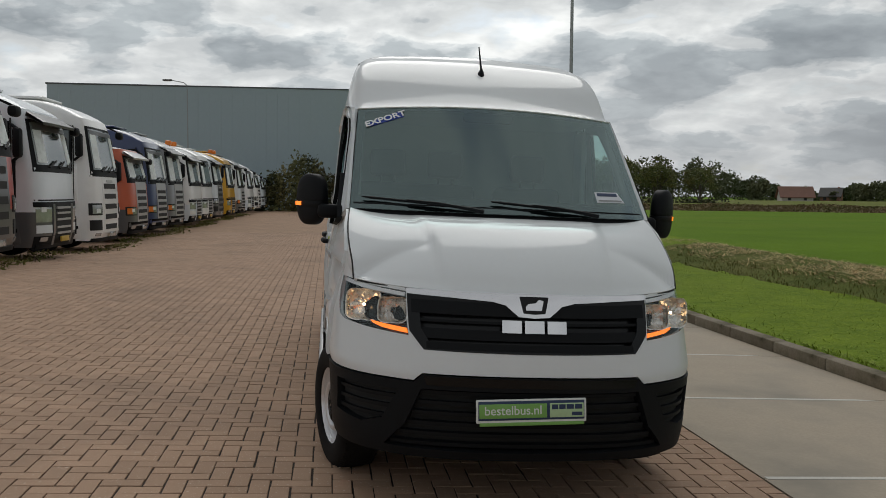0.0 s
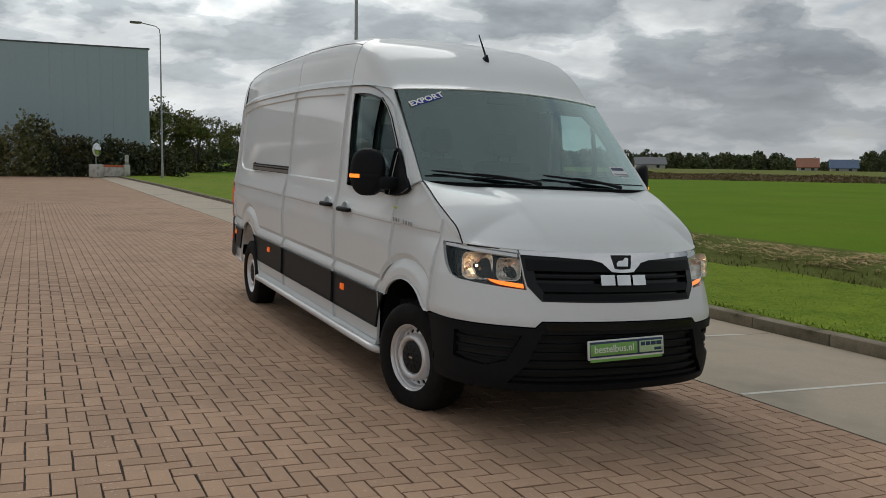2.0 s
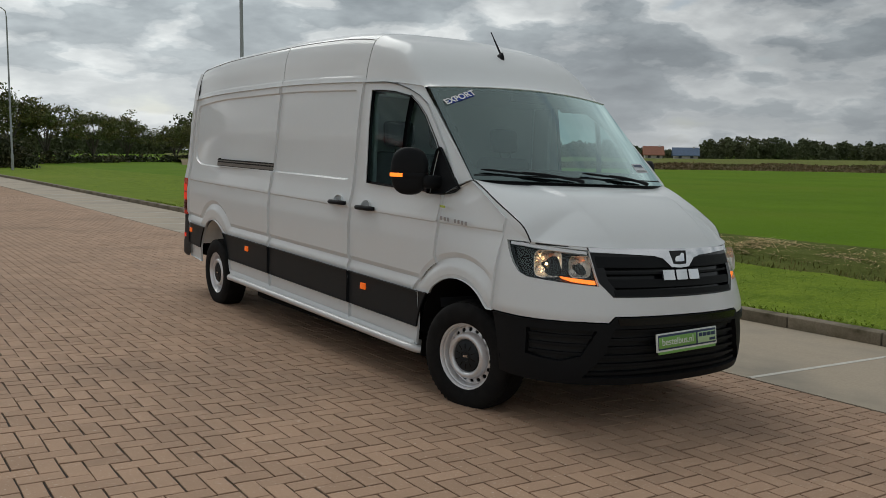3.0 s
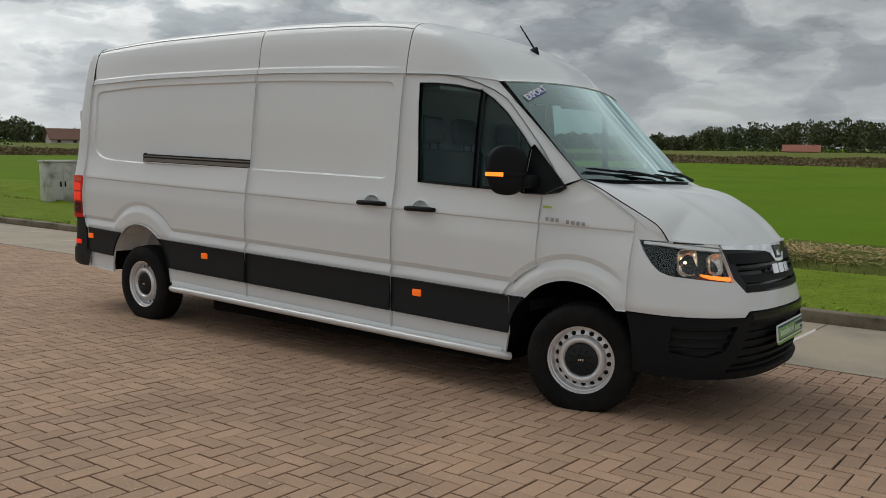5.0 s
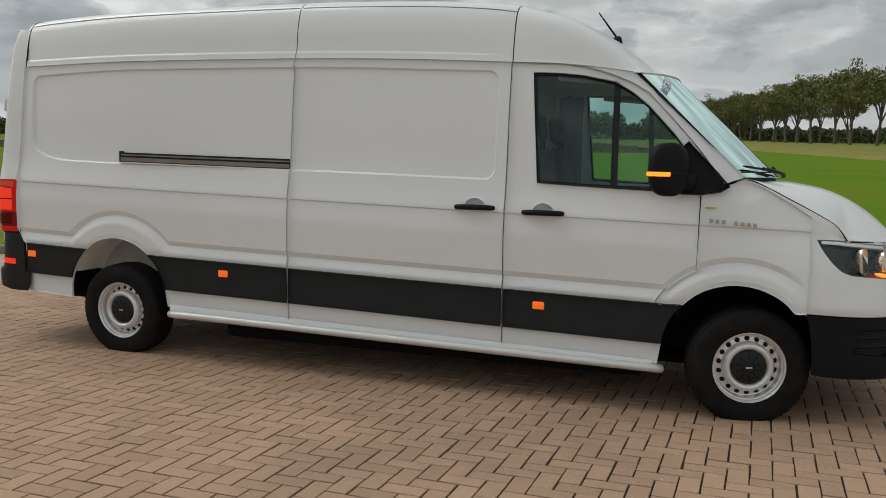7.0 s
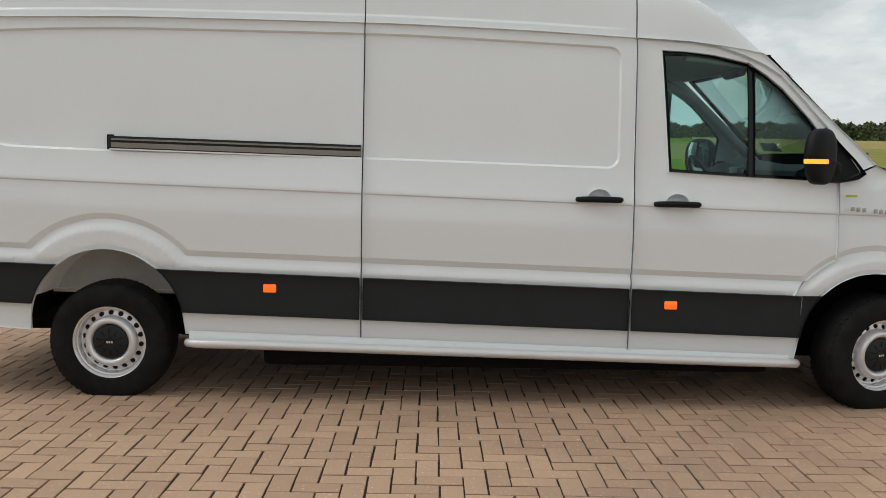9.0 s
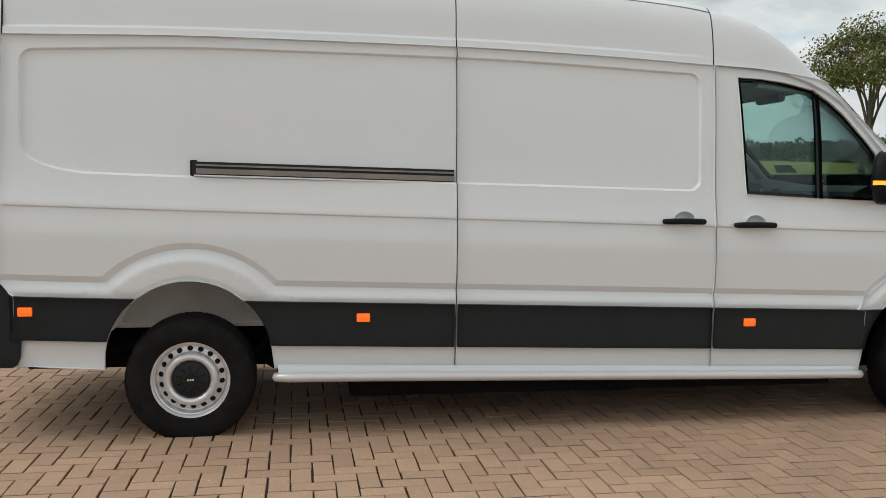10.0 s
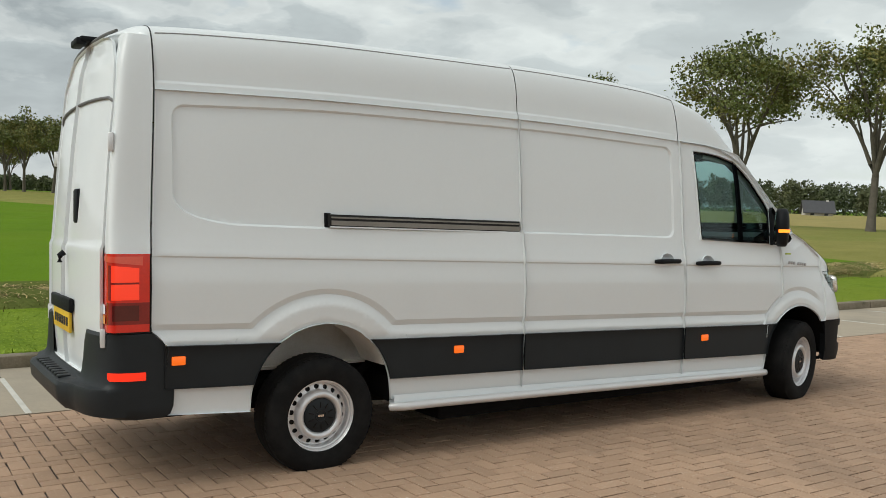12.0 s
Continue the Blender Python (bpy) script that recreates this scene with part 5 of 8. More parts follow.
# Wheels.
def build_wheel(x, y, steer, sign):
    wheel = empty("wheel")
    wheel.parent = van
    wheel["label"] = "silver steel wheel with black cap and dark tyre"
    R, W = 0.352, 0.225
    bm = bmesh.new()
    lathe(bm, [(0.205, 0.085), (0.215, 0.108), (0.24, 0.116), (0.275, 0.118), (0.305, 0.114), (0.328, 0.104), (0.341, 0.088), (0.347, 0.06), (0.350, 0.03), (R - 0.001, 0), (0.350, -0.03), (0.347, -0.06), (0.341, -0.088), (0.30, -0.112), (0.22, -0.11), (0.205, -0.085)], (0, 0, 0), "x", 72)
    tyre = part("tyre", bm, TYRE, wheel, "dark rubber tyre")
    bm = bmesh.new()
    for o in (-0.075, -0.038, 0.0, 0.038, 0.075):
        shift = random.uniform(0, 0.1)
        for k in range(60):
            a = 2 * math.pi * (k + shift + (0.5 if abs(o) > 0.05 else 0)) / 60
            m4 = Matrix.Rotation(a, 4, "X") @ Matrix.Translation((o, 0, 0.3485 if abs(o) < 0.06 else 0.3445)) @ Matrix.Rotation(0.5 if o > 0 else -0.5, 4, "Z")
            box(bm, -0.015, 0.015, -0.0150, 0.0150, -0.004, 0.0006, 0, m4)
    part("tread", bm, TYRE, tyre)
    # Steel disc with a ring of round holes.
    bm = bmesh.new()
    lathe(bm, [(0.186, -0.08), (0.184, 0.036), (0.188, 0.050), (0.191, 0.070), (0.1935, 0.073), (0.198, 0.074), (0.2005, 0.088), (0.203, 0.091), (0.207, 0.091), (0.210, 0.098), (0.214, 0.101), (0.2185, 0.098), (0.219, 0.092), (0.216, 0.08)], (0, 0, 0), "x", 72)
    rim = part("rim", bm, STEEL, wheel, "silver steel rim")
    outline = [(0.188 * math.cos(2 * math.pi * k / 72), 0.188 * math.sin(2 * math.pi * k / 72)) for k in range(72)]
    holes = []
    for h in range(18):
        a = 2 * math.pi * (h + 0.5) / 18
        holes.append([((0.1650 + 0.0140 * math.cos(t)) * math.cos(a) - 0.0160 * math.sin(t) * math.sin(a), (0.1650 + 0.0140 * math.cos(t)) * math.sin(a) + 0.0160 * math.sin(t) * math.cos(a)) for t in [2 * math.pi * q / 14 for q in range(14)]])

    def dish(a, b):
        r = np.hypot(a, b)
        return np.stack([lerp(r, [0.0, 0.09, 0.140, 0.150, 0.166, 0.180, 0.188], [0.033, 0.033, 0.040, 0.041, 0.035, 0.032, 0.036]), a, b], -1)
    disc = panel("disc", outline, dish, STEEL, rim, holes=holes, step=(0.009, 0.009), rim=0.008)
    bm = bmesh.new()
    lathe(bm, [(0.19, 0.02), (0.02, 0.01)], (0, 0, 0), "x", 40)
    part("hollow", bm, SEAM, rim)
    bm = bmesh.new()
    bead = [(0.125 + 0.0245 * math.cos(t), 0.052 + 0.044 * math.sin(t) ** 0.8) for t in np.linspace(0.0, math.pi, 22)]
    lathe(bm, [(0.1495, 0.036)] + bead + [(0.1005, 0.036)], (0, 0, 0), "x", 96)
    part("disc_bead", bm, STEEL, rim)
    bm = bmesh.new()
    lathe(bm, [(0.103, 0.068), (0.101, 0.080), (0.088, 0.090), (0.036, 0.092), (0.033, 0.097), (0.030, 0.092), (0.024, 0.092), (0.001, 0.093)], (0, 0, 0), "x", 40)
    part("hub_cap", bm, STRIPBLACK, wheel, "black hub cap")
    bm = bmesh.new()
    box(bm, 0.0885, 0.0935, -0.002, 0.002, 0.048, 0.08)
    rib = part("cap_rib", bm, GLOSSBLACK, wheel)
    for k in range(1, 10):
        turned = new("cap_rib", rib.data)
        turned.parent = wheel
        turned.matrix_basis = Matrix.Rotation(2 * math.pi * k / 10, 4, "X")
    bm = bmesh.new()
    for k in (-1, 0, 1):
        box(bm, 0.093, 0.0955, k * 0.013 - 0.005, k * 0.013 + 0.005, -0.006, 0.006)
    part("hub_mark", bm, CHROME, wheel)
    wheel.matrix_world = pose(x, y, 0.349, 0, 0, steer + (180 if sign < 0 else 0)) @ pose(0, 0, 0, random.uniform(0, 60), 0, 0)
    return wheel


for x_sign in (-1, 1):
    build_wheel(x_sign * 0.828, 0.015, 14.0, x_sign)
    build_wheel(x_sign * 0.818, 4.49, 0.0, x_sign)


# Rear corners and doors.
def rear_face(x, z):
    """The y of the rear doors."""
    return 5.735 - 0.055 * (np.abs(x) / 0.8) ** 3 + lerp(z, [0.5, 0.9, 1.3, 1.9, 2.3, 2.55], [-0.03, 0.0, 0.0, -0.045, -0.09, -0.15])


def build_rear_corner(sign):
    """The rounded post between the side panel and the door, with the tail lamp let in below."""
    zs = np.r_[np.linspace(1.275, 2.0, 20), np.linspace(2.03, 2.45, 16)]

    def ring(z, n=16):
        y0 = 5.447 + lerp(z, [1.27, 2.14], [0.03, 0.0])
        if z <= 2.14:
            x0 = float(half_width(y0, z, False))
        else:
            sec = section(5.44, float(roof_top(5.44)), float(roof_seam(5.44)), float(half_width(5.44, roof_seam(5.44), False)))
            x0 = float(np.interp(z, [q[1] for q in sec[:34]], [q[0] for q in sec[:34]]))
        x1 = x0 - 0.125
        y1 = float(rear_face(x1, z))
        out = []
        for k in range(n + 1):
            a = k / n * math.pi / 2
            c, s = max(math.cos(a), 0.0) ** (2 / 7.0), math.sin(a) ** (2 / 7.0)
            out.append((sign * (x1 + (x0 - x1) * c), y0 + (y1 - y0) * s, z))
        return out
    return ring, zs


RAINGREY = material("rain_strip_rubber", (0.14, 0.14, 0.14), 0.7)
REDDEEP = material("deep_red_lens", (0.09, 0.006, 0.006), 0.12, vary=0.2, coat=0.8)
AMBERLENS = material("amber_tail_lens", (0.75, 0.30, 0.03), 0.15, vary=0.1, coat=0.6)
for sign in (-1, 1):
    ring, zs = build_rear_corner(sign)
    grid_object("rear_post", np.array([ring(z) for z in zs]), WHITE, van, flip=sign > 0)
    # Tail lamp in stacked sections.
    lamp = empty("tail_lamp")
    lamp.parent = van
    lamp["label"] = "tall red tail lamp with a white reversing section"
    outline = np.array(ring(1.275, 60))
    run = np.r_[0, np.cumsum(np.linalg.norm(np.diff(outline, axis=0), axis=1))]
    run /= run[-1]

    def lens(z0, z1, mt, f0, f1, lift=0.0):
        """A lens section; f runs from the side seam round to the door."""
        rows = []
        for z in np.linspace(z0, z1, 4):
            row = []
            for f in np.linspace(f0, f1, 14):
                q = [float(np.interp(f, run, outline[:, c])) for c in (0, 1)]
                fall = 0.030 * (0.75 - f) * smooth01((z - 1.17) / 0.05) * (z < 1.262)
                row.append((q[0] * (1.004 + lift), q[1] + 0.004 + lift * 4, z - float(fall)))
            rows.append(row)
        grid_object("lamp_section", np.array(rows), mt, lamp, flip=sign > 0)
    # The REDLIT panes get their brightness from a little emission.
    for z0, z1, mt, f0, f1, lift in (
            (0.865, 0.905, RED, 0.0, 1.0, 0.0), (0.905, 1.020, REDDARK, 0.0, 0.80, 0.0), (1.020, 1.275, RED, 0.0, 1.0, 0.0), (0.905, 1.020, RED, 0.80, 1.0, 0.0),
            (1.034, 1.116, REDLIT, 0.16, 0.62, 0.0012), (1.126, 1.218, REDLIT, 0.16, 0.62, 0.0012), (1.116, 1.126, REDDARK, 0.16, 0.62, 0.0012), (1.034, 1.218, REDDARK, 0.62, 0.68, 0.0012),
            (1.234, 1.262, PALERED, 0.10, 0.92, 0.0012), (0.925, 1.005, REDDEEP, 0.16, 0.60, 0.0012), (0.958, 1.008, PAPER, 0.82, 0.99, 0.0012), (0.905, 0.952, AMBERLENS, 0.82, 0.99, 0.0012)):
        lens(z0, z1, mt, f0, f1, lift)
    rows = [[(p[0] * 0.99, p[1] - 0.012, z) for p in ring(1.275)] for z in np.linspace(0.855, 1.277, 4)]
    grid_object("lamp_back", np.array(rows), SEAM, lamp, flip=sign > 0)
    # Rear door leaf.
    x_edge = 0.80

    def leaf(u, z):
        w = lerp(z, [0.55, 1.3, 2.1, 2.3, 2.42, 2.48], [0.80, 0.795, 0.765, 0.72, 0.62, 0.50])
        x = u * w
        y = rear_face(x, z)
        y = y + 0.010 * smooth01((1.32 - z) / 0.02)
        return np.stack([sign * x, y, z], -1)
    door = panel("rear_door", [(0.006, 0.60), (1.0, 0.60), (1.0, 1.9), (1.0, 2.2), (1.0, 2.36), (0.98, 2.45), (0.8, 2.475), (0.006, 2.49)], leaf, WHITE, van, step=(0.035, 0.02), flip=sign < 0)
    for z in (0.83, 1.86):
        bm = bmesh.new()
        box(bm, -0.02, 0.03, -0.02, 0.02, -0.035, 0.035, 0.006)
        box(bm, 0.02, 0.045, -0.014, 0.014, -0.05, 0.05, 0.006)
        hinge = part("hinge", bm, STEPBAR, door, "pale metal door hinge")
        hinge.matrix_world = pose(sign * 0.80, float(rear_face(0.8, z)) + 0.005, z, 0, 0, 30 if sign > 0 else 150)
    if sign < 0:
        bm = bmesh.new()
        box(bm, -0.05, 0.05, -0.01, 0.025, -0.10, 0.10, 0.014)
        grip = part("door_lock", bm, BLACK, door, "black lock plate")
        grip.matrix_world = pose(-0.22, 5.705, 1.53)
    # Grey water bars over the doors.
    for z, reach in ((2.475, 0.60), (2.10, 0.74)):
        bm = bmesh.new()
        tube(bm, [(sign * x, float(rear_face(x, z)) + 0.004, z + 0.03 * (1 - (x / 0.8) ** 2) - (0.02 if x > 0.7 else 0)) for x in np.linspace(0.03, reach, 12)], 0.009, 8)
        part("water_bar", bm, RAINGREY, door, "grey rain strip")
    if sign > 0:
        continue
    bm = bmesh.new()
    tube(bm, [(sign * 0.10, 5.765, 1.26), (sign * 0.10, 5.79, 1.24), (sign * 0.10, 5.79, 1.20)], 0.018, 8)
    part("door_handle", bm, BLACK, door, "black rear handle")
# Crown that closes the roof at the back.
sec = section(5.435, float(roof_top(5.435)), float(roof_seam(5.435)) + 0.003, float(half_width(5.435, roof_seam(5.435), False)))
edge = [(-x, z) for x, z in sec] + [(x, z) for x, z in reversed(sec[:-1])]
rows = []
for k in range(9):
    t = k / 8
    rows.append([(x * (1 - 0.13 * t * t), 5.446 + (min(5.66, float(rear_face(x, min(z, 2.5)))) - 5.446) * t, z - 0.055 * t * t * smooth01((z - 2.1) / 0.3) - 0.0 * t) for x, z in edge])
rows.append([(x * 0.97, y - 0.006, max(z - 0.12, 1.6)) for x, y, z in rows[-1]])
grid_object("roof_end", np.array(rows), WHITE, van, flip=True)
bm = bmesh.new()
tube(bm, [(x * 0.999, 5.442, z - 0.001) for x, z in edge], 0.0042, 6)
part("panel_gasket", bm, SEAM, van)
# Brake light and the black camera hood over the doors.
bm = bmesh.new()
box(bm, -0.10, 0.10, 5.57, 5.68, 2.505, 2.540, 0.015)
box(bm, -0.09, 0.09, 5.64, 5.70, 2.485, 2.53, 0.012)
part("camera_hood", bm, BLACK, van, "black hood over the rear doors")
bm = bmesh.new()
box(bm, -0.26, 0.26, 5.75, 5.765, 0.80, 0.92, 0.004)
part("rear_number_plate", bm, YELLOWPLATE, van, "yellow rear number plate")
bm = bmesh.new()
box(bm, -0.30, 0.30, 5.745, 5.775, 0.92, 1.0, 0.01)
part("plate_lamp_strip", bm, BLACK, van)
bm = bmesh.new()
for k in range(6):
    box(bm, -0.22 + k * 0.075, -0.17 + k * 0.075, 5.766, 5.768, 0.835, 0.885)
part("plate_bars", bm, SEAM, van, smooth=False)

# Rear bumper with its step.
def rear_plan(u, out):
    """Round the tail from one side to the other, u from -1 to 1."""
    t = np.abs(u) * math.pi / 2
    n = 5.0
    return np.sign(u) * 0.925 * np.sin(t) ** (2 / n), 5.40 + (out - 5.40) * np.maximum(np.cos(t), 0) ** (2 / n)


profile = [(5.735, 0.855, 0.9), (5.745, 0.84, 1.0), (5.75, 0.70, 1.0), (5.76, 0.60, 1.0), (5.79, 0.575, 1.0), (5.86, 0.565, 1.0), (5.875, 0.545, 1.0), (5.865, 0.46, 1.0), (5.83, 0.42, 1.0), (5.70, 0.40, 0.99)]
rows = []
for out, z, w in profile:
    row = []
    for s in np.linspace(-1, 1, 81):
        u = np.sign(s) * (1 - (1 - abs(s)) ** 2)
        x, y = rear_plan(u, out)
        middle = smooth01((0.60 - abs(x)) / 0.10)
        top = z
        if 0.56 < z:
            top = z - (z - 0.575) * middle * 0.92 if z > 0.58 else z
        side = 1 - smooth01((0.86 - abs(x)) / 0.10)
        yy = y
        if out > 5.76:
            yy = y - (out - 5.765) * (1 - middle) * 0.45
        top = min(float(top) + 0.012 * side * (z > 0.8), 0.778 + 0.95 * max(0.0, float(y) - 5.385))
        row.append((float(x) * w, float(yy), top))
    rows.append(row)
rear_bumper = grid_object("rear_bumper", np.array(rows), STRIPBLACK, van, "black plastic rear bumper with a tread step", flip=False)
bm = bmesh.new()
for k in range(9):
    x = -0.36 + 0.09 * k
    box(bm, x - 0.03, x + 0.03, 5.775, 5.845, 0.566, 0.582, 0.006)
part("step_tread", bm, STRIPBLACK, rear_bumper)
for sign in (-1, 1):
    bm = bmesh.new()
    pts = [(rear_plan(sign * u, 5.75)) for u in np.linspace(0.975, 0.62, 16)]
    lo = [bm.verts.new((float(x) * 1.004, float(y) + 0.004, 0.608)) for x, y in pts]
    hi = [bm.verts.new((float(x) * 1.004, float(y) + 0.004, 0.652)) for x, y in pts]
    for k in range(len(pts) - 1):
        bm.faces.new((lo[k], lo[k + 1], hi[k + 1], hi[k]))
    bmesh.ops.solidify(bm, geom=bm.faces, thickness=0.006)
    bmesh.ops.recalc_face_normals(bm, faces=bm.faces)
    # The strip is no lamp; its slight glow is added.
    part("reflector_strip", bm, REDLIT, rear_bumper, "red reflector strip with a faint added glow")

# Wheel housings, floor and running gear.
for sign in (-1, 1):
    for cy, cz, r, mt, w in ((FRONT_ARCH[0], FRONT_ARCH[1], 0.435, UNDER, 0.50), (REAR_ARCH[0], REAR_ARCH[1], 0.445, PRIMER, 0.62)):
        rows = []
        foot = 0.32 if mt is UNDER else 0.585
        for x in (0.938, 0.92, 0.80, w):
            a0 = math.asin(max(foot - cz, 0.01) / r)
            rows.append([(sign * x, cy + r * math.cos(a), cz + r * math.sin(a)) for a in np.linspace(a0, math.pi - a0, 40)])
        if mt is PRIMER:
            rows.append([(sign * w, y, 0.585) for _, y, _ in rows[-1]])
            rows.append([(sign * (w + 0.05), y, 0.585) for _, y, _ in rows[-2]])
        grid_object("wheel_housing", np.array(rows), mt, van, flip=sign > 0)
        bm = bmesh.new()
        box(bm, min(sign * w, sign * (w - 0.02)), max(sign * w, sign * (w - 0.02)), cy - r, cy + r, 0.32 if mt is UNDER else 0.56, cz + r)
        part("housing_wall", bm, mt, van)
bm = bmesh.new()
box(bm, -0.90, 0.90, 0.52, 4.02, 0.36, 0.50)
# Low slab added to keep light off the ground beneath the van.
box(bm, -0.84, 0.84, 0.62, 3.62, 0.175, 0.36, 0.03)
box(bm, -0.46, 0.46, -0.75, 5.45, 0.30, 0.52)
box(bm, -0.86, 0.86, 4.96, 5.62, 0.44, 0.56)
box(bm, -0.50, 0.50, -0.78, -0.45, 0.297, 0.50)
# Undertray sheets, which also block light from behind under the bumper.
box(bm, -0.48, 0.48, -0.76, -0.36, 0.270, 0.295)
box(bm, -0.72, 0.72, -0.58, -0.36, 0.268, 0.293)
box(bm, -0.50, 0.50, -0.36, 0.60, 0.215, 0.245)
part("floor_pan", bm, UNDER, van, smooth=False)
bm = bmesh.new()
tube(bm, [(-0.80, 4.49, 0.345), (0.80, 4.49, 0.345)], 0.045, 12)
tube(bm, [(-0.80, 0.0, 0.335), (0.80, 0.0, 0.335)], 0.04, 12)
part("axle", bm, UNDER, van)
for sign in (-1, 1):
    bm = bmesh.new()
    tube(bm, [(sign * 0.52, y, 0.34 + 0.10 * abs((y - 4.49) / 0.8) ** 1.5) for y in np.linspace(3.75, 5.25, 14)], 0.022, 8)
    tube(bm, [(sign * 0.60, 4.20, 0.34), (sign * 0.60, 4.02, 0.55)], 0.028, 10)
    part("leaf_spring", bm, UNDER, van)
bm = bmesh.new()
tube(bm, [(-0.62, 3.2, 0.30), (-0.62, 4.05, 0.34), (-0.60, 4.3, 0.50), (-0.6, 4.7, 0.5), (-0.62, 5.0, 0.42), (-0.75, 5.2, 0.40)], 0.032, 10)
part("exhaust_pipe", bm, UNDER, van)

# Cab interior.
LININGDARK = material("grey_bulkhead", (0.30, 0.31, 0.31), 0.8, vary=0.06, scale=5)
cab = empty("cab_interior")
cab.parent = van
bm = bmesh.new()
box(bm, -0.86, 0.86, 1.60, 1.64, 0.45, 2.06)
part("bulkhead", bm, LININGDARK, cab, "dark partition behind the seats")
bm = bmesh.new()
box(bm, -0.86, 0.86, 0.54, 1.62, 0.50, 0.56)
part("cab_floor", bm, CABIN, cab)
# Headliner under the cab roof.
rows = []
for f in np.linspace(0, 1, 10):
    rows.append([(x, (1 - f) * (float(shield_y(x, 2.03)) + 0.05) + f * 1.6, 2.03 + 0.03 * (1 - (x / 0.8) ** 2) * (1 - f)) for x in np.linspace(-0.78, 0.78, 15)])
grid_object("headliner", np.array(rows), LINING, cab, "grey cab headliner")
for sign in (-1, 1):
    bm = bmesh.new()
    box(bm, min(sign * 0.845, sign * 0.885), max(sign * 0.845, sign * 0.885), 0.56, 1.46, 0.5, 1.33, 0.015)
    box(bm, min(sign * 0.845, sign * 0.885), max(sign * 0.845, sign * 0.885), 0.20, 0.56, 0.90, 1.33, 0.015)
    part("door_lining", bm, CABIN, cab)
    bm = bmesh.new()
    tube(bm, [(sign * (float(half_width(y, z, False)) - 0.045), y, z) for y, z in ((0.16, 1.43), (0.40, 1.66), (0.62, 1.86), (0.85, 2.0), (1.2, 2.03))], 0.035, 10)
    part("pillar_lining", bm, LINING, cab)
    bm = bmesh.new()
    box(bm, min(sign * 0.83, sign * 0.87), max(sign * 0.83, sign * 0.87), 1.36, 1.56, 1.30, 2.03, 0.012)
    part("pillar_lining", bm, LINING, cab)
dash_pts = []
for x in np.linspace(-0.84, 0.84, 25):
    bulge = 0.05 * math.exp(-((x - 0.42) / 0.22) ** 2)
    dash_pts.append([(x, 0.06 + 0.1 * (x / 0.84) ** 2, 1.40), (x, 0.22, 1.42 + bulge * 0.4), (x, 0.42, 1.42 + bulge), (x, 0.52, 1.38 + bulge), (x, 0.57, 1.22), (x, 0.55, 1.05), (x, 0.48, 0.85), (x, 0.42, 0.56)])
grid_object("dashboard", np.array(dash_pts), CABIN, cab, "dark grey dashboard")
bm = bmesh.new()
box(bm, -0.02, 0.22, 0.52, 0.57, 1.20, 1.40, 0.02)
part("radio_screen", bm, GLOSSBLACK, cab)


def torus(bm, r0, r1, m4, n=36, k=8):
    rings = []
    for i in range(n):
        a = 2 * math.pi * i / n
        rings.append([bm.verts.new(m4 @ Vector(((r0 + r1 * math.cos(2 * math.pi * j / k)) * math.cos(a), (r0 + r1 * math.cos(2 * math.pi * j / k)) * math.sin(a), r1 * math.sin(2 * math.pi * j / k)))) for j in range(k)])
    for i in range(n):
        for j in range(k):
            bm.faces.new((rings[i][j], rings[(i + 1) % n][j], rings[(i + 1) % n][(j + 1) % k], rings[i][(j + 1) % k]))


bm = bmesh.new()
wheel_at = pose(0.42, 0.68, 1.30, 62, 0, 0)
torus(bm, 0.185, 0.016, wheel_at)
for a in (0, 180, 270):
    tube(bm, [tuple(wheel_at @ Vector((0, 0, -0.02))), tuple(wheel_at @ Vector((0.18 * math.cos(radians(a)), 0.18 * math.sin(radians(a)), 0)))], 0.016, 8)
tube(bm, [tuple(wheel_at @ Vector((0, 0, 0.01))), tuple(wheel_at @ Vector((0, 0, -0.2)))], 0.05, 12)
part("steering_wheel", bm, CABIN, cab, "black steering wheel")


def build_seat(x, width):
    bm = bmesh.new()
    box(bm, x - width / 2, x + width / 2, 0.88, 1.36, 0.86, 1.00, 0.05, None, 3)
    part("seat_cushion", bm, FABRIC, cab)
    bm = bmesh.new()
    box(bm, x - width / 2, x + width / 2, -0.07, 0.07, 0, 0.66, 0.05, pose(0, 1.38, 0.95, -10, 0, 0), 3)
    part("seat_back", bm, FABRIC, cab)
    bm = bmesh.new()
    box(bm, x - width / 2 + 0.02, x + width / 2 - 0.02, 0.92, 1.34, 0.56, 0.87, 0.02)
    part("seat_base", bm, CABIN, cab)
    for hx in ((x,) if width < 0.6 else (x - 0.21, x + 0.21)):
        bm = bmesh.new()
        box(bm, hx - 0.13, hx + 0.13, -0.045, 0.045, 0.70, 0.90, 0.04, pose(0, 1.38, 0.95, -8, 0, 0), 3)
        tube(bm, [(hx - 0.05, 1.45, 1.55), (hx - 0.05, 1.47, 1.70)], 0.007, 6)
        tube(bm, [(hx + 0.05, 1.45, 1.55), (hx + 0.05, 1.47, 1.70)], 0.007, 6)
        part("headrest", bm, FABRIC, cab)


build_seat(0.46, 0.50)
build_seat(-0.36, 0.86)
# Rear-view block at the top of the screen.
bm = bmesh.new()
box(bm, -0.16, 0.16, 0.60, 0.66, 1.99, 2.05, 0.02)
part("roof_console", bm, CABIN, cab)

MARKGREY = material("mark_grey", (0.42, 0.42, 0.43), 0.3, metal=0.6)
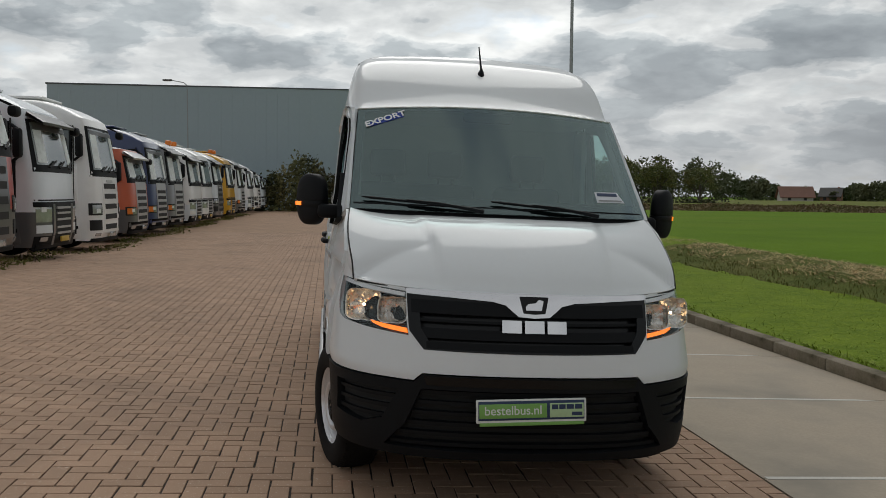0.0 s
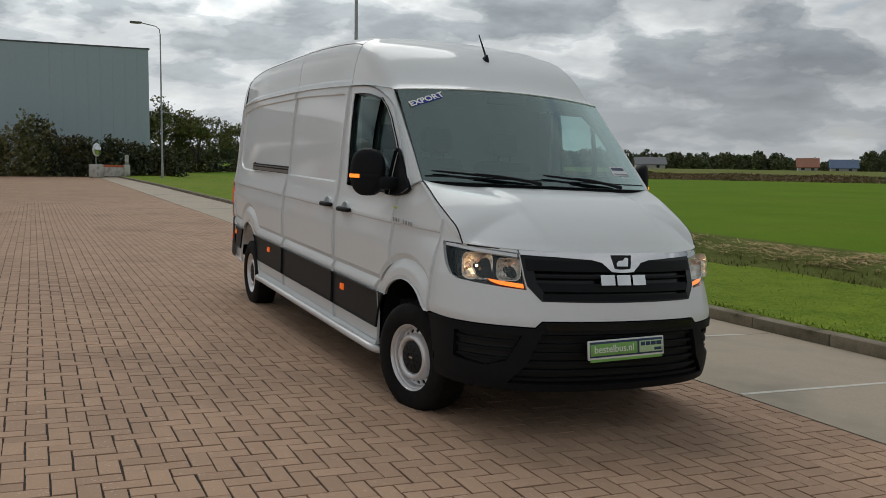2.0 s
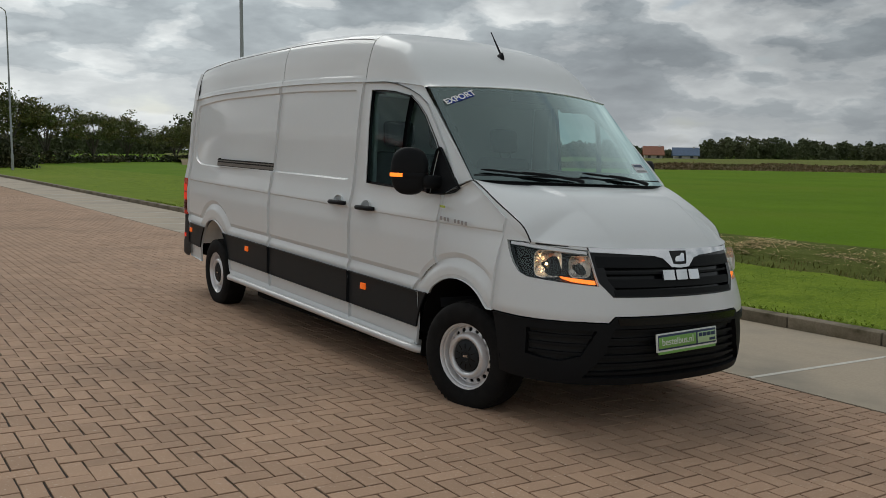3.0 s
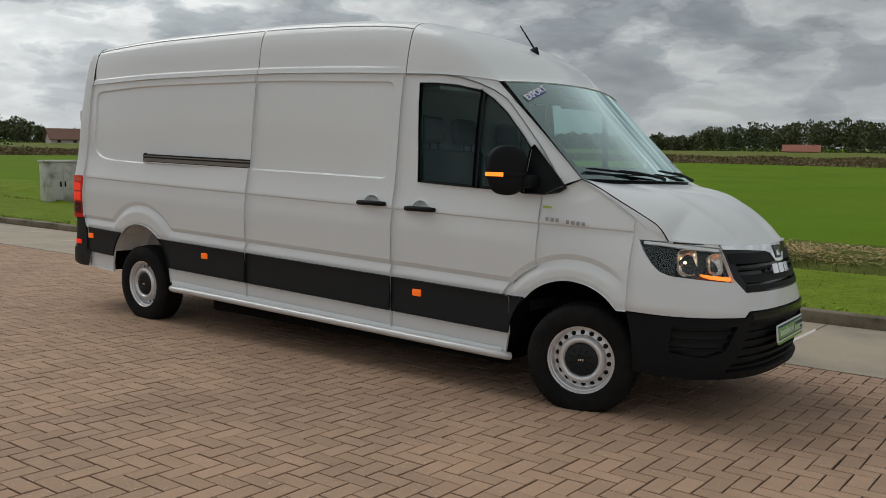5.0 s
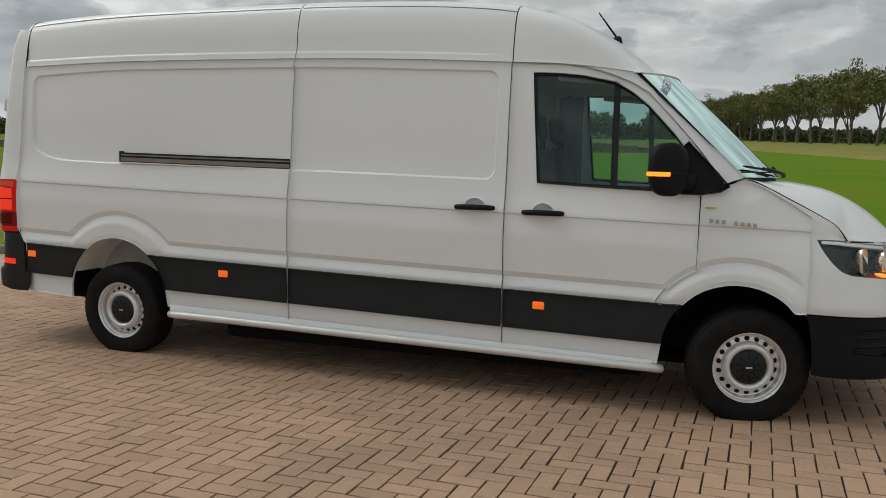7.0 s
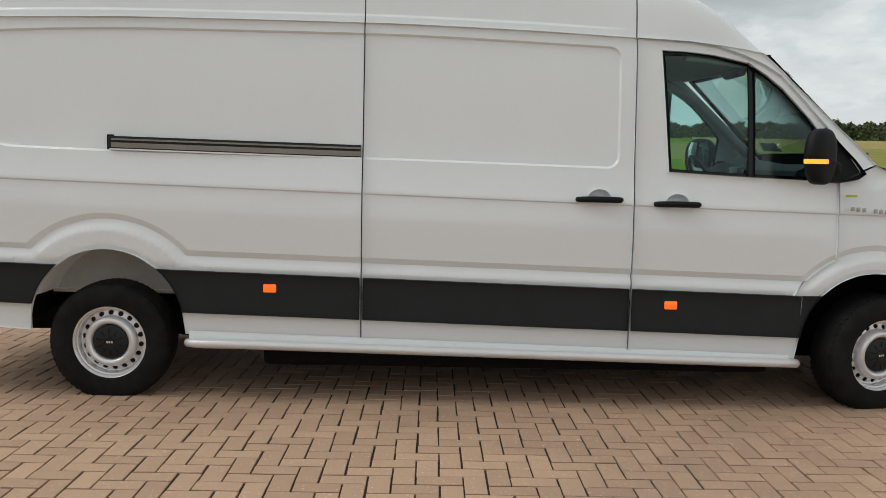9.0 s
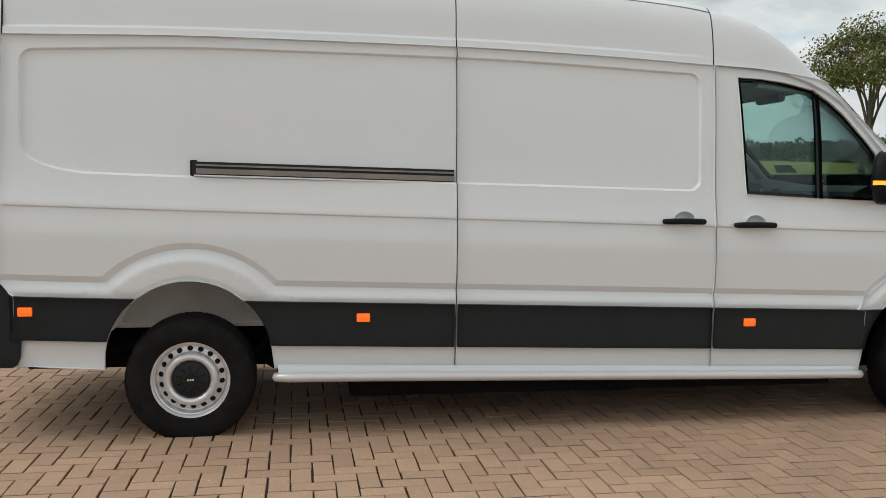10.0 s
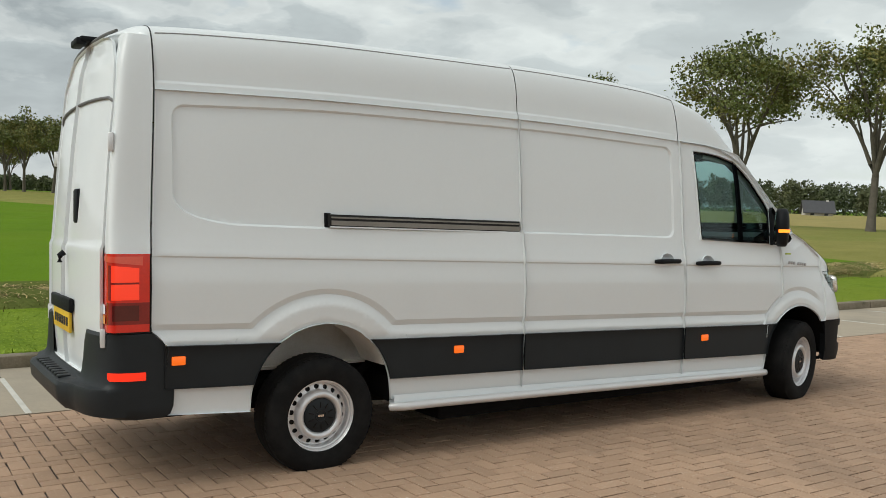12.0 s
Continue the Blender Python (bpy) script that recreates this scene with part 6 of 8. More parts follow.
# Model marks on the wing, as plain bars.
for sign in (-1,):
    for k in range(8):
        if k == 3:
            continue
        y0 = 0.255 - k * 0.0345
        yc, z = y0 - 0.012, 1.207 - k * 0.0028
        bm = bmesh.new()
        box(bm, -0.003, 0.003, -0.011, 0.011, -0.0125, 0.0125, 0.002)
        bar = part("model_mark", bm, MARKGREY, van, "small silver mark")
        bar.matrix_world = pose(sign * (float(half_width(yc, z)) + 0.002), yc, z, 0, 0, -4)
    bm = bmesh.new()
    box(bm, -0.003, 0.003, -0.032, 0.032, -0.007, 0.007, 0.001)
    bar = part("green_badge", bm, material("lime_badge", (0.45, 0.55, 0.08), 0.4), van, "small lime green badge")
    bar.matrix_world = pose(sign * (float(half_width(0.25, 1.28)) + 0.002), 0.25, 1.28, 0, 0, -5)


# ---- trees, hedge, far woods ----
BARK = material("grey_bark", (0.11, 0.095, 0.075), 0.9, vary=0.3, scale=3, fine=30, bump=0.6)
LEAF = material("oak_leaf", (0.118, 0.142, 0.040), 0.6, vary=0.3, scale=0.4, fine=3, per_object=0.35, spec=0.3, tint=(0.19, 0.155, 0.045))
LEAFDARK = material("dark_leaf", (0.105, 0.122, 0.066), 0.8, vary=0.3, scale=0.06, fine=2, per_object=0.25, spec=0.1, tint=(0.115, 0.115, 0.060))
BUSHLEAF = material("bush_leaf", (0.15, 0.155, 0.065), 0.65, vary=0.4, scale=0.5, fine=4, per_object=0.4, spec=0.25, tint=(0.23, 0.19, 0.085))
HEDGELEAF = material("hedge_leaf", (0.05, 0.062, 0.028), 0.6, vary=0.4, scale=0.5, fine=4, per_object=0.4, spec=0.3, tint=(0.09, 0.07, 0.025))


def leaf_cards(rng, centres, spread, size, stretch=1.0):
    """Small bent leaf clumps round each centre: two triangles that share a fold."""
    n = len(centres)
    at = centres + np.clip(rng.normal(0, 1, (n, 3)), -1.5, 1.5) * spread
    a = rng.normal(0, 1, (n, 3))
    a /= np.linalg.norm(a, axis=1)[:, None]
    b = np.cross(a, rng.normal(0, 1, (n, 3)))
    b /= np.linalg.norm(b, axis=1)[:, None] + 1e-9
    s = size * rng.uniform(0.6, 1.35, (n, 1))
    fold = np.cross(a, b) * s * 0.25
    verts = np.stack([at - a * s * stretch, at + b * s * 0.7 + fold, at + a * s * stretch, at - b * s * 0.7 + fold], 1).reshape(-1, 3)
    idx = np.arange(n)[:, None] * 4
    faces = np.concatenate([idx + [0, 1, 2], idx + [0, 2, 3]], 0)
    return verts, faces


def raw_mesh(name, verts, faces, mat, parent=None, smooth=False):
    me = bpy.data.meshes.new(name)
    me.from_pydata(verts.tolist(), [], faces.tolist())
    me.materials.append(mat)
    ob = new(name, me)
    if parent is not None:
        ob.parent = parent
    return ob


def build_tree(seed, height, wide, fork, clumps, leaves, size, leaf):
    """A bare trunk that forks into steep limbs, which carry separate leafy clumps with gaps between them."""
    rng = np.random.RandomState(seed)
    tree = empty("avenue_tree")
    bm = bmesh.new()
    bones = []

    def limb(a, b, sag, r0, r1, sides, steps=7):
        """A bowed branch from a to b, which leaves a steeply and bends outwards."""
        a, b = Vector(a), Vector(b)
        turn = a.lerp(b, 0.5) + Vector((-(b - a).x * sag, -(b - a).y * sag, (b - a).length * sag * 0.5)) + Vector(rng.normal(0, (b - a).length * 0.05, 3))
        pts = []
        for k in range(steps + 1):
            t = k / steps
            pts.append(a * (1 - t) ** 2 + turn * (2 * t * (1 - t)) + b * t * t)
        radii = [r0 + (r1 - r0) * k / steps for k in range(steps + 1)]
        tube(bm, [tuple(q) for q in pts], radii, sides, cap=False)
        bones.extend((q, r) for q, r in list(zip(pts, radii))[2:])
        return pts

    lean = rng.normal(0, 0.02, 2) * height
    top = Vector((lean[0], lean[1], height * fork))
    r = height * 0.019
    tube(bm, [(0, 0, -0.4), (0, 0, 0.15), tuple(top * 0.35), tuple(top * 0.7), tuple(top)], [r * 1.7, r * 1.25, r, r * 0.92, r * 0.86], 12, cap=False)
    count = 5
    for k in range(count):
        a = 2 * math.pi * (k + rng.uniform(-0.25, 0.25)) / count
        reach = height * wide * rng.uniform(0.45, 0.8)
        end = Vector((top.x + reach * math.cos(a), top.y + reach * math.sin(a), height * rng.uniform(0.68, 0.86)))
        main = limb(top * rng.uniform(0.86, 1.0), end, 0.18, r * 0.62, r * 0.16, 8)
        for j in range(3):
            start = main[2 + j]
            b = a + rng.uniform(-1.0, 1.0)
            out = height * wide * rng.uniform(0.35, 0.95)
            limb(start, (top.x + out * math.cos(b), top.y + out * math.sin(b), height * rng.uniform(0.52, 0.93)), 0.12, r * 0.34, r * 0.09, 6)
    limb(top, (top.x, top.y, height * 0.93), 0.03, r * 0.6, r * 0.12, 8)
    # Clumps fill a domed crown unevenly, densest along its outside.
    lobes = rng.uniform(0, 2 * math.pi, 3)
    centres = []
    while len(centres) < clumps:
        d = rng.normal(0, 1, 3)
        d /= np.linalg.norm(d)
        if d[2] < -0.55:
            continue
        a = math.atan2(d[1], d[0])
        swell = 1 + 0.16 * math.sin(2 * a + lobes[0]) + 0.12 * math.sin(3 * a + lobes[1]) + 0.08 * math.sin(5 * d[2] + lobes[2])
        q = rng.uniform(0.30, 1.0) ** 0.45 * swell
        p = Vector((top.x + d[0] * q * height * wide, top.y + d[1] * q * height * wide, height * 0.66 + d[2] * q * height * (0.32 if d[2] > 0 else 0.26)))
        if p.z < height * (0.49 + 0.09 * math.sin(a * 2 + lobes[1])):
            continue
        centres.append(p)
        near, radius = min(bones[:400], key=lambda e: (e[0] - p).length + (2.0 if e[0].z > p.z else 0.0))
        limb(near, p, 0.08, min(radius * 0.5, 0.035), 0.010, 4, 4)
    part("trunk", bm, BARK, tree)
    at = []
    for p in centres:
        wide_c = height * rng.uniform(0.028, 0.060)
        n = int(leaves / clumps * (wide_c / (height * 0.045)) ** 1.6)
        g = np.clip(rng.normal(0, 1, (n, 3)), -1.9, 1.9) * (wide_c, wide_c, wide_c * 0.62)
        at.append(np.array(p) + g)
    v, f = leaf_cards(rng, np.concatenate(at), 0.05, size)
    raw_mesh("crown", v, f, leaf, tree)
    return tree


kinds = [build_tree(11, 12.6, 0.33, 0.28, 96, 11500, 0.115, LEAF), build_tree(23, 12.2, 0.34, 0.26, 92, 10500, 0.118, LEAF), build_tree(37, 12.9, 0.31, 0.29, 90, 10500, 0.115, LEAF)]
far_kinds = [build_tree(51, 12.4, 0.37, 0.29, 80, 5200, 0.19, LEAF), build_tree(67, 12.2, 0.39, 0.27, 76, 5000, 0.19, LEAF), build_tree(83, 12.8, 0.36, 0.30, 74, 4800, 0.19, LEAF)]
spots = [-40.8, -30.6, -20.4, -9.4, -1.4, 10.2, 18.0] + [66.0, 75.0, 84.5] + [93.5 + 9.1 * k for k in range(28)]
for k, s in enumerate(spots):
    rng = np.random.RandomState(100 + k)
    stray = 0.0 if s < 20 else 0.6
    x, y = 33.4 + 0.97 * s + rng.uniform(-stray, stray), -39.4 + 0.242 * s + rng.uniform(-stray, stray)
    grow = {-9.4: 0.93, -1.4: 0.98, 10.2: 0.81, 18.0: 0.88}.get(round(s, 1), rng.uniform(0.84, 0.93))
    place = pose(x, y, 0.55, 0, 0, rng.uniform(0, 360)) @ Matrix.Diagonal((grow, grow, grow, 1))
    kind = kinds[k % 3] if s < 60 else far_kinds[k % 3]
    tree = kind if k < 3 or 7 <= k < 10 else copy_thing(kind, pose(0, 0, 0))
    tree.matrix_basis = place
    tagged(tree, "tall leafy roadside tree with a bare forked trunk", "tree", "trees along the far road")
# A second row across the road.
for k, s in enumerate(np.arange(150, 350, 17)):
    rng = np.random.RandomState(300 + k)
    grow = rng.uniform(0.72, 0.84)
    tree = copy_thing(far_kinds[(k + 1) % 3], pose(0, 0, 0))
    tree.matrix_basis = pose(33.4 + 0.97 * s + 3, -39.4 + 0.242 * s - 12, 0.5, 0, 0, rng.uniform(0, 360)) @ Matrix.Diagonal((grow, grow, grow, 1))
    tagged(tree, "tall leafy roadside tree with a bare forked trunk", "tree", "trees along the far road")


def far_woods():
    """The wooded skyline all round."""
    rng = np.random.RandomState(5)
    top = np.array([(-180, 1.6), (-60, 1.6), (-20, 1.4), (4, 1.0), (8, 1.0), (12, 1.1), (15, 1.0), (17, 1.6), (19, 2.8), (21.4, 3.3), (23, 2.4), (25.5, 1.8), (26.5, 1.9), (28, 1.1), (28.6, 0.35), (31, 0.3), (32.5, 1.0), (36, 0.95), (41, 0.75), (44, 1.0), (46.3, 0.8), (46.8, 0.25), (50, 0.3), (51, 1.1), (54, 1.2), (58, 0.8), (62, 0.9), (65, 0.9), (67, 0.75), (67.7, 0.6), (69, 1.15), (72, 1.4), (75, 1.65), (78, 1.75), (80.5, 1.5), (81.5, 0.75), (83, 1.0), (84, 1.5), (86, 1.6), (90, 0.7), (95, 0.5), (105, 0.6), (120, 1.1), (136, 1.7), (142, 2.0), (148, 1.8), (155, 1.6), (180, 1.6)])
    centres, sizes = [], []
    def clump(x, y, z0, h, wide, n):
        t, a = rng.uniform(0, 1, n), rng.uniform(0, 2 * math.pi, n)
        r = wide * np.sqrt(rng.uniform(0, 1, n)) * np.sqrt(np.clip(1 - ((t - 0.45) / 0.58) ** 2, 0.03, 1))
        return np.c_[x + r * np.cos(a), y + r * np.sin(a), z0 + h * t]
    az = -40.0
    while az < 200:
        el = float(np.interp(az, top[:, 0], top[:, 1]))
        d = rng.uniform(250, 320)
        h = max(1.2, (1.6 + d * math.tan(radians(el))) * (rng.uniform(0.90, 1.04) if 69 < az < 82 or az > 125 else rng.uniform(0.62, 1.06)))
        x, y = d * math.sin(radians(az)), d * math.cos(radians(az))
        wide = h * rng.uniform(0.30, 0.52)
        # A crown over a stem, made of several uneven lumps.
        for _ in range(5):
            cx, cy = rng.normal(0, wide * 0.45, 2)
            hh = h * rng.uniform(0.45, 0.75)
            centres.append(clump(x + cx, y + cy, h * rng.uniform(0.18, 0.32), min(hh, h * 0.8), wide * 0.6, int(60 + 8 * h)))
        # Undergrowth.
        centres.append(clump(x, y, -0.5, max(1.0, h * 0.34), wide * 1.3, int(70 + 6 * h)))
        az += math.degrees(wide / d) * rng.uniform(0.55, 1.0)
    centres = np.concatenate(centres)
    v, f = leaf_cards(rng, centres, 0.24, 0.45)
    ob = raw_mesh("far_woods", v, f, LEAFDARK)
    tagged(ob, "dark broadleaf woods along the horizon", "woods", kind="stuff")


far_woods()


def build_hedge():
    """A row of overgrown bushes, each leafy to the ground."""
    rng = np.random.RandomState(8)
    edges = [-12, -9.6, -7.2, -5.3, -3.3, -2.2, -0.4, 0.7, 2.8, 4.9, 6.6, 8.2]
    for x0, x1 in zip(edges, edges[1:]):
        rows = []
        for x in np.arange(x0 - 0.3, x1 + 0.3, 0.28):
            h = float(np.interp(x, [-12, -8, -6, -5, -4.2, -3.4, -2.6, -1.6, -1.0, 0.4, 3, 5, 6.5, 8], [2.6, 2.6, 2.8, 3.8, 4.6, 5.2, 4.6, 3.5, 2.7, 2.8, 2.9, 2.6, 2.3, 1.6])) * rng.uniform(0.78, 1.12)
            n = int((46 if h > 3.2 else 62) * h)
            t = rng.uniform(0, 1, n)
            rows.append(np.c_[x + rng.normal(0, 0.32, n), 71.6 + rng.normal(0, 0.7, n) * (1 - 0.5 * t), h * t ** (0.9 if h < 3.5 else 1.15)])
        v, f = leaf_cards(rng, np.concatenate(rows), 0.16, 0.14)
        ob = raw_mesh("bush", v, f, BUSHLEAF if -7 < x0 < -3 else HEDGELEAF)
        tall = -7 < x0 < -3
        tagged(ob, "tall wispy brown-green bush before the hall" if tall else "overgrown dark green hedge bush before the hall", "bush", "bushes before the hall")


build_hedge()
# Trees behind the corner of the hall.
for k, (x, y, tall) in enumerate(((9.5, 92, 7.4), (13.5, 95, 6.8), (19.0, 100, 6.2), (24.5, 106, 6.0), (29.5, 104, 5.2), (38, 114, 7.4), (46, 118, 6.8), (53, 120, 6.4))):
    rng = np.random.RandomState(500 + k)
    tree = copy_thing(far_kinds[k % 3], pose(0, 0, 0))
    s = tall / 12.7
    tree.matrix_basis = pose(x, y, -1.0, 0, 0, rng.uniform(0, 360)) @ Matrix.Diagonal((s * 1.25, s * 1.25, s * 1.1, 1))
    tagged(tree, "dark leafy tree behind the corner of the hall", "tree", "trees beside the hall")
    bushes = np.random.RandomState(600 + k)
    n = 700
    t = bushes.uniform(0, 1, n)
    v, f = leaf_cards(bushes, np.c_[x + bushes.normal(0, 1.6, n), y - 1.5 + bushes.normal(0, 0.8, n), -0.9 + 1.9 * t ** 0.8 * bushes.uniform(0.7, 1.1)], 0.12, 0.22)
    ob = raw_mesh("shrub", v, f, HEDGELEAF)
    tagged(ob, "dark shrub under the trees beside the hall", "shrub", "shrubs beside the hall")

# ---- straw on the ditch bank and verge blades ----
STRAW = material("cut_reed_straw", (0.64, 0.50, 0.26), 0.85, vary=0.35, scale=2, fine=20, per_object=0.4, spec=0.2, tint=(0.36, 0.28, 0.13))
REED = material("bank_reed", (0.155, 0.165, 0.045), 0.8, vary=0.35, scale=1.2, fine=20, per_object=0.4, spec=0.2, tint=(0.20, 0.15, 0.06))
BLADE = material("grass_blade", (0.23, 0.31, 0.034), 0.7, vary=0.2, scale=1, fine=9, per_object=0.18, spec=0.2)


def strewn(name, rng, n, off0, off1, y0, y1, length, width, rise, lift, mat, label, category, heaps=0.0):
    """Loose stalks or blades over a stretch of the verge or bank."""
    off, y = rng.uniform(off0, off1, n), rng.uniform(y0, y1, n)
    x = kerb_x(y) + off
    if heaps:
        keep = rng.uniform(0, 1, n) < np.clip(0.55 + 0.35 * np.sin(0.9 * y) + 0.3 * np.sin(2.3 * y + off * 2), 0.12, 1)
        off, y, x, n = off[keep], y[keep], x[keep], int(keep.sum())
    heap = np.clip(np.sin(1.1 * y) + np.sin(2.7 * y + 1.3) + 0.8 * np.sin(5.3 * y + x), 0, 2) * heaps
    z = field_height(x, y) + lift + heap * rng.uniform(0, 1, n)
    a = rng.uniform(0, 2 * math.pi, n)
    l = length * rng.uniform(0.5, 1.4, n)
    up = rng.uniform(0.3, 1.0, n) * rise
    p = np.stack([x, y, z], -1)
    d = np.stack([np.cos(a) * l * (1 - np.minimum(up, 0.95)), np.sin(a) * l * (1 - np.minimum(up, 0.95)), l * up], -1)
    s = np.stack([-np.sin(a), np.cos(a), 0 * a], -1) * width
    mid = p + d * 0.55 + np.stack([0 * a, 0 * a, l * 0.08], -1)
    verts = np.stack([p - s, p + s, mid + s * 0.8, mid - s * 0.8, p + d], 1).reshape(-1, 3)
    idx = np.arange(n)[:, None] * 5
    faces = [tuple(r) for r in np.concatenate([idx + [0, 1, 2], idx + [0, 2, 3], idx + [3, 2, 4]], 0)]
    me = bpy.data.meshes.new(name)
    me.from_pydata(verts.tolist(), [], faces)
    me.materials.append(mat)
    return tagged(new(name, me), label, category, kind="stuff")


rng = np.random.RandomState(21)
strewn("cut_reed", rng, 22000, 7.3, 8.5, -34, 15, 0.30, 0.009, 0.10, -0.01, STRAW, "loose heap of dry cut reed along the ditch", "straw", 0.03)
strewn("strewn_reed", rng, 4500, 7.1, 8.8, 13, 27, 0.30, 0.009, 0.22, 0.0, STRAW, "thin strewn dry reed over the bank", "straw", 0.05)
strewn("bank_grass", rng, 42000, 3.2, 7.4, -34, 25, 0.13, 0.008, 0.8, -0.02, REED, "rough brown-green reed on the ditch bank", "reed")
strewn("verge_blades", rng, 36000, 0.18, 3.3, -15, 24, 0.026, 0.006, 0.40, 0.0, BLADE, "short green grass blades on the verge", "grass")

strewn("kerb_tufts", rng, 5000, 0.17, 0.27, -8, 24, 0.085, 0.006, 0.6, 0.0, BLADE, "longer grass tufts hanging over the kerb", "grass", 0.02)

# Raised road verge across the field, along the avenue.
def road_bank():
    rows = []
    for s in np.linspace(-260, 700, 60):
        row = []
        for o, z in ((-25, -0.6), (-19, 0.05), (-16, 0.2), (-10, 0.3), (-5, 0.5), (6, 0.55), (14, 0.3), (24, -0.2)):
            row.append((33.4 + 0.97 * s + 0.242 * o, -39.4 + 0.242 * s - 0.97 * o, z))
        rows.append(row)
    return np.array(rows)


ob = grid_object("road_verge", road_bank(), DRYGRASS)
tagged(ob, "dry yellow-green road verge beyond the field", "verge", kind="structure")
# Weedy brown bank that ends the field on the far side, and the pale meadow behind it.
BANKWEED = material("brown_bank", (0.19, 0.138, 0.066), 0.9, vary=0.4, scale=0.3, fine=4, per_object=0.35, tint=(0.10, 0.105, 0.03))
MEADOW = grass_material("pale_meadow", (0.10, 0.13, 0.025), (0.17, 0.19, 0.05), (0.20, 0.18, 0.07), 0.1)


STUBBLE = grass_material("dry_stubble", (0.22, 0.19, 0.07), (0.36, 0.30, 0.12), (0.26, 0.24, 0.09), 0.15)


def far_strip(name, profile, mat, label, category, az0=16, az1=88):
    rows = []
    for az in np.linspace(az0, az1, 90):
        fade = 1 - float(smooth01((az1 - az) / 9))
        ring = [(d * math.sin(radians(az)), d * math.cos(radians(az)), z - 0.75 * fade) for d, z in profile]
        rows.append(ring)
    return tagged(grid_object(name, np.array(rows), mat, flip=True), label, category, kind="structure")


far_strip("field_bank", ((86, -0.25), (88, 0.10), (91, 0.50), (93, 0.55)), BANKWEED, "brown weedy bank at the end of the field", "bank")
far_strip("far_meadow", ((93, 0.54), (150, 0.50), (260, 0.45)), MEADOW, "pale green meadow behind the bank", "meadow")
far_strip("stubble_field", ((76, -0.7), (84, 0.42), (120, 0.50), (250, 0.48)), STUBBLE, "pale yellow stubble field beyond the avenue", "field", 106, 165)


def bank_weeds():
    """Dry stalks and clumps along the bank."""
    rng = np.random.RandomState(64)
    n = 26000
    az, d = np.radians(rng.uniform(17, 87, n)), rng.uniform(86.5, 92.5, n)
    z = np.interp(d, [86, 88, 91, 93], [-0.25, 0.10, 0.50, 0.55]) - 0.75 * (1 - smooth01((88 - np.degrees(az)) / 9)) + rng.uniform(0, 0.16, n) * (1 + np.sin(az * 60) * 0.6)
    v, f = leaf_cards(rng, np.stack([d * np.sin(az), d * np.cos(az), z], -1), 0.05, 0.11, 1.3)
    tagged(raw_mesh("bank_weeds", v, f, BANKWEED), "dry brown weeds along the far bank", "weeds", kind="stuff")


bank_weeds()

# ---- houses in the distance ----
WALLPALE = material("pale_render", (0.55, 0.52, 0.48), 0.85, vary=0.08, scale=1)
WALLBRICK = material("red_brown_brick", (0.25, 0.13, 0.09), 0.85, vary=0.15, scale=2, fine=20)
PANE = material("window_pane_dark", (0.03, 0.035, 0.04), 0.1, vary=0.1)


def build_house(az, d, length, depth, wall_h, ridge_h, roof_colour, wall_mat, turn, label):
    x, y = d * math.sin(radians(az)), d * math.cos(radians(az))
    house = empty("house")
    bm = bmesh.new()
    box(bm, -length / 2, length / 2, -depth / 2, depth / 2, -0.6, wall_h)
    for s in (-1, 1):
        v = [bm.verts.new(p) for p in ((s * length / 2, -depth / 2, wall_h), (s * length / 2, depth / 2, wall_h), (s * length / 2, 0, ridge_h))]
        bm.faces.new(v)
    part("wall", bm, wall_mat, house, smooth=False)
    roof_mat = material("roof_tiles", roof_colour, 0.7, vary=0.2, scale=1.5, fine=12)
    for s in (-1, 1):
        bm = bmesh.new()
        e = 0.5
        v = [(-length / 2 - e, s * (depth / 2 + e), wall_h - 0.35), (length / 2 + e, s * (depth / 2 + e), wall_h - 0.35), (length / 2 + e, 0, ridge_h + 0.12), (-length / 2 - e, 0, ridge_h + 0.12)]
        lo = [bm.verts.new(p) for p in v]
        hi = [bm.verts.new((p[0], p[1], p[2] + 0.2)) for p in v]
        bm.faces.new(lo), bm.faces.new(hi)
        for k in range(4):
            bm.faces.new((lo[k], lo[(k + 1) % 4], hi[(k + 1) % 4], hi[k]))
        bmesh.ops.recalc_face_normals(bm, faces=bm.faces)
        part("roof", bm, roof_mat, house, smooth=False)
    bm = bmesh.new()
    box(bm, length * 0.3, length * 0.3 + 0.5, -0.25, 0.25, wall_h, ridge_h + 0.5)
    part("chimney", bm, wall_mat, house, smooth=False)
    for s in (-1, 1):
        for k in range(max(2, int(length / 3.5))):
            wx = -length / 2 + (k + 0.5) * length / max(2, int(length / 3.5))
            bm = bmesh.new()
            box(bm, wx - 0.4, wx + 0.4, s * depth / 2 - 0.04, s * depth / 2 + 0.04, wall_h * 0.3, wall_h * 0.8)
            part("window", bm, PANE, house, smooth=False)
    house.matrix_basis = pose(x, y, 0.2, 0, 0, turn - az)
    tagged(house, label, "house")


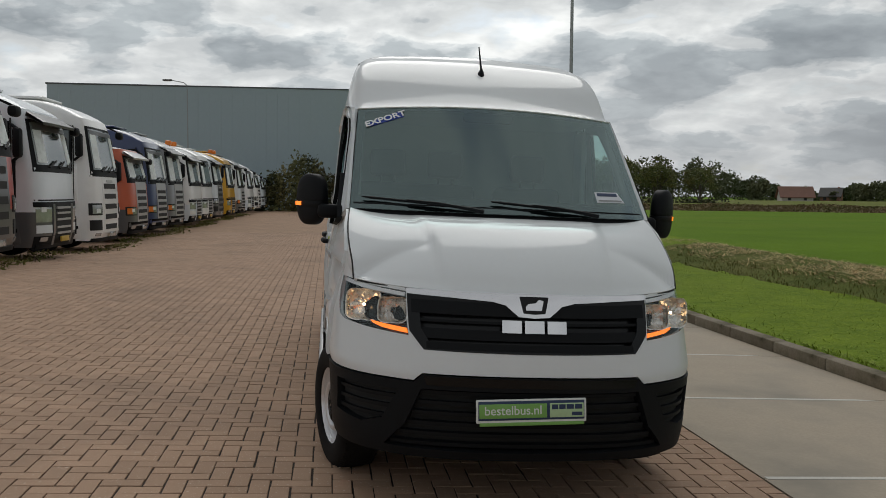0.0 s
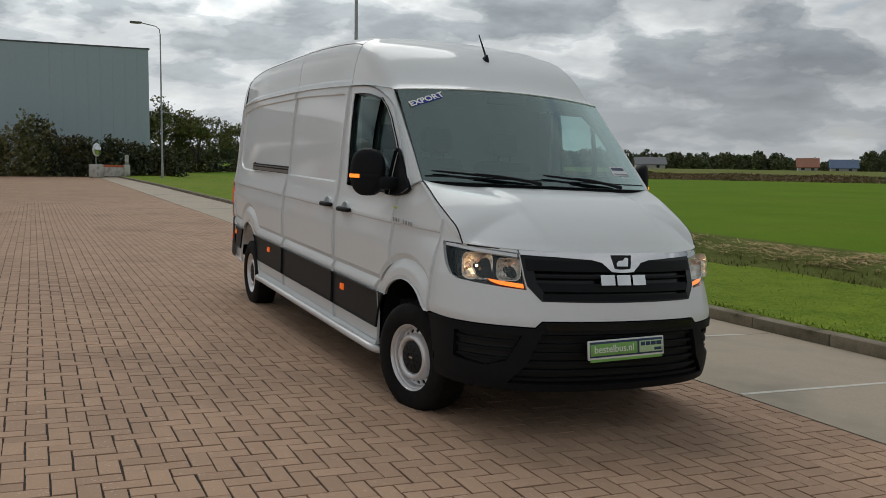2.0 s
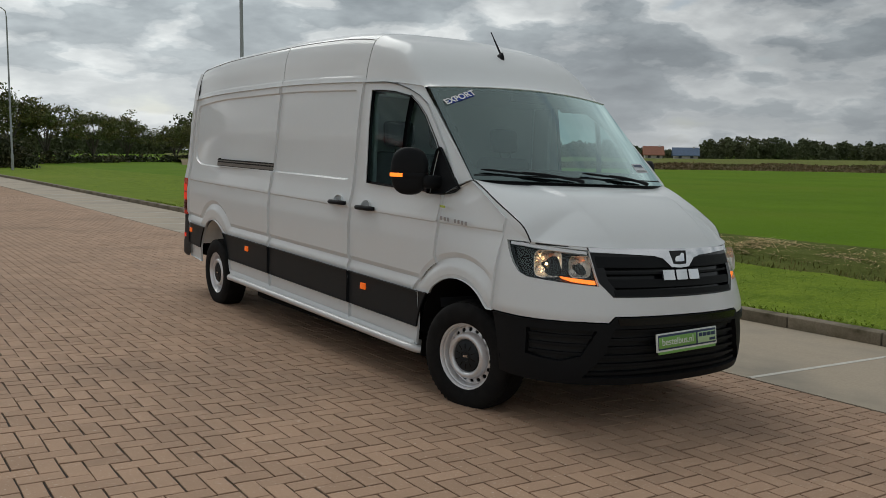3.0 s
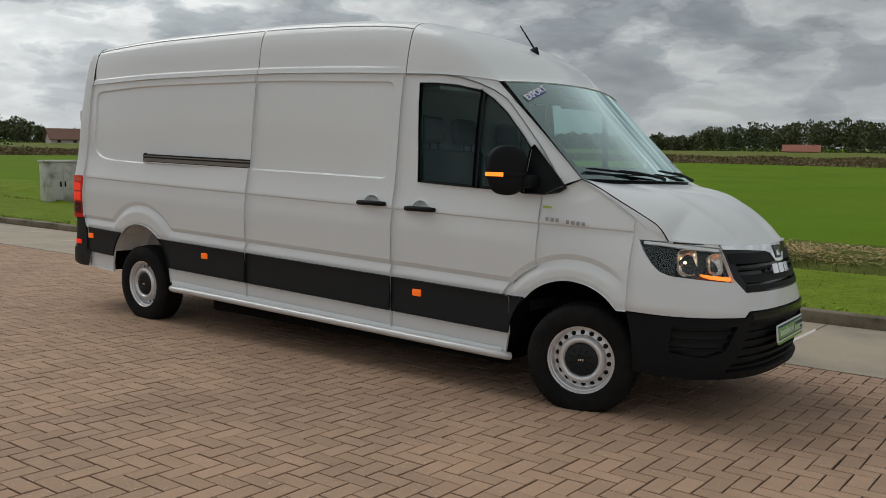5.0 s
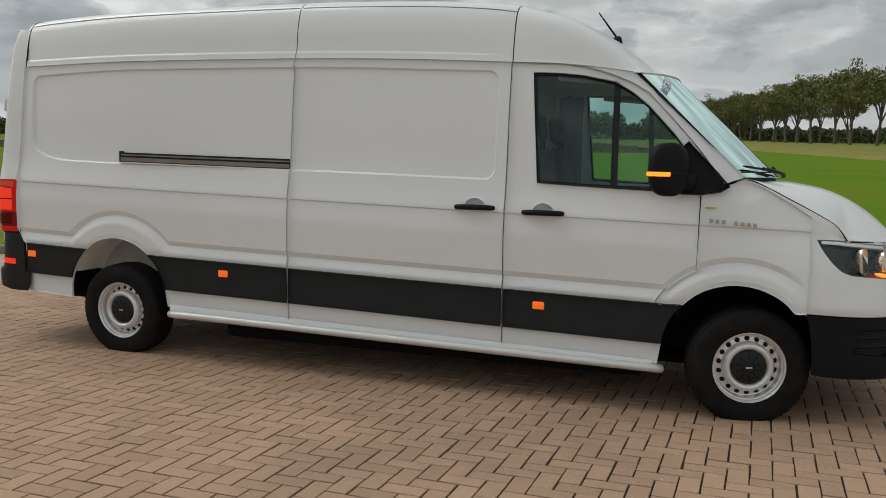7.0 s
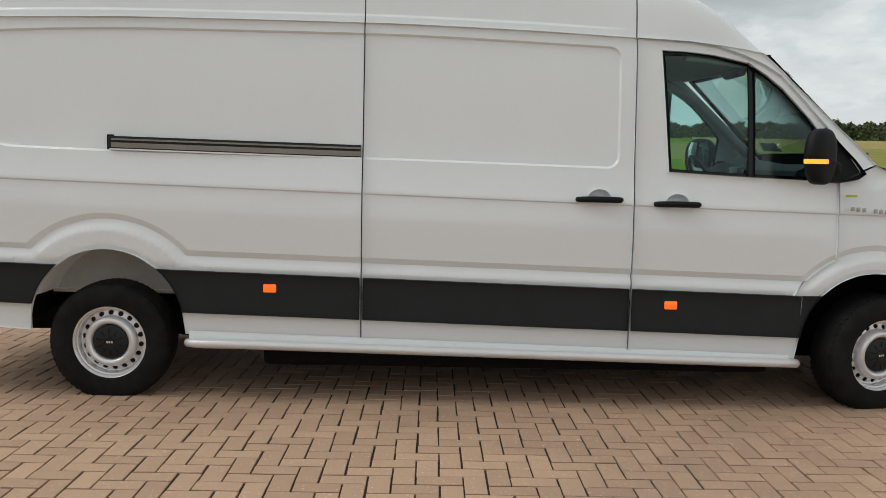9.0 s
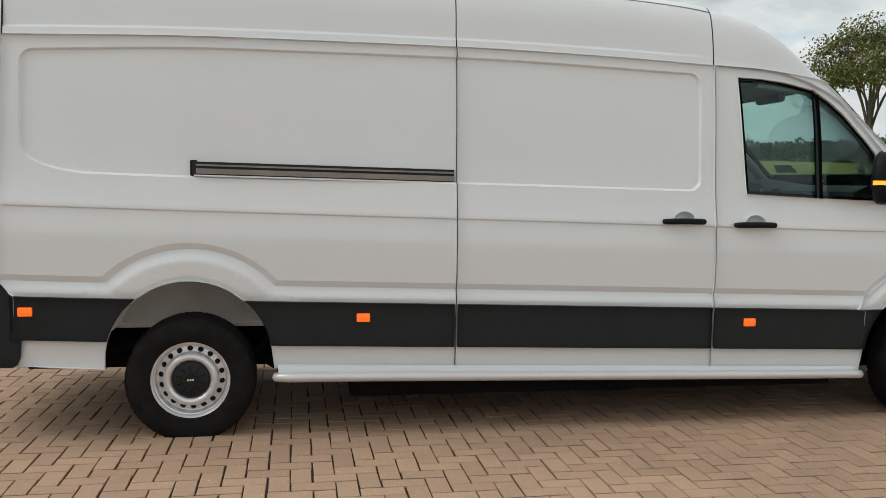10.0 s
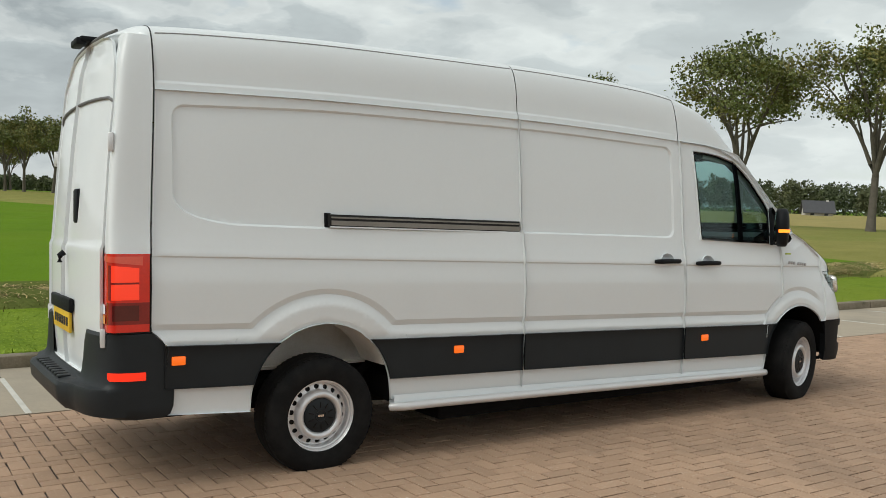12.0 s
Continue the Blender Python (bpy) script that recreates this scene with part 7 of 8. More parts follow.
build_house(29.3, 235, 7.5, 5, 1.4, 3.6, (0.20, 0.10, 0.07), WALLPALE, 14, "farmhouse with an orange-brown tiled roof")
build_house(31.3, 262, 5.0, 5, 1.6, 3.6, (0.07, 0.065, 0.06), WALLBRICK, -10, "farm building with a dark roof")
build_house(37.9, 240, 7.5, 5, 1.6, 3.0, (0.16, 0.17, 0.18), WALLPALE, 8, "white farmhouse with a grey roof")
build_house(47.3, 240, 4.6, 4, 1.4, 3.2, (0.30, 0.13, 0.08), WALLPALE, 5, "small house with an orange roof")
build_house(49.3, 240, 6.0, 4, 1.3, 2.9, (0.10, 0.15, 0.24), WALLPALE, 5, "shed with a blue roof")
build_house(75.2, 235, 8.0, 4, 0.7, 1.9, (0.30, 0.11, 0.07), WALLBRICK, 0, "low house with a red tiled roof")
build_house(145.6, 200, 5.6, 5, 1.1, 3.2, (0.06, 0.06, 0.065), WALLPALE, 10, "white farmhouse with a dark roof")


# ---- lamp posts, cabinet, barrier ----
POLE = material("galvanised_pole", (0.34, 0.36, 0.36), 0.5, metal=0.5, vary=0.12, scale=2)


def build_lamp(x, y, height, turn, label):
    lamp = empty("street_lamp")
    z0 = float(ground_z(min(x, KERB), y))
    bm = bmesh.new()
    tube(bm, [(0, 0, -0.2), (0, 0, 1.2), (0, 0, 1.25), (0, 0, height - 0.6)], [0.095, 0.09, 0.07, 0.045], 14)
    part("pole", bm, POLE, lamp)
    bm = bmesh.new()
    tube(bm, [(0, 0, height - 0.65), (-0.05, 0, height - 0.25), (-0.3, 0, height - 0.05), (-1.3, 0, height + 0.12)], 0.035, 10)
    part("arm", bm, POLE, lamp)
    bm = bmesh.new()
    box(bm, -2.05, -1.25, -0.14, 0.14, height + 0.05, height + 0.2, 0.05, None, 3)
    head = part("lamp_head", bm, material("lamp_head_grey", (0.12, 0.12, 0.12), 0.5), lamp)
    bm = bmesh.new()
    box(bm, -1.95, -1.4, -0.1, 0.1, height + 0.035, height + 0.06, 0.01)
    part("diffuser", bm, PAPER, head)
    lamp.matrix_basis = pose(x, y, z0, 0, 0, turn)
    tagged(lamp, label, "lamp post", "yard lamp posts")


build_lamp(5.55, 62.5, 11.0, 0, "grey steel lamp post with a bent arm on the verge")
build_lamp(7.1, 24.2, 11.5, 0, "grey steel lamp post standing beside the yard")
build_lamp(-13.0, 74.5, 11.0, 0, "grey steel lamp post before the hall")

cabinet = empty("utility_cabinet", pose(7.15, 19.9, float(field_height(7.15, 19.9)) + 0.0, 0, 0, -8))
tagged(cabinet, "white weathered concrete utility cabinet on the verge", "utility cabinet")
STAINED = material("stained_white_concrete", (0.58, 0.57, 0.53), 0.85, vary=0.12, scale=2.5, fine=30, bump=0.3, tint=(0.20, 0.20, 0.16))
bm = bmesh.new()
box(bm, -0.43, 0.43, -0.22, 0.22, -0.1, 1.12, 0.02)
part("body", bm, STAINED, cabinet)
bm = bmesh.new()
box(bm, -0.46, 0.46, -0.25, 0.25, 1.12, 1.18, 0.015)
part("lid", bm, STAINED, cabinet)
for s in (-1, 1):
    bm = bmesh.new()
    box(bm, s * 0.21 - 0.195, s * 0.21 + 0.195, -0.235, -0.215, 0.05, 1.05, 0.008)
    d = part("door", bm, STAINED, cabinet)
    bm = bmesh.new()
    box(bm, s * 0.06 - 0.02, s * 0.06 + 0.02, -0.25, -0.23, 0.48, 0.62, 0.004)
    part("handle", bm, BLACK, d)

mirror_post = empty("traffic_mirror", pose(1.35, 67.5, float(ground_z(1.35, 67.5)), 0, 0, 52))
tagged(mirror_post, "round traffic mirror on a concrete block", "traffic mirror")
bm = bmesh.new()
box(bm, -0.45, 0.45, -0.35, 0.35, 0, 1.0, 0.04)
part("block", bm, STAINED, mirror_post)
bm = bmesh.new()
tube(bm, [(0, 0, 0.9), (0, 0, 2.6)], 0.04, 10)
part("post", bm, POLE, mirror_post)
bm = bmesh.new()
lathe(bm, [(0.02, -0.08), (0.45, -0.05), (0.50, 0.0), (0.50, 0.05), (0.02, 0.06)], (0, -0.1, 2.1), "y", 28)
part("frame", bm, PAPER, mirror_post)
bm = bmesh.new()
lathe(bm, [(0.0, -0.10), (0.25, -0.09), (0.42, -0.062)], (0, -0.105, 2.1), "y", 28)
part("mirror_glass", bm, CHROME, mirror_post)
barrier = empty("road_barrier", pose(2.6, 67.8, float(ground_z(2.6, 67.8))))
tagged(barrier, "white and orange barrier boards between concrete posts", "barrier")
bm = bmesh.new()
box(bm, -0.75, 0.75, -0.05, 0.05, 0.1, 0.8, 0.01)
part("board", bm, STAINED, barrier)
bm = bmesh.new()
box(bm, -0.75, 0.75, -0.06, 0.06, 0.8, 0.98, 0.01)
part("board", bm, material("orange_paint", (0.5, 0.12, 0.05), 0.5), barrier)
bm = bmesh.new()
box(bm, 0.75, 1.2, -0.3, 0.3, 0, 1.0, 0.04)
box(bm, 0.85, 1.12, -0.1, 0.1, 1.0, 1.75, 0.02)
part("post", bm, STAINED, barrier)


# ---- parked trucks ----
TRUCKGLASS = material("truck_glass", (0.09, 0.11, 0.108), 0.06, vary=0.3, scale=0.8, coat=0.7, tint=(0.22, 0.26, 0.25))
SILVERGRILLE = material("silver_grille", (0.5, 0.5, 0.5), 0.35, metal=0.4, vary=0.05)
CURTAIN = material("pale_curtain", (0.74, 0.80, 0.79), 0.5, vary=0.2, scale=3, fine=14)
paint_store = {}


def truck_paint(colour):
    if colour not in paint_store:
        paint_store[colour] = material("truck_paint", colour, 0.35, vary=0.08, scale=1.5, coat=0.6, spec=0.5)
    return paint_store[colour]


def build_truck(x, y, turn, colour, roof_colour, lower, height, grille_style, visor, beacon=False, label=""):
    """A tractor unit: a bowed cab with glass, grille, lamps, mirrors, visor, roof fairing, chassis and wheels. Its nose looks along -y."""
    truck = empty("truck")
    paint, roof_paint, low_paint = truck_paint(colour), truck_paint(roof_colour), truck_paint(lower)
    H = height
    brow = H - (0.46 if H > 3.2 else 0.16)
    base = 2.08 if grille_style == "slats" else 1.94
    curtain = random.uniform(-0.10, 0.16)
    N = 5.0

    def half_at(z):
        return lerp(z, [0.3, 1.0, 1.9, brow], [1.22, 1.25, 1.25, 1.15])

    def front(f, z):
        """A point of the bowed front: f runs from -1 to 1 across it, z is the height."""
        f, z = np.asarray(f, float), np.asarray(z, float)
        yf = lerp(z, [0.3, 0.5, 1.1, base - 0.05, brow - 0.2, brow], [0.02, -0.06, -0.06, 0.0, 0.20, 0.30])
        back = np.maximum(1 - np.abs(f) ** N, 0) ** (1 / N)
        return np.stack([half_at(z) * f, 0.5 + (yf - 0.5) * back, z + 0 * f], -1)

    def patch(name, f0, f1, z0, z1, out, mat, parent=None, nu=14, nz=8, label="", bowed=False):
        across = np.linspace(f0, f1, nu)
        if bowed:
            across = np.sin(across * math.pi / 2)
        ff, zz = np.meshgrid(across, np.linspace(z0, z1, nz))
        p = front(ff, zz)
        e = 1e-3
        n = np.cross(front(ff + e, zz) - front(ff - e, zz), front(ff, zz + e) - p)
        n /= np.linalg.norm(n, axis=-1)[..., None] + 1e-9
        face, rear = p + n * out, p + n * (out - 0.05)
        pts = np.concatenate([rear[:1], face, rear[-1:]], 0)
        side_a, side_b = np.concatenate([rear[:1, :1], rear[:, :1], rear[-1:, :1]], 0), np.concatenate([rear[:1, -1:], rear[:, -1:], rear[-1:, -1:]], 0)
        return grid_object(name, np.concatenate([side_a, pts, side_b], 1), mat, parent or truck, label)

    def block(name, s, x0, x1, y0, y1, z0, z1, mat, bevel=0.02, parent=None, label=""):
        bm = bmesh.new()
        box(bm, min(s * x0, s * x1), max(s * x0, s * x1), y0, y1, z0, z1, bevel)
        return part(name, bm, mat, parent or truck, label)

    # shell: front, sides and the roof rising to the back
    across = np.sin(np.linspace(-1, 1, 49) * math.pi / 2)
    ff, zz = np.meshgrid(across, np.linspace(1.0, brow, 22))
    grid_object("cab_front", front(ff, zz), paint, truck)
    lip = front(across, np.full(49, brow))
    rows = []
    for s in np.linspace(0, 1, 16):
        q = lip.copy()
        q[:, 1] = lip[:, 1] + (2.35 - lip[:, 1]) * s
        q[:, 2] = brow + (H - brow) * math.sin(min(s * 1.5, 1) * math.pi / 2) ** 0.85 * np.maximum(1 - np.abs(across) ** 9, 0) ** (1 / 3)
        rows.append(q)
    grid_object("cab_roof", np.array(rows), roof_paint, truck)
    for s in (-1, 1):
        rows = [[(s * float(half_at(z)), yy, z) for yy in np.linspace(0.5, 2.35, 8)] for z in np.linspace(1.0, brow, 12)]
        grid_object("cab_side", np.array(rows), paint, truck, flip=s < 0)
        window = block("side_window", s, 1.20, 1.262, 0.60, 1.42, base, brow - 0.32, TRUCKGLASS, 0.01, label="dark side window")
        block("window_frame", s, 1.19, 1.258, 0.54, 1.48, base - 0.06, brow - 0.26, BLACK, 0.01)
        for yy in (0.50, 1.54):
            block("door_gap", s, 1.20, 1.258, yy, yy + 0.018, 1.0, brow - 0.2, SEAM, 0.0)
        block("step_box", s, 1.0, 1.24, 0.35, 0.82, 0.35, 1.0, low_paint, 0.05)
        block("wheel_arch", s, 1.02, 1.245, 0.82, 1.95, 0.92, 1.06, low_paint, 0.05)
        block("side_skirt", s, 1.0, 1.23, 1.86, 2.5, 0.35, 1.0, UNDER, 0.05)
        block("step", s, 1.0, 1.25, 0.42, 0.76, 0.60, 0.68, BLACK, 0.01)
        block("door_handle", s, 1.245, 1.275, 1.15, 1.40, 1.70, 1.76, BLACK, 0.01)
        mirror = empty("mirror")
        mirror.parent = truck
        block("mirror_shell", s, 1.30, 1.52, 0.24, 0.40, brow - 0.98, brow - 0.40, BLACK, 0.06, mirror)
        for z0, z1 in ((brow - 0.30, brow - 0.42), (brow - 1.08, brow - 0.96)):
            bm = bmesh.new()
            tube(bm, [(s * 1.16, 0.55, z0), (s * 1.4, 0.32, z1)], 0.03, 6)
            part("mirror_arm", bm, BLACK, mirror)
        wheel = empty("wheel")
        wheel.parent = truck
        bm = bmesh.new()
        lathe(bm, [(0.30, -0.14), (0.46, -0.15), (0.50, -0.10), (0.50, 0.10), (0.46, 0.15), (0.30, 0.14)], (s * 1.08, 1.35, 0.5), "x", 30)
        part("tyre", bm, TYRE, wheel)
        bm = bmesh.new()
        lathe(bm, [(0.30, 0.10), (0.22, 0.06), (0.10, 0.10), (0.01, 0.10)], (s * 1.08, 1.35, 0.5), "x", 24)
        part("rim", bm, STEEL, wheel)
        bm = bmesh.new()
        lathe(bm, [(0.01, -0.3), (0.30, -0.3), (0.46, -0.3), (0.50, -0.25), (0.50, 0.25), (0.46, 0.3), (0.30, 0.3), (0.01, 0.2)], (s * 0.95, 4.6, 0.5), "x", 30)
        part("rear_wheel", bm, TYRE, truck)
        block("cab_extender", s, 1.13, 1.19, 2.36, 3.0, 1.0, brow + 0.1, paint, 0.02)
    bm = bmesh.new()
    box(bm, -1.2, 1.2, 2.3, 2.36, 1.0, brow)
    part("cab_back", bm, paint, truck)

    # screen, curtains, wipers, the round mirror over the screen
    patch("screen_surround", -0.95, 0.95, base - 0.14, brow - 0.20, 0.006, BLACK, nu=28, nz=10)
    patch("windscreen", -0.88, 0.88, base, brow - 0.26, 0.016, TRUCKGLASS, nu=26, nz=8, label="windscreen with pale curtains")
    for s in (-1, 1):
        patch("curtain", s * (0.42 + curtain), s * 0.84, base + 0.04, brow - 0.30 - abs(curtain), 0.022, CURTAIN, nu=9, nz=5, label="pale curtain in the windscreen")
    for k in range(3):
        bm = bmesh.new()
        a, b = front(np.array([-0.55 + 0.5 * k]), np.array([base - 0.04]))[0], front(np.array([-0.15 + 0.42 * k]), np.array([base + 0.10]))[0]
        tube(bm, [(a[0], a[1] - 0.05, a[2]), (b[0], b[1] - 0.05, b[2])], 0.022, 6)
        part("wiper", bm, BLACK, truck)
    bm = bmesh.new()
    box(bm, 0.78, 1.08, -0.16, 0.02, brow - 0.42, brow - 0.22, 0.07)
    tube(bm, [(0.86, 0.22, brow - 0.1), (0.9, -0.08, brow - 0.24)], 0.025, 6)
    part("front_mirror", bm, BLACK, truck, "black round mirror over the screen")

    # lower front
    patch("bumper", -1, 1, 0.30, 1.0, 0.0, low_paint, nu=40, nz=8, bowed=True)
    if grille_style == "slats":
        patch("panel_gap", -0.96, 0.96, base - 0.17, base - 0.14, 0.004, SEAM, nu=30, nz=2)
        g = patch("grille", -0.52, 0.52, 0.50, 1.90, 0.012, low_paint, nu=16, nz=8)
        for z in (0.64, 0.90, 1.16, 1.42, 1.68):
            patch("grille_opening", -0.44, 0.44, z - 0.07, z + 0.06, 0.020, SEAM, g, nu=12, nz=3)
        patch("grille_mark", -0.22, 0.22, 1.76, 1.83, 0.024, SILVERGRILLE, g, nu=6, nz=2)
        for s in (-1, 1):
            patch("lamp_surround", s * 0.64, s * 0.985, 0.94, 1.24, 0.010, SEAM, nu=8, nz=4)
            patch("headlamp", s * 0.68, s * 0.95, 0.98, 1.20, 0.018, LENSGREY, nu=8, nz=4, label="clear headlamp")
            patch("air_intake", s * 0.66, s * 0.98, 0.56, 0.82, 0.010, SEAM, nu=8, nz=4)
        patch("front_lip", -0.96, 0.96, 0.30, 0.36, 0.012, BLACK, nu=26, nz=2)
    elif grille_style == "wide":
        g = patch("grille", -0.54, 0.54, 0.62, 1.84, 0.012, SILVERGRILLE, nu=16, nz=8)
        for z in (0.74, 0.94, 1.14, 1.34, 1.54):
            patch("grille_opening", -0.46, 0.46, z - 0.055, z + 0.055, 0.020, SEAM, g, nu=12, nz=3)
        for s in (-1, 1):
            patch("lamp_surround", s * 0.64, s * 0.985, 0.82, 1.08, 0.010, SEAM, nu=8, nz=4)
            patch("headlamp", s * 0.66, s * 0.84, 0.85, 1.05, 0.018, LENSGREY, nu=6, nz=4, label="clear headlamp")
            patch("indicator_lamp", s * 0.86, s * 0.97, 0.86, 1.04, 0.018, AMBERCOLD, nu=5, nz=4, label="amber indicator lamp")
        patch("front_lip", -0.96, 0.96, 0.30, 0.62, 0.008, UNDER, nu=26, nz=3)
    else:
        patch("panel_gap", -0.96, 0.96, 1.22, 1.25, 0.004, SEAM, nu=30, nz=2)
        patch("dark_band", -0.97, 0.97, 1.10, 1.20, 0.020, BLACK, nu=30, nz=3)
        g = patch("grille", -0.42, 0.42, 0.46, 1.14, 0.022, SEAM, nu=16, nz=8)
        for z in (0.56, 0.68, 0.84, 0.97, 1.08):
            patch("grille_bar", -0.35, 0.35, z - 0.022, z + 0.022, 0.045, SILVERGRILLE, g, nu=12, nz=3)
        for s in (-1, 1):
            patch("grille_frame", s * 0.42, s * 0.52, 0.34, 1.16, 0.035, low_paint, nu=3, nz=4)
            patch("headlamp", s * 0.54, s * 0.95, 0.80, 1.06, 0.016, LENSGREY, nu=8, nz=4, label="clear headlamp")
            patch("fog_panel", s * 0.54, s * 0.95, 0.58, 0.74, 0.016, paint, nu=8, nz=4)
        patch("front_lip", -0.97, 0.97, 0.30, 0.52, 0.014, BLACK, nu=26, nz=3)
    for s in (-1, 1):
        # Step well, corner vane and the dark foot of the bumper.
        block("step_well", s, 1.215, 1.257, 0.46, 0.80, 0.48, 0.92, SEAM, 0.01)
        block("corner_vane", s, 1.14, 1.262, 0.42, 0.50, 1.10, base + 0.1, BLACK if visor == "dark" else paint, 0.02)
        patch("fog_lamp", s * 0.72, s * 0.90, 0.42, 0.50, 0.020, LENSGREY, nu=5, nz=3, label="small fog lamp")
        patch("lamp_eye", s * 0.76, s * 0.88, 0.92 if grille_style == "wide" else 1.0, 1.02 if grille_style == "wide" else 1.10, 0.024, LAMPWHITE, nu=4, nz=3, label="bright headlamp lens")
    patch("bumper_foot", -0.94, 0.94, 0.27, 0.36, 0.022, BLACK, nu=24, nz=2)
    patch("screen_blind", -0.84, 0.84, brow - 0.40, brow - 0.29, 0.023, VISORGREY, nu=20, nz=2)
    bm = bmesh.new()
    box(bm, -0.26, 0.26, -0.12, -0.09, 0.38, 0.49, 0.004)
    part("number_plate", bm, PLATEYELLOW if grille_style == "block" else LENSGREY, truck, "plain number plate")
    if visor:
        bm = bmesh.new()
        p = front(np.linspace(-0.93, 0.93, 20), np.full(20, brow - 0.16))
        ring = [(-0.02, 0.10), (-0.34, -0.10), (-0.33, -0.15), (0.0, 0.02)]
        strips = [[bm.verts.new((q[0], q[1] + dy, q[2] + dz)) for q in p] for dy, dz in ring]
        for k in range(4):
            for i in range(19):
                bm.faces.new((strips[k][i], strips[k][i + 1], strips[(k + 1) % 4][i + 1], strips[(k + 1) % 4][i]))
        bmesh.ops.recalc_face_normals(bm, faces=bm.faces[:])
        part("sun_visor", bm, VISORGREY if visor == "dark" else roof_paint, truck, "sun visor over the screen")
    bm = bmesh.new()
    box(bm, -0.80, 0.80, 1.35, 2.2, H + 0.02, H + 0.09, 0.03)
    for k in (-0.6, 0.6):
        box(bm, k - 0.03, k + 0.03, 1.5, 2.1, H - 0.03, H + 0.03)
    part("roof_deflector", bm, roof_paint, truck)
    if beacon:
        for bx in (-0.5, 0.5):
            bm = bmesh.new()
            box(bm, bx - 0.12, bx + 0.12, 1.0, 1.25, H - 0.03, H + 0.18, 0.05)
            part("beacon", bm, AMBERCOLD, truck, "amber beacon")
    bm = bmesh.new()
    box(bm, -0.45, 0.45, 0.6, 6.0, 0.62, 0.95)
    box(bm, -1.15, 1.15, 2.6, 3.6, 0.45, 0.95, 0.05)
    part("chassis", bm, UNDER, truck)
    truck.matrix_basis = pose(x, y, float(ground_z(x, y)), 0, 0, turn)
    tagged(truck, label, "truck", "row of parked trucks")
    return truck


LAMPWHITE = material("lamp_lens_white", (0.82, 0.84, 0.86), 0.15, vary=0.15, scale=9, coat=0.6)
PLATEYELLOW = material("yellow_plate", (0.55, 0.36, 0.05), 0.4, vary=0.1)
VISORGREY = material("smoked_visor", (0.10, 0.105, 0.11), 0.35, vary=0.2, scale=4, spec=0.3)
LENSGREY = material("lamp_glass_grey", (0.55, 0.56, 0.57), 0.15, metal=0.6, vary=0.2, scale=8)
AMBERCOLD = material("amber_plastic", (0.8, 0.22, 0.03), 0.3, vary=0.1)
W, P = (0.88, 0.88, 0.87), (0.74, 0.79, 0.83)
row_of = [
    (10.7, (0.42, 0.035, 0.02), (0.7, 0.7, 0.7), (0.06, 0.06, 0.065), 3.5, "slats", "", False, "red and white truck cab parked at an angle"),
    (14.6, P, P, (0.10, 0.105, 0.11), 3.5, "block", "dark", False, "pale grey truck with a dark sun visor and dark bumper"),
    (19.3, W, W, W, 3.82, "slats", "", False, "tall white truck with a slatted white grille"),
    (23.9, (0.55, 0.10, 0.03), (0.6, 0.6, 0.6), (0.09, 0.09, 0.095), 2.98, "wide", "pale", False, "orange truck with a low cab and silver grille"),
    (27.4, (0.02, 0.04, 0.13), (0.02, 0.04, 0.13), (0.02, 0.04, 0.13), 3.7, "wide", "", False, "dark blue truck with a high roof"),
    (30.9, (0.24, 0.25, 0.26), (0.28, 0.29, 0.30), (0.20, 0.20, 0.21), 3.7, "wide", "dark", False, "grey truck with roof lamps"),
    (35.6, W, W, P, 3.6, "block", "dark", True, "white truck with amber roof beacons"),
    (39.0, W, W, W, 3.7, "block", "", False, "white truck with a plain roof"),
    (42.8, P, W, (0.12, 0.12, 0.12), 3.7, "slats", "dark", False, "white truck with a dark lower front"),
    (48.0, (0.68, 0.36, 0.01), (0.68, 0.36, 0.01), (0.68, 0.36, 0.01), 3.8, "block", "", True, "bright yellow truck with a high roof"),
    (53.5, P, (0.10, 0.10, 0.11), (0.15, 0.15, 0.15), 3.8, "wide", "dark", False, "grey truck with a dark roof"),
    (59.5, W, W, P, 3.7, "block", "", False, "white truck in the row"),
    (65.0, W, W, W, 3.5, "slats", "", False, "white truck in the row"),
    (70.5, P, W, P, 3.3, "block", "", False, "small white truck at the end of the row"),
]
for y, colour, roof_colour, lower, height, style, visor, beacon, text in row_of:
    build_truck(float(lerp(y, [10, 14.6, 19.3, 24, 28, 36, 48, 70], [-6.5, -6.55, -6.66, -6.78, -6.80, -6.7, -6.5, -6.2])), y, 89 if y < 26 else 87, colour, roof_colour, lower, height, style, visor, beacon, text)


# Weeds and drifted dirt along the wheels of the row.
rng = np.random.RandomState(90)
n = 3200
wy = rng.uniform(9, 60, n)
wx = -6.95 + rng.normal(0, 0.22, n) + 0.25 * np.sin(wy * 0.7)
v, f = leaf_cards(rng, np.stack([wx, wy, ground_z(wx, wy) + rng.uniform(0.0, 0.09, n) * (1 + np.sin(wy * 1.7)) * 0.6], -1), 0.02, 0.030, 1.6)
tagged(raw_mesh("yard_weeds", v, f, REED), "low weeds growing in the paving before the trucks", "weeds", kind="stuff")

# ---- laid bricks of the yard ----


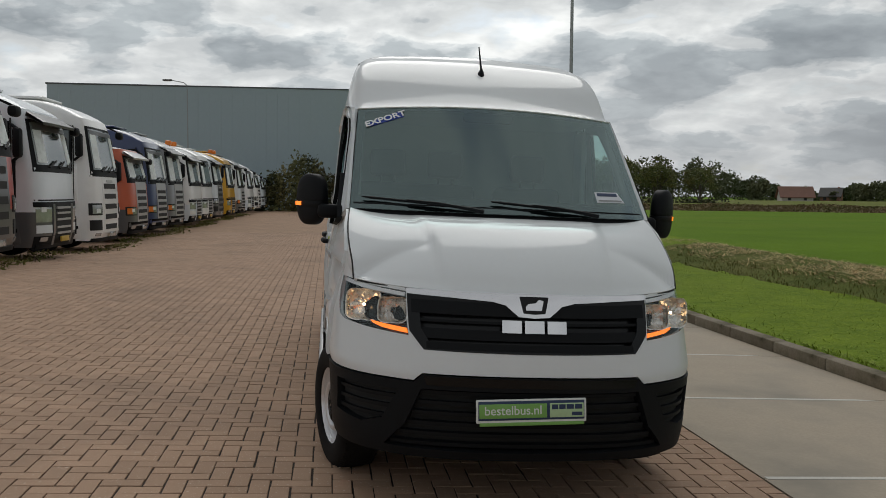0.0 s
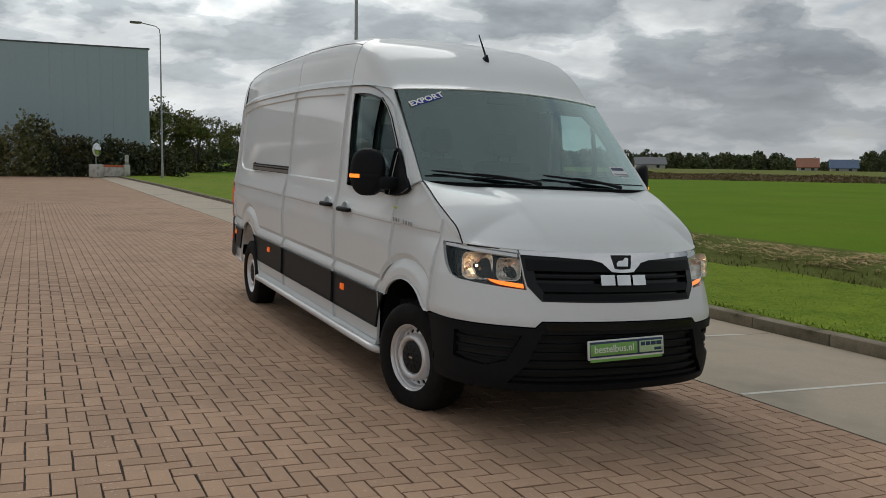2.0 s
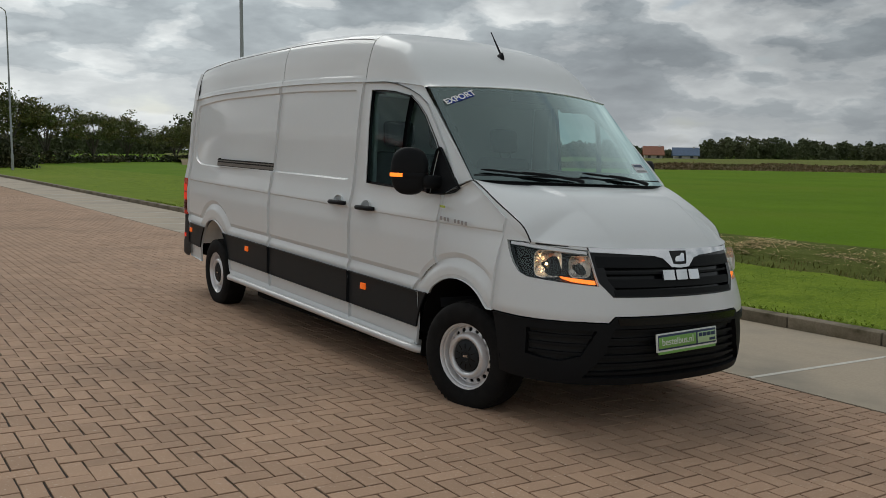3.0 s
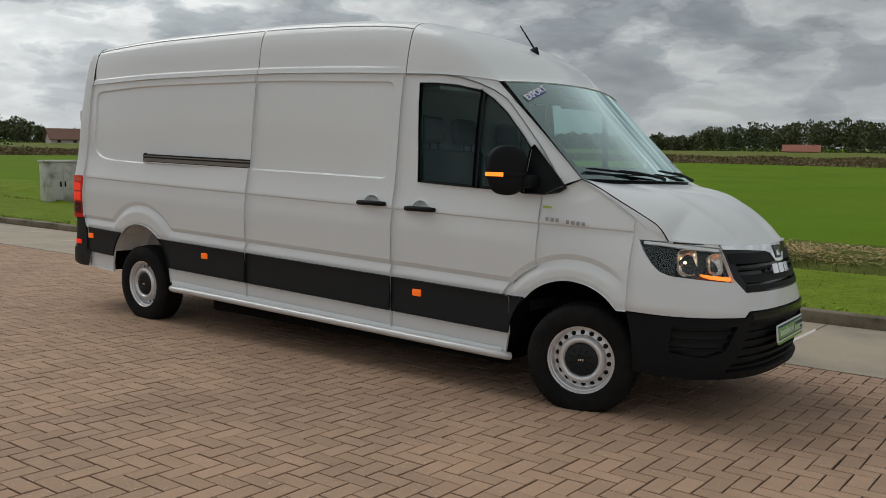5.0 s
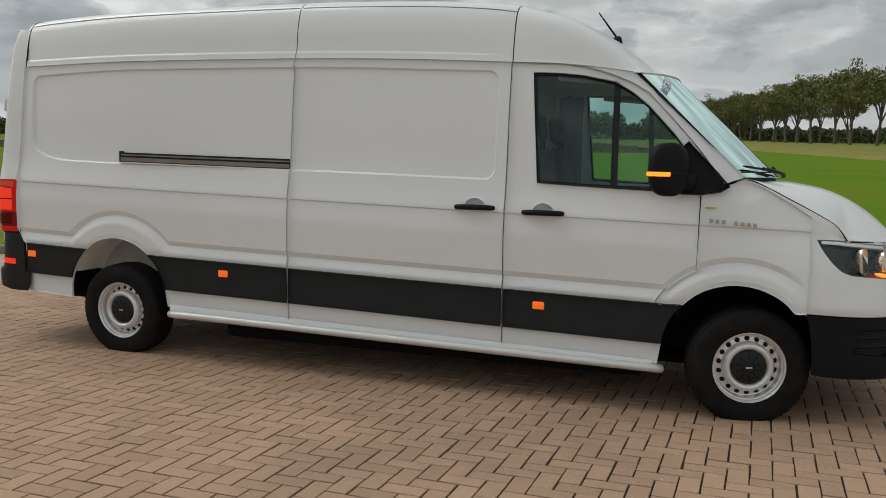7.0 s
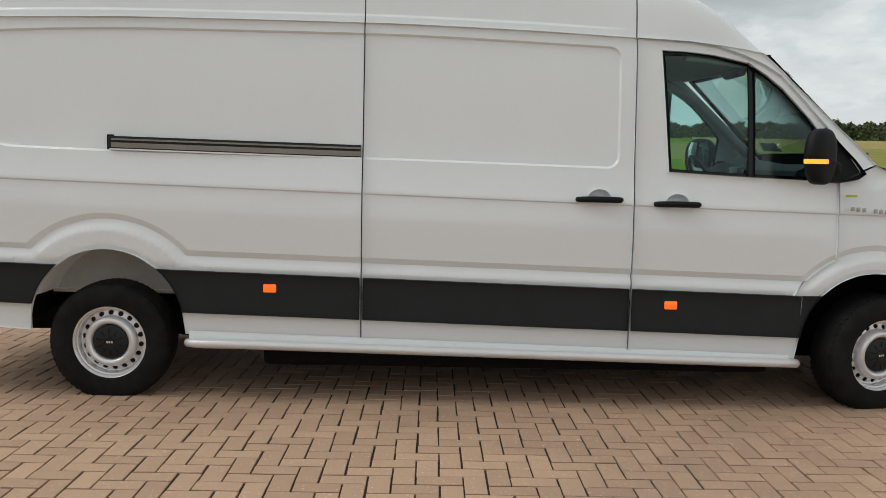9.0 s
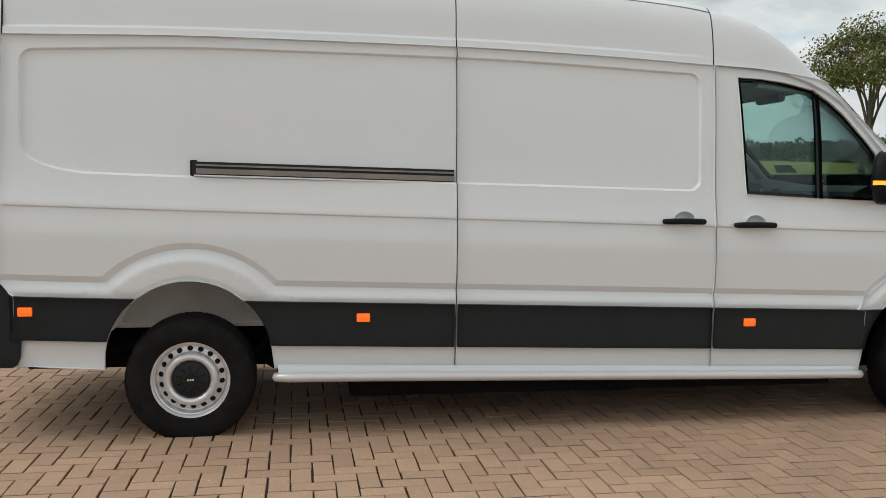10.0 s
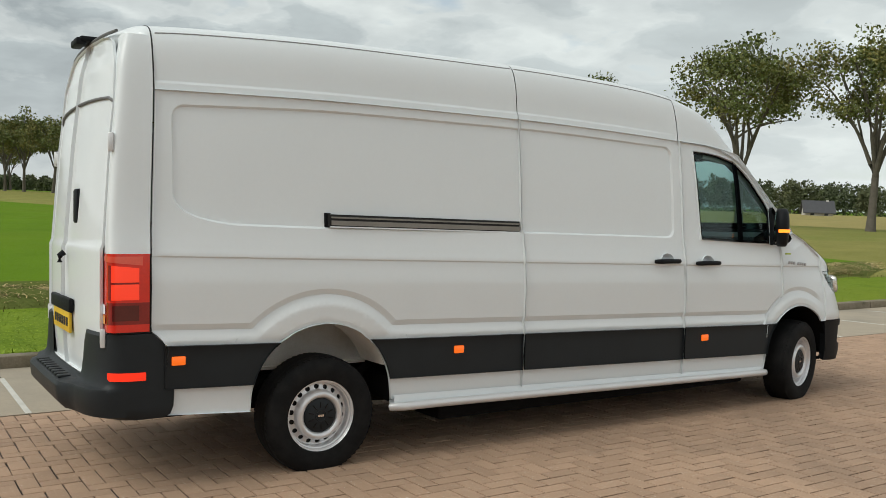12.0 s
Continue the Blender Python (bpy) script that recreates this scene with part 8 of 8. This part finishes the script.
def brick_material():
    """Fired clay with pale specks, dark stains over the yard and a tone of its own for each brick."""
    m = material("clay_brick", (0.412, 0.274, 0.186), 0.85, spec=0.22, vary=0.15, scale=3.0, fine=120, bump=0.45, per_object=0.10, tint=(0.365, 0.247, 0.170))
    tree = m.node_tree
    add, link, maths, ramp, mix = nodes_of(tree)
    b = tree.nodes["Principled BSDF"]
    old = b.inputs["Base Color"].links[0].from_socket
    at = add("ShaderNodeNewGeometry").outputs["Position"]
    stain = add("ShaderNodeTexNoise", Scale=0.45, Detail=6.0, Roughness=0.65)
    speck = add("ShaderNodeTexNoise", Scale=75.0, Detail=2.0, Roughness=0.5)
    link(at, stain.inputs["Vector"]), link(at, speck.inputs["Vector"])
    worn = mix(ramp(stain.outputs[0], [(0.50, (0, 0, 0)), (0.75, (0.55, 0.55, 0.55))]), old, (0.17, 0.125, 0.095))
    link(mix(ramp(speck.outputs[0], [(0.64, (0, 0, 0)), (0.74, (0.7, 0.7, 0.7))]), worn, (0.62, 0.53, 0.44)), b.inputs["Base Color"])
    return m


BRICK = brick_material()
SAND = material("joint_sand", (0.032, 0.024, 0.018), 0.95, vary=0.3, scale=3, fine=60)
PITCH, BX0, BX1, BY0, BY1 = 0.105, -9.0, 1.5, -5.5, 30.0
near_x, near_y = (-3.60, -2.10), (1.40, 5.80)
sheet("brick_bed", np.linspace(BX0, BX1, 12), np.linspace(BY0, BY1, 40), ground_z, SAND, "dark sand in the joints under the bricks", "paving", -0.0085)


def brick_mesh(long_x):
    """One brick with chamfered top edges."""
    w, d = (0.2012, 0.0962) if long_x else (0.0962, 0.2012)
    c = 0.0022
    rings = [(0.0, -0.03), (0.0, -0.002), (c, 0.0)]
    verts = []
    for inset, z in rings:
        verts += [(-w / 2 + inset, -d / 2 + inset, z), (w / 2 - inset, -d / 2 + inset, z), (w / 2 - inset, d / 2 - inset, z), (-w / 2 + inset, d / 2 - inset, z)]
    faces = [(8, 9, 10, 11)]
    for r in (0, 4):
        faces += [(r + k, r + (k + 1) % 4, r + 4 + (k + 1) % 4, r + 4 + k) for k in range(4)]
    return np.array(verts), faces


shapes = {True: brick_mesh(True), False: brick_mesh(False)}
near_data = {}
for key, (v, f) in shapes.items():
    me = bpy.data.meshes.new("brick")
    me.from_pydata(v.tolist(), [], f)
    me.materials.append(BRICK)
    near_data[key] = me
rng = np.random.RandomState(77)
laid_v, laid_f, total = [], [], 0
slope = math.atan(math.tan(radians(2.1)))
for i in range(-1, int((BX1 - BX0) / PITCH)):
    for j in range(int((BY1 - BY0) / PITCH)):
        c = (i - j) % 4
        if c == 0:
            long_x, cx, cy = True, BX1 - (i + 1) * PITCH, BY0 + (j + 0.5) * PITCH
        elif c == 2:
            long_x, cx, cy = False, BX1 - (i + 0.5) * PITCH, BY0 + j * PITCH
        else:
            continue
        cut = i < 0
        if cut:
            if not long_x:
                continue
            cx = BX1 - 0.5 * PITCH
        cx, cy = cx + rng.uniform(-0.0022, 0.0022), cy + rng.uniform(-0.0022, 0.0022)
        z = float(ground_z(cx, cy)) + rng.uniform(-0.0013, 0.0013)
        tilt = rng.normal(0, 0.0055, 2)
        if near_x[0] < cx < near_x[1] and near_y[0] < cy < near_y[1]:
            ob = new("brick", near_data[long_x])
            ob.parent = ground
            ob.matrix_basis = Matrix.Translation((cx, cy, z)) @ Euler((tilt[0], tilt[1] + slope, rng.normal(0, 0.009))).to_matrix().to_4x4()
            continue
        v, f = shapes[long_x]
        v = v * (0.475, 1, 1) if cut else v
        fall = float(ground_z(cx + 0.1, cy) - ground_z(cx - 0.1, cy)) * 5
        along = float(ground_z(cx, cy + 0.1) - ground_z(cx, cy - 0.1)) * 5
        askew = rng.normal(0, 0.008)
        p = v.copy()
        p[:, 0], p[:, 1] = v[:, 0] - v[:, 1] * askew, v[:, 1] + v[:, 0] * askew
        p[:, 2] += v[:, 0] * (fall + tilt[1]) + v[:, 1] * (along + tilt[0])
        laid_v.append(p + (cx, cy, z))
        laid_f += [tuple(q + total for q in face) for face in f]
        total += len(v)
me = bpy.data.meshes.new("laid_bricks")
me.from_pydata(np.concatenate(laid_v).tolist(), [], laid_f)
me.materials.append(BRICK)
ob = new("laid_bricks", me)
ob.parent = ground
tagged(ob, kind="stuff")
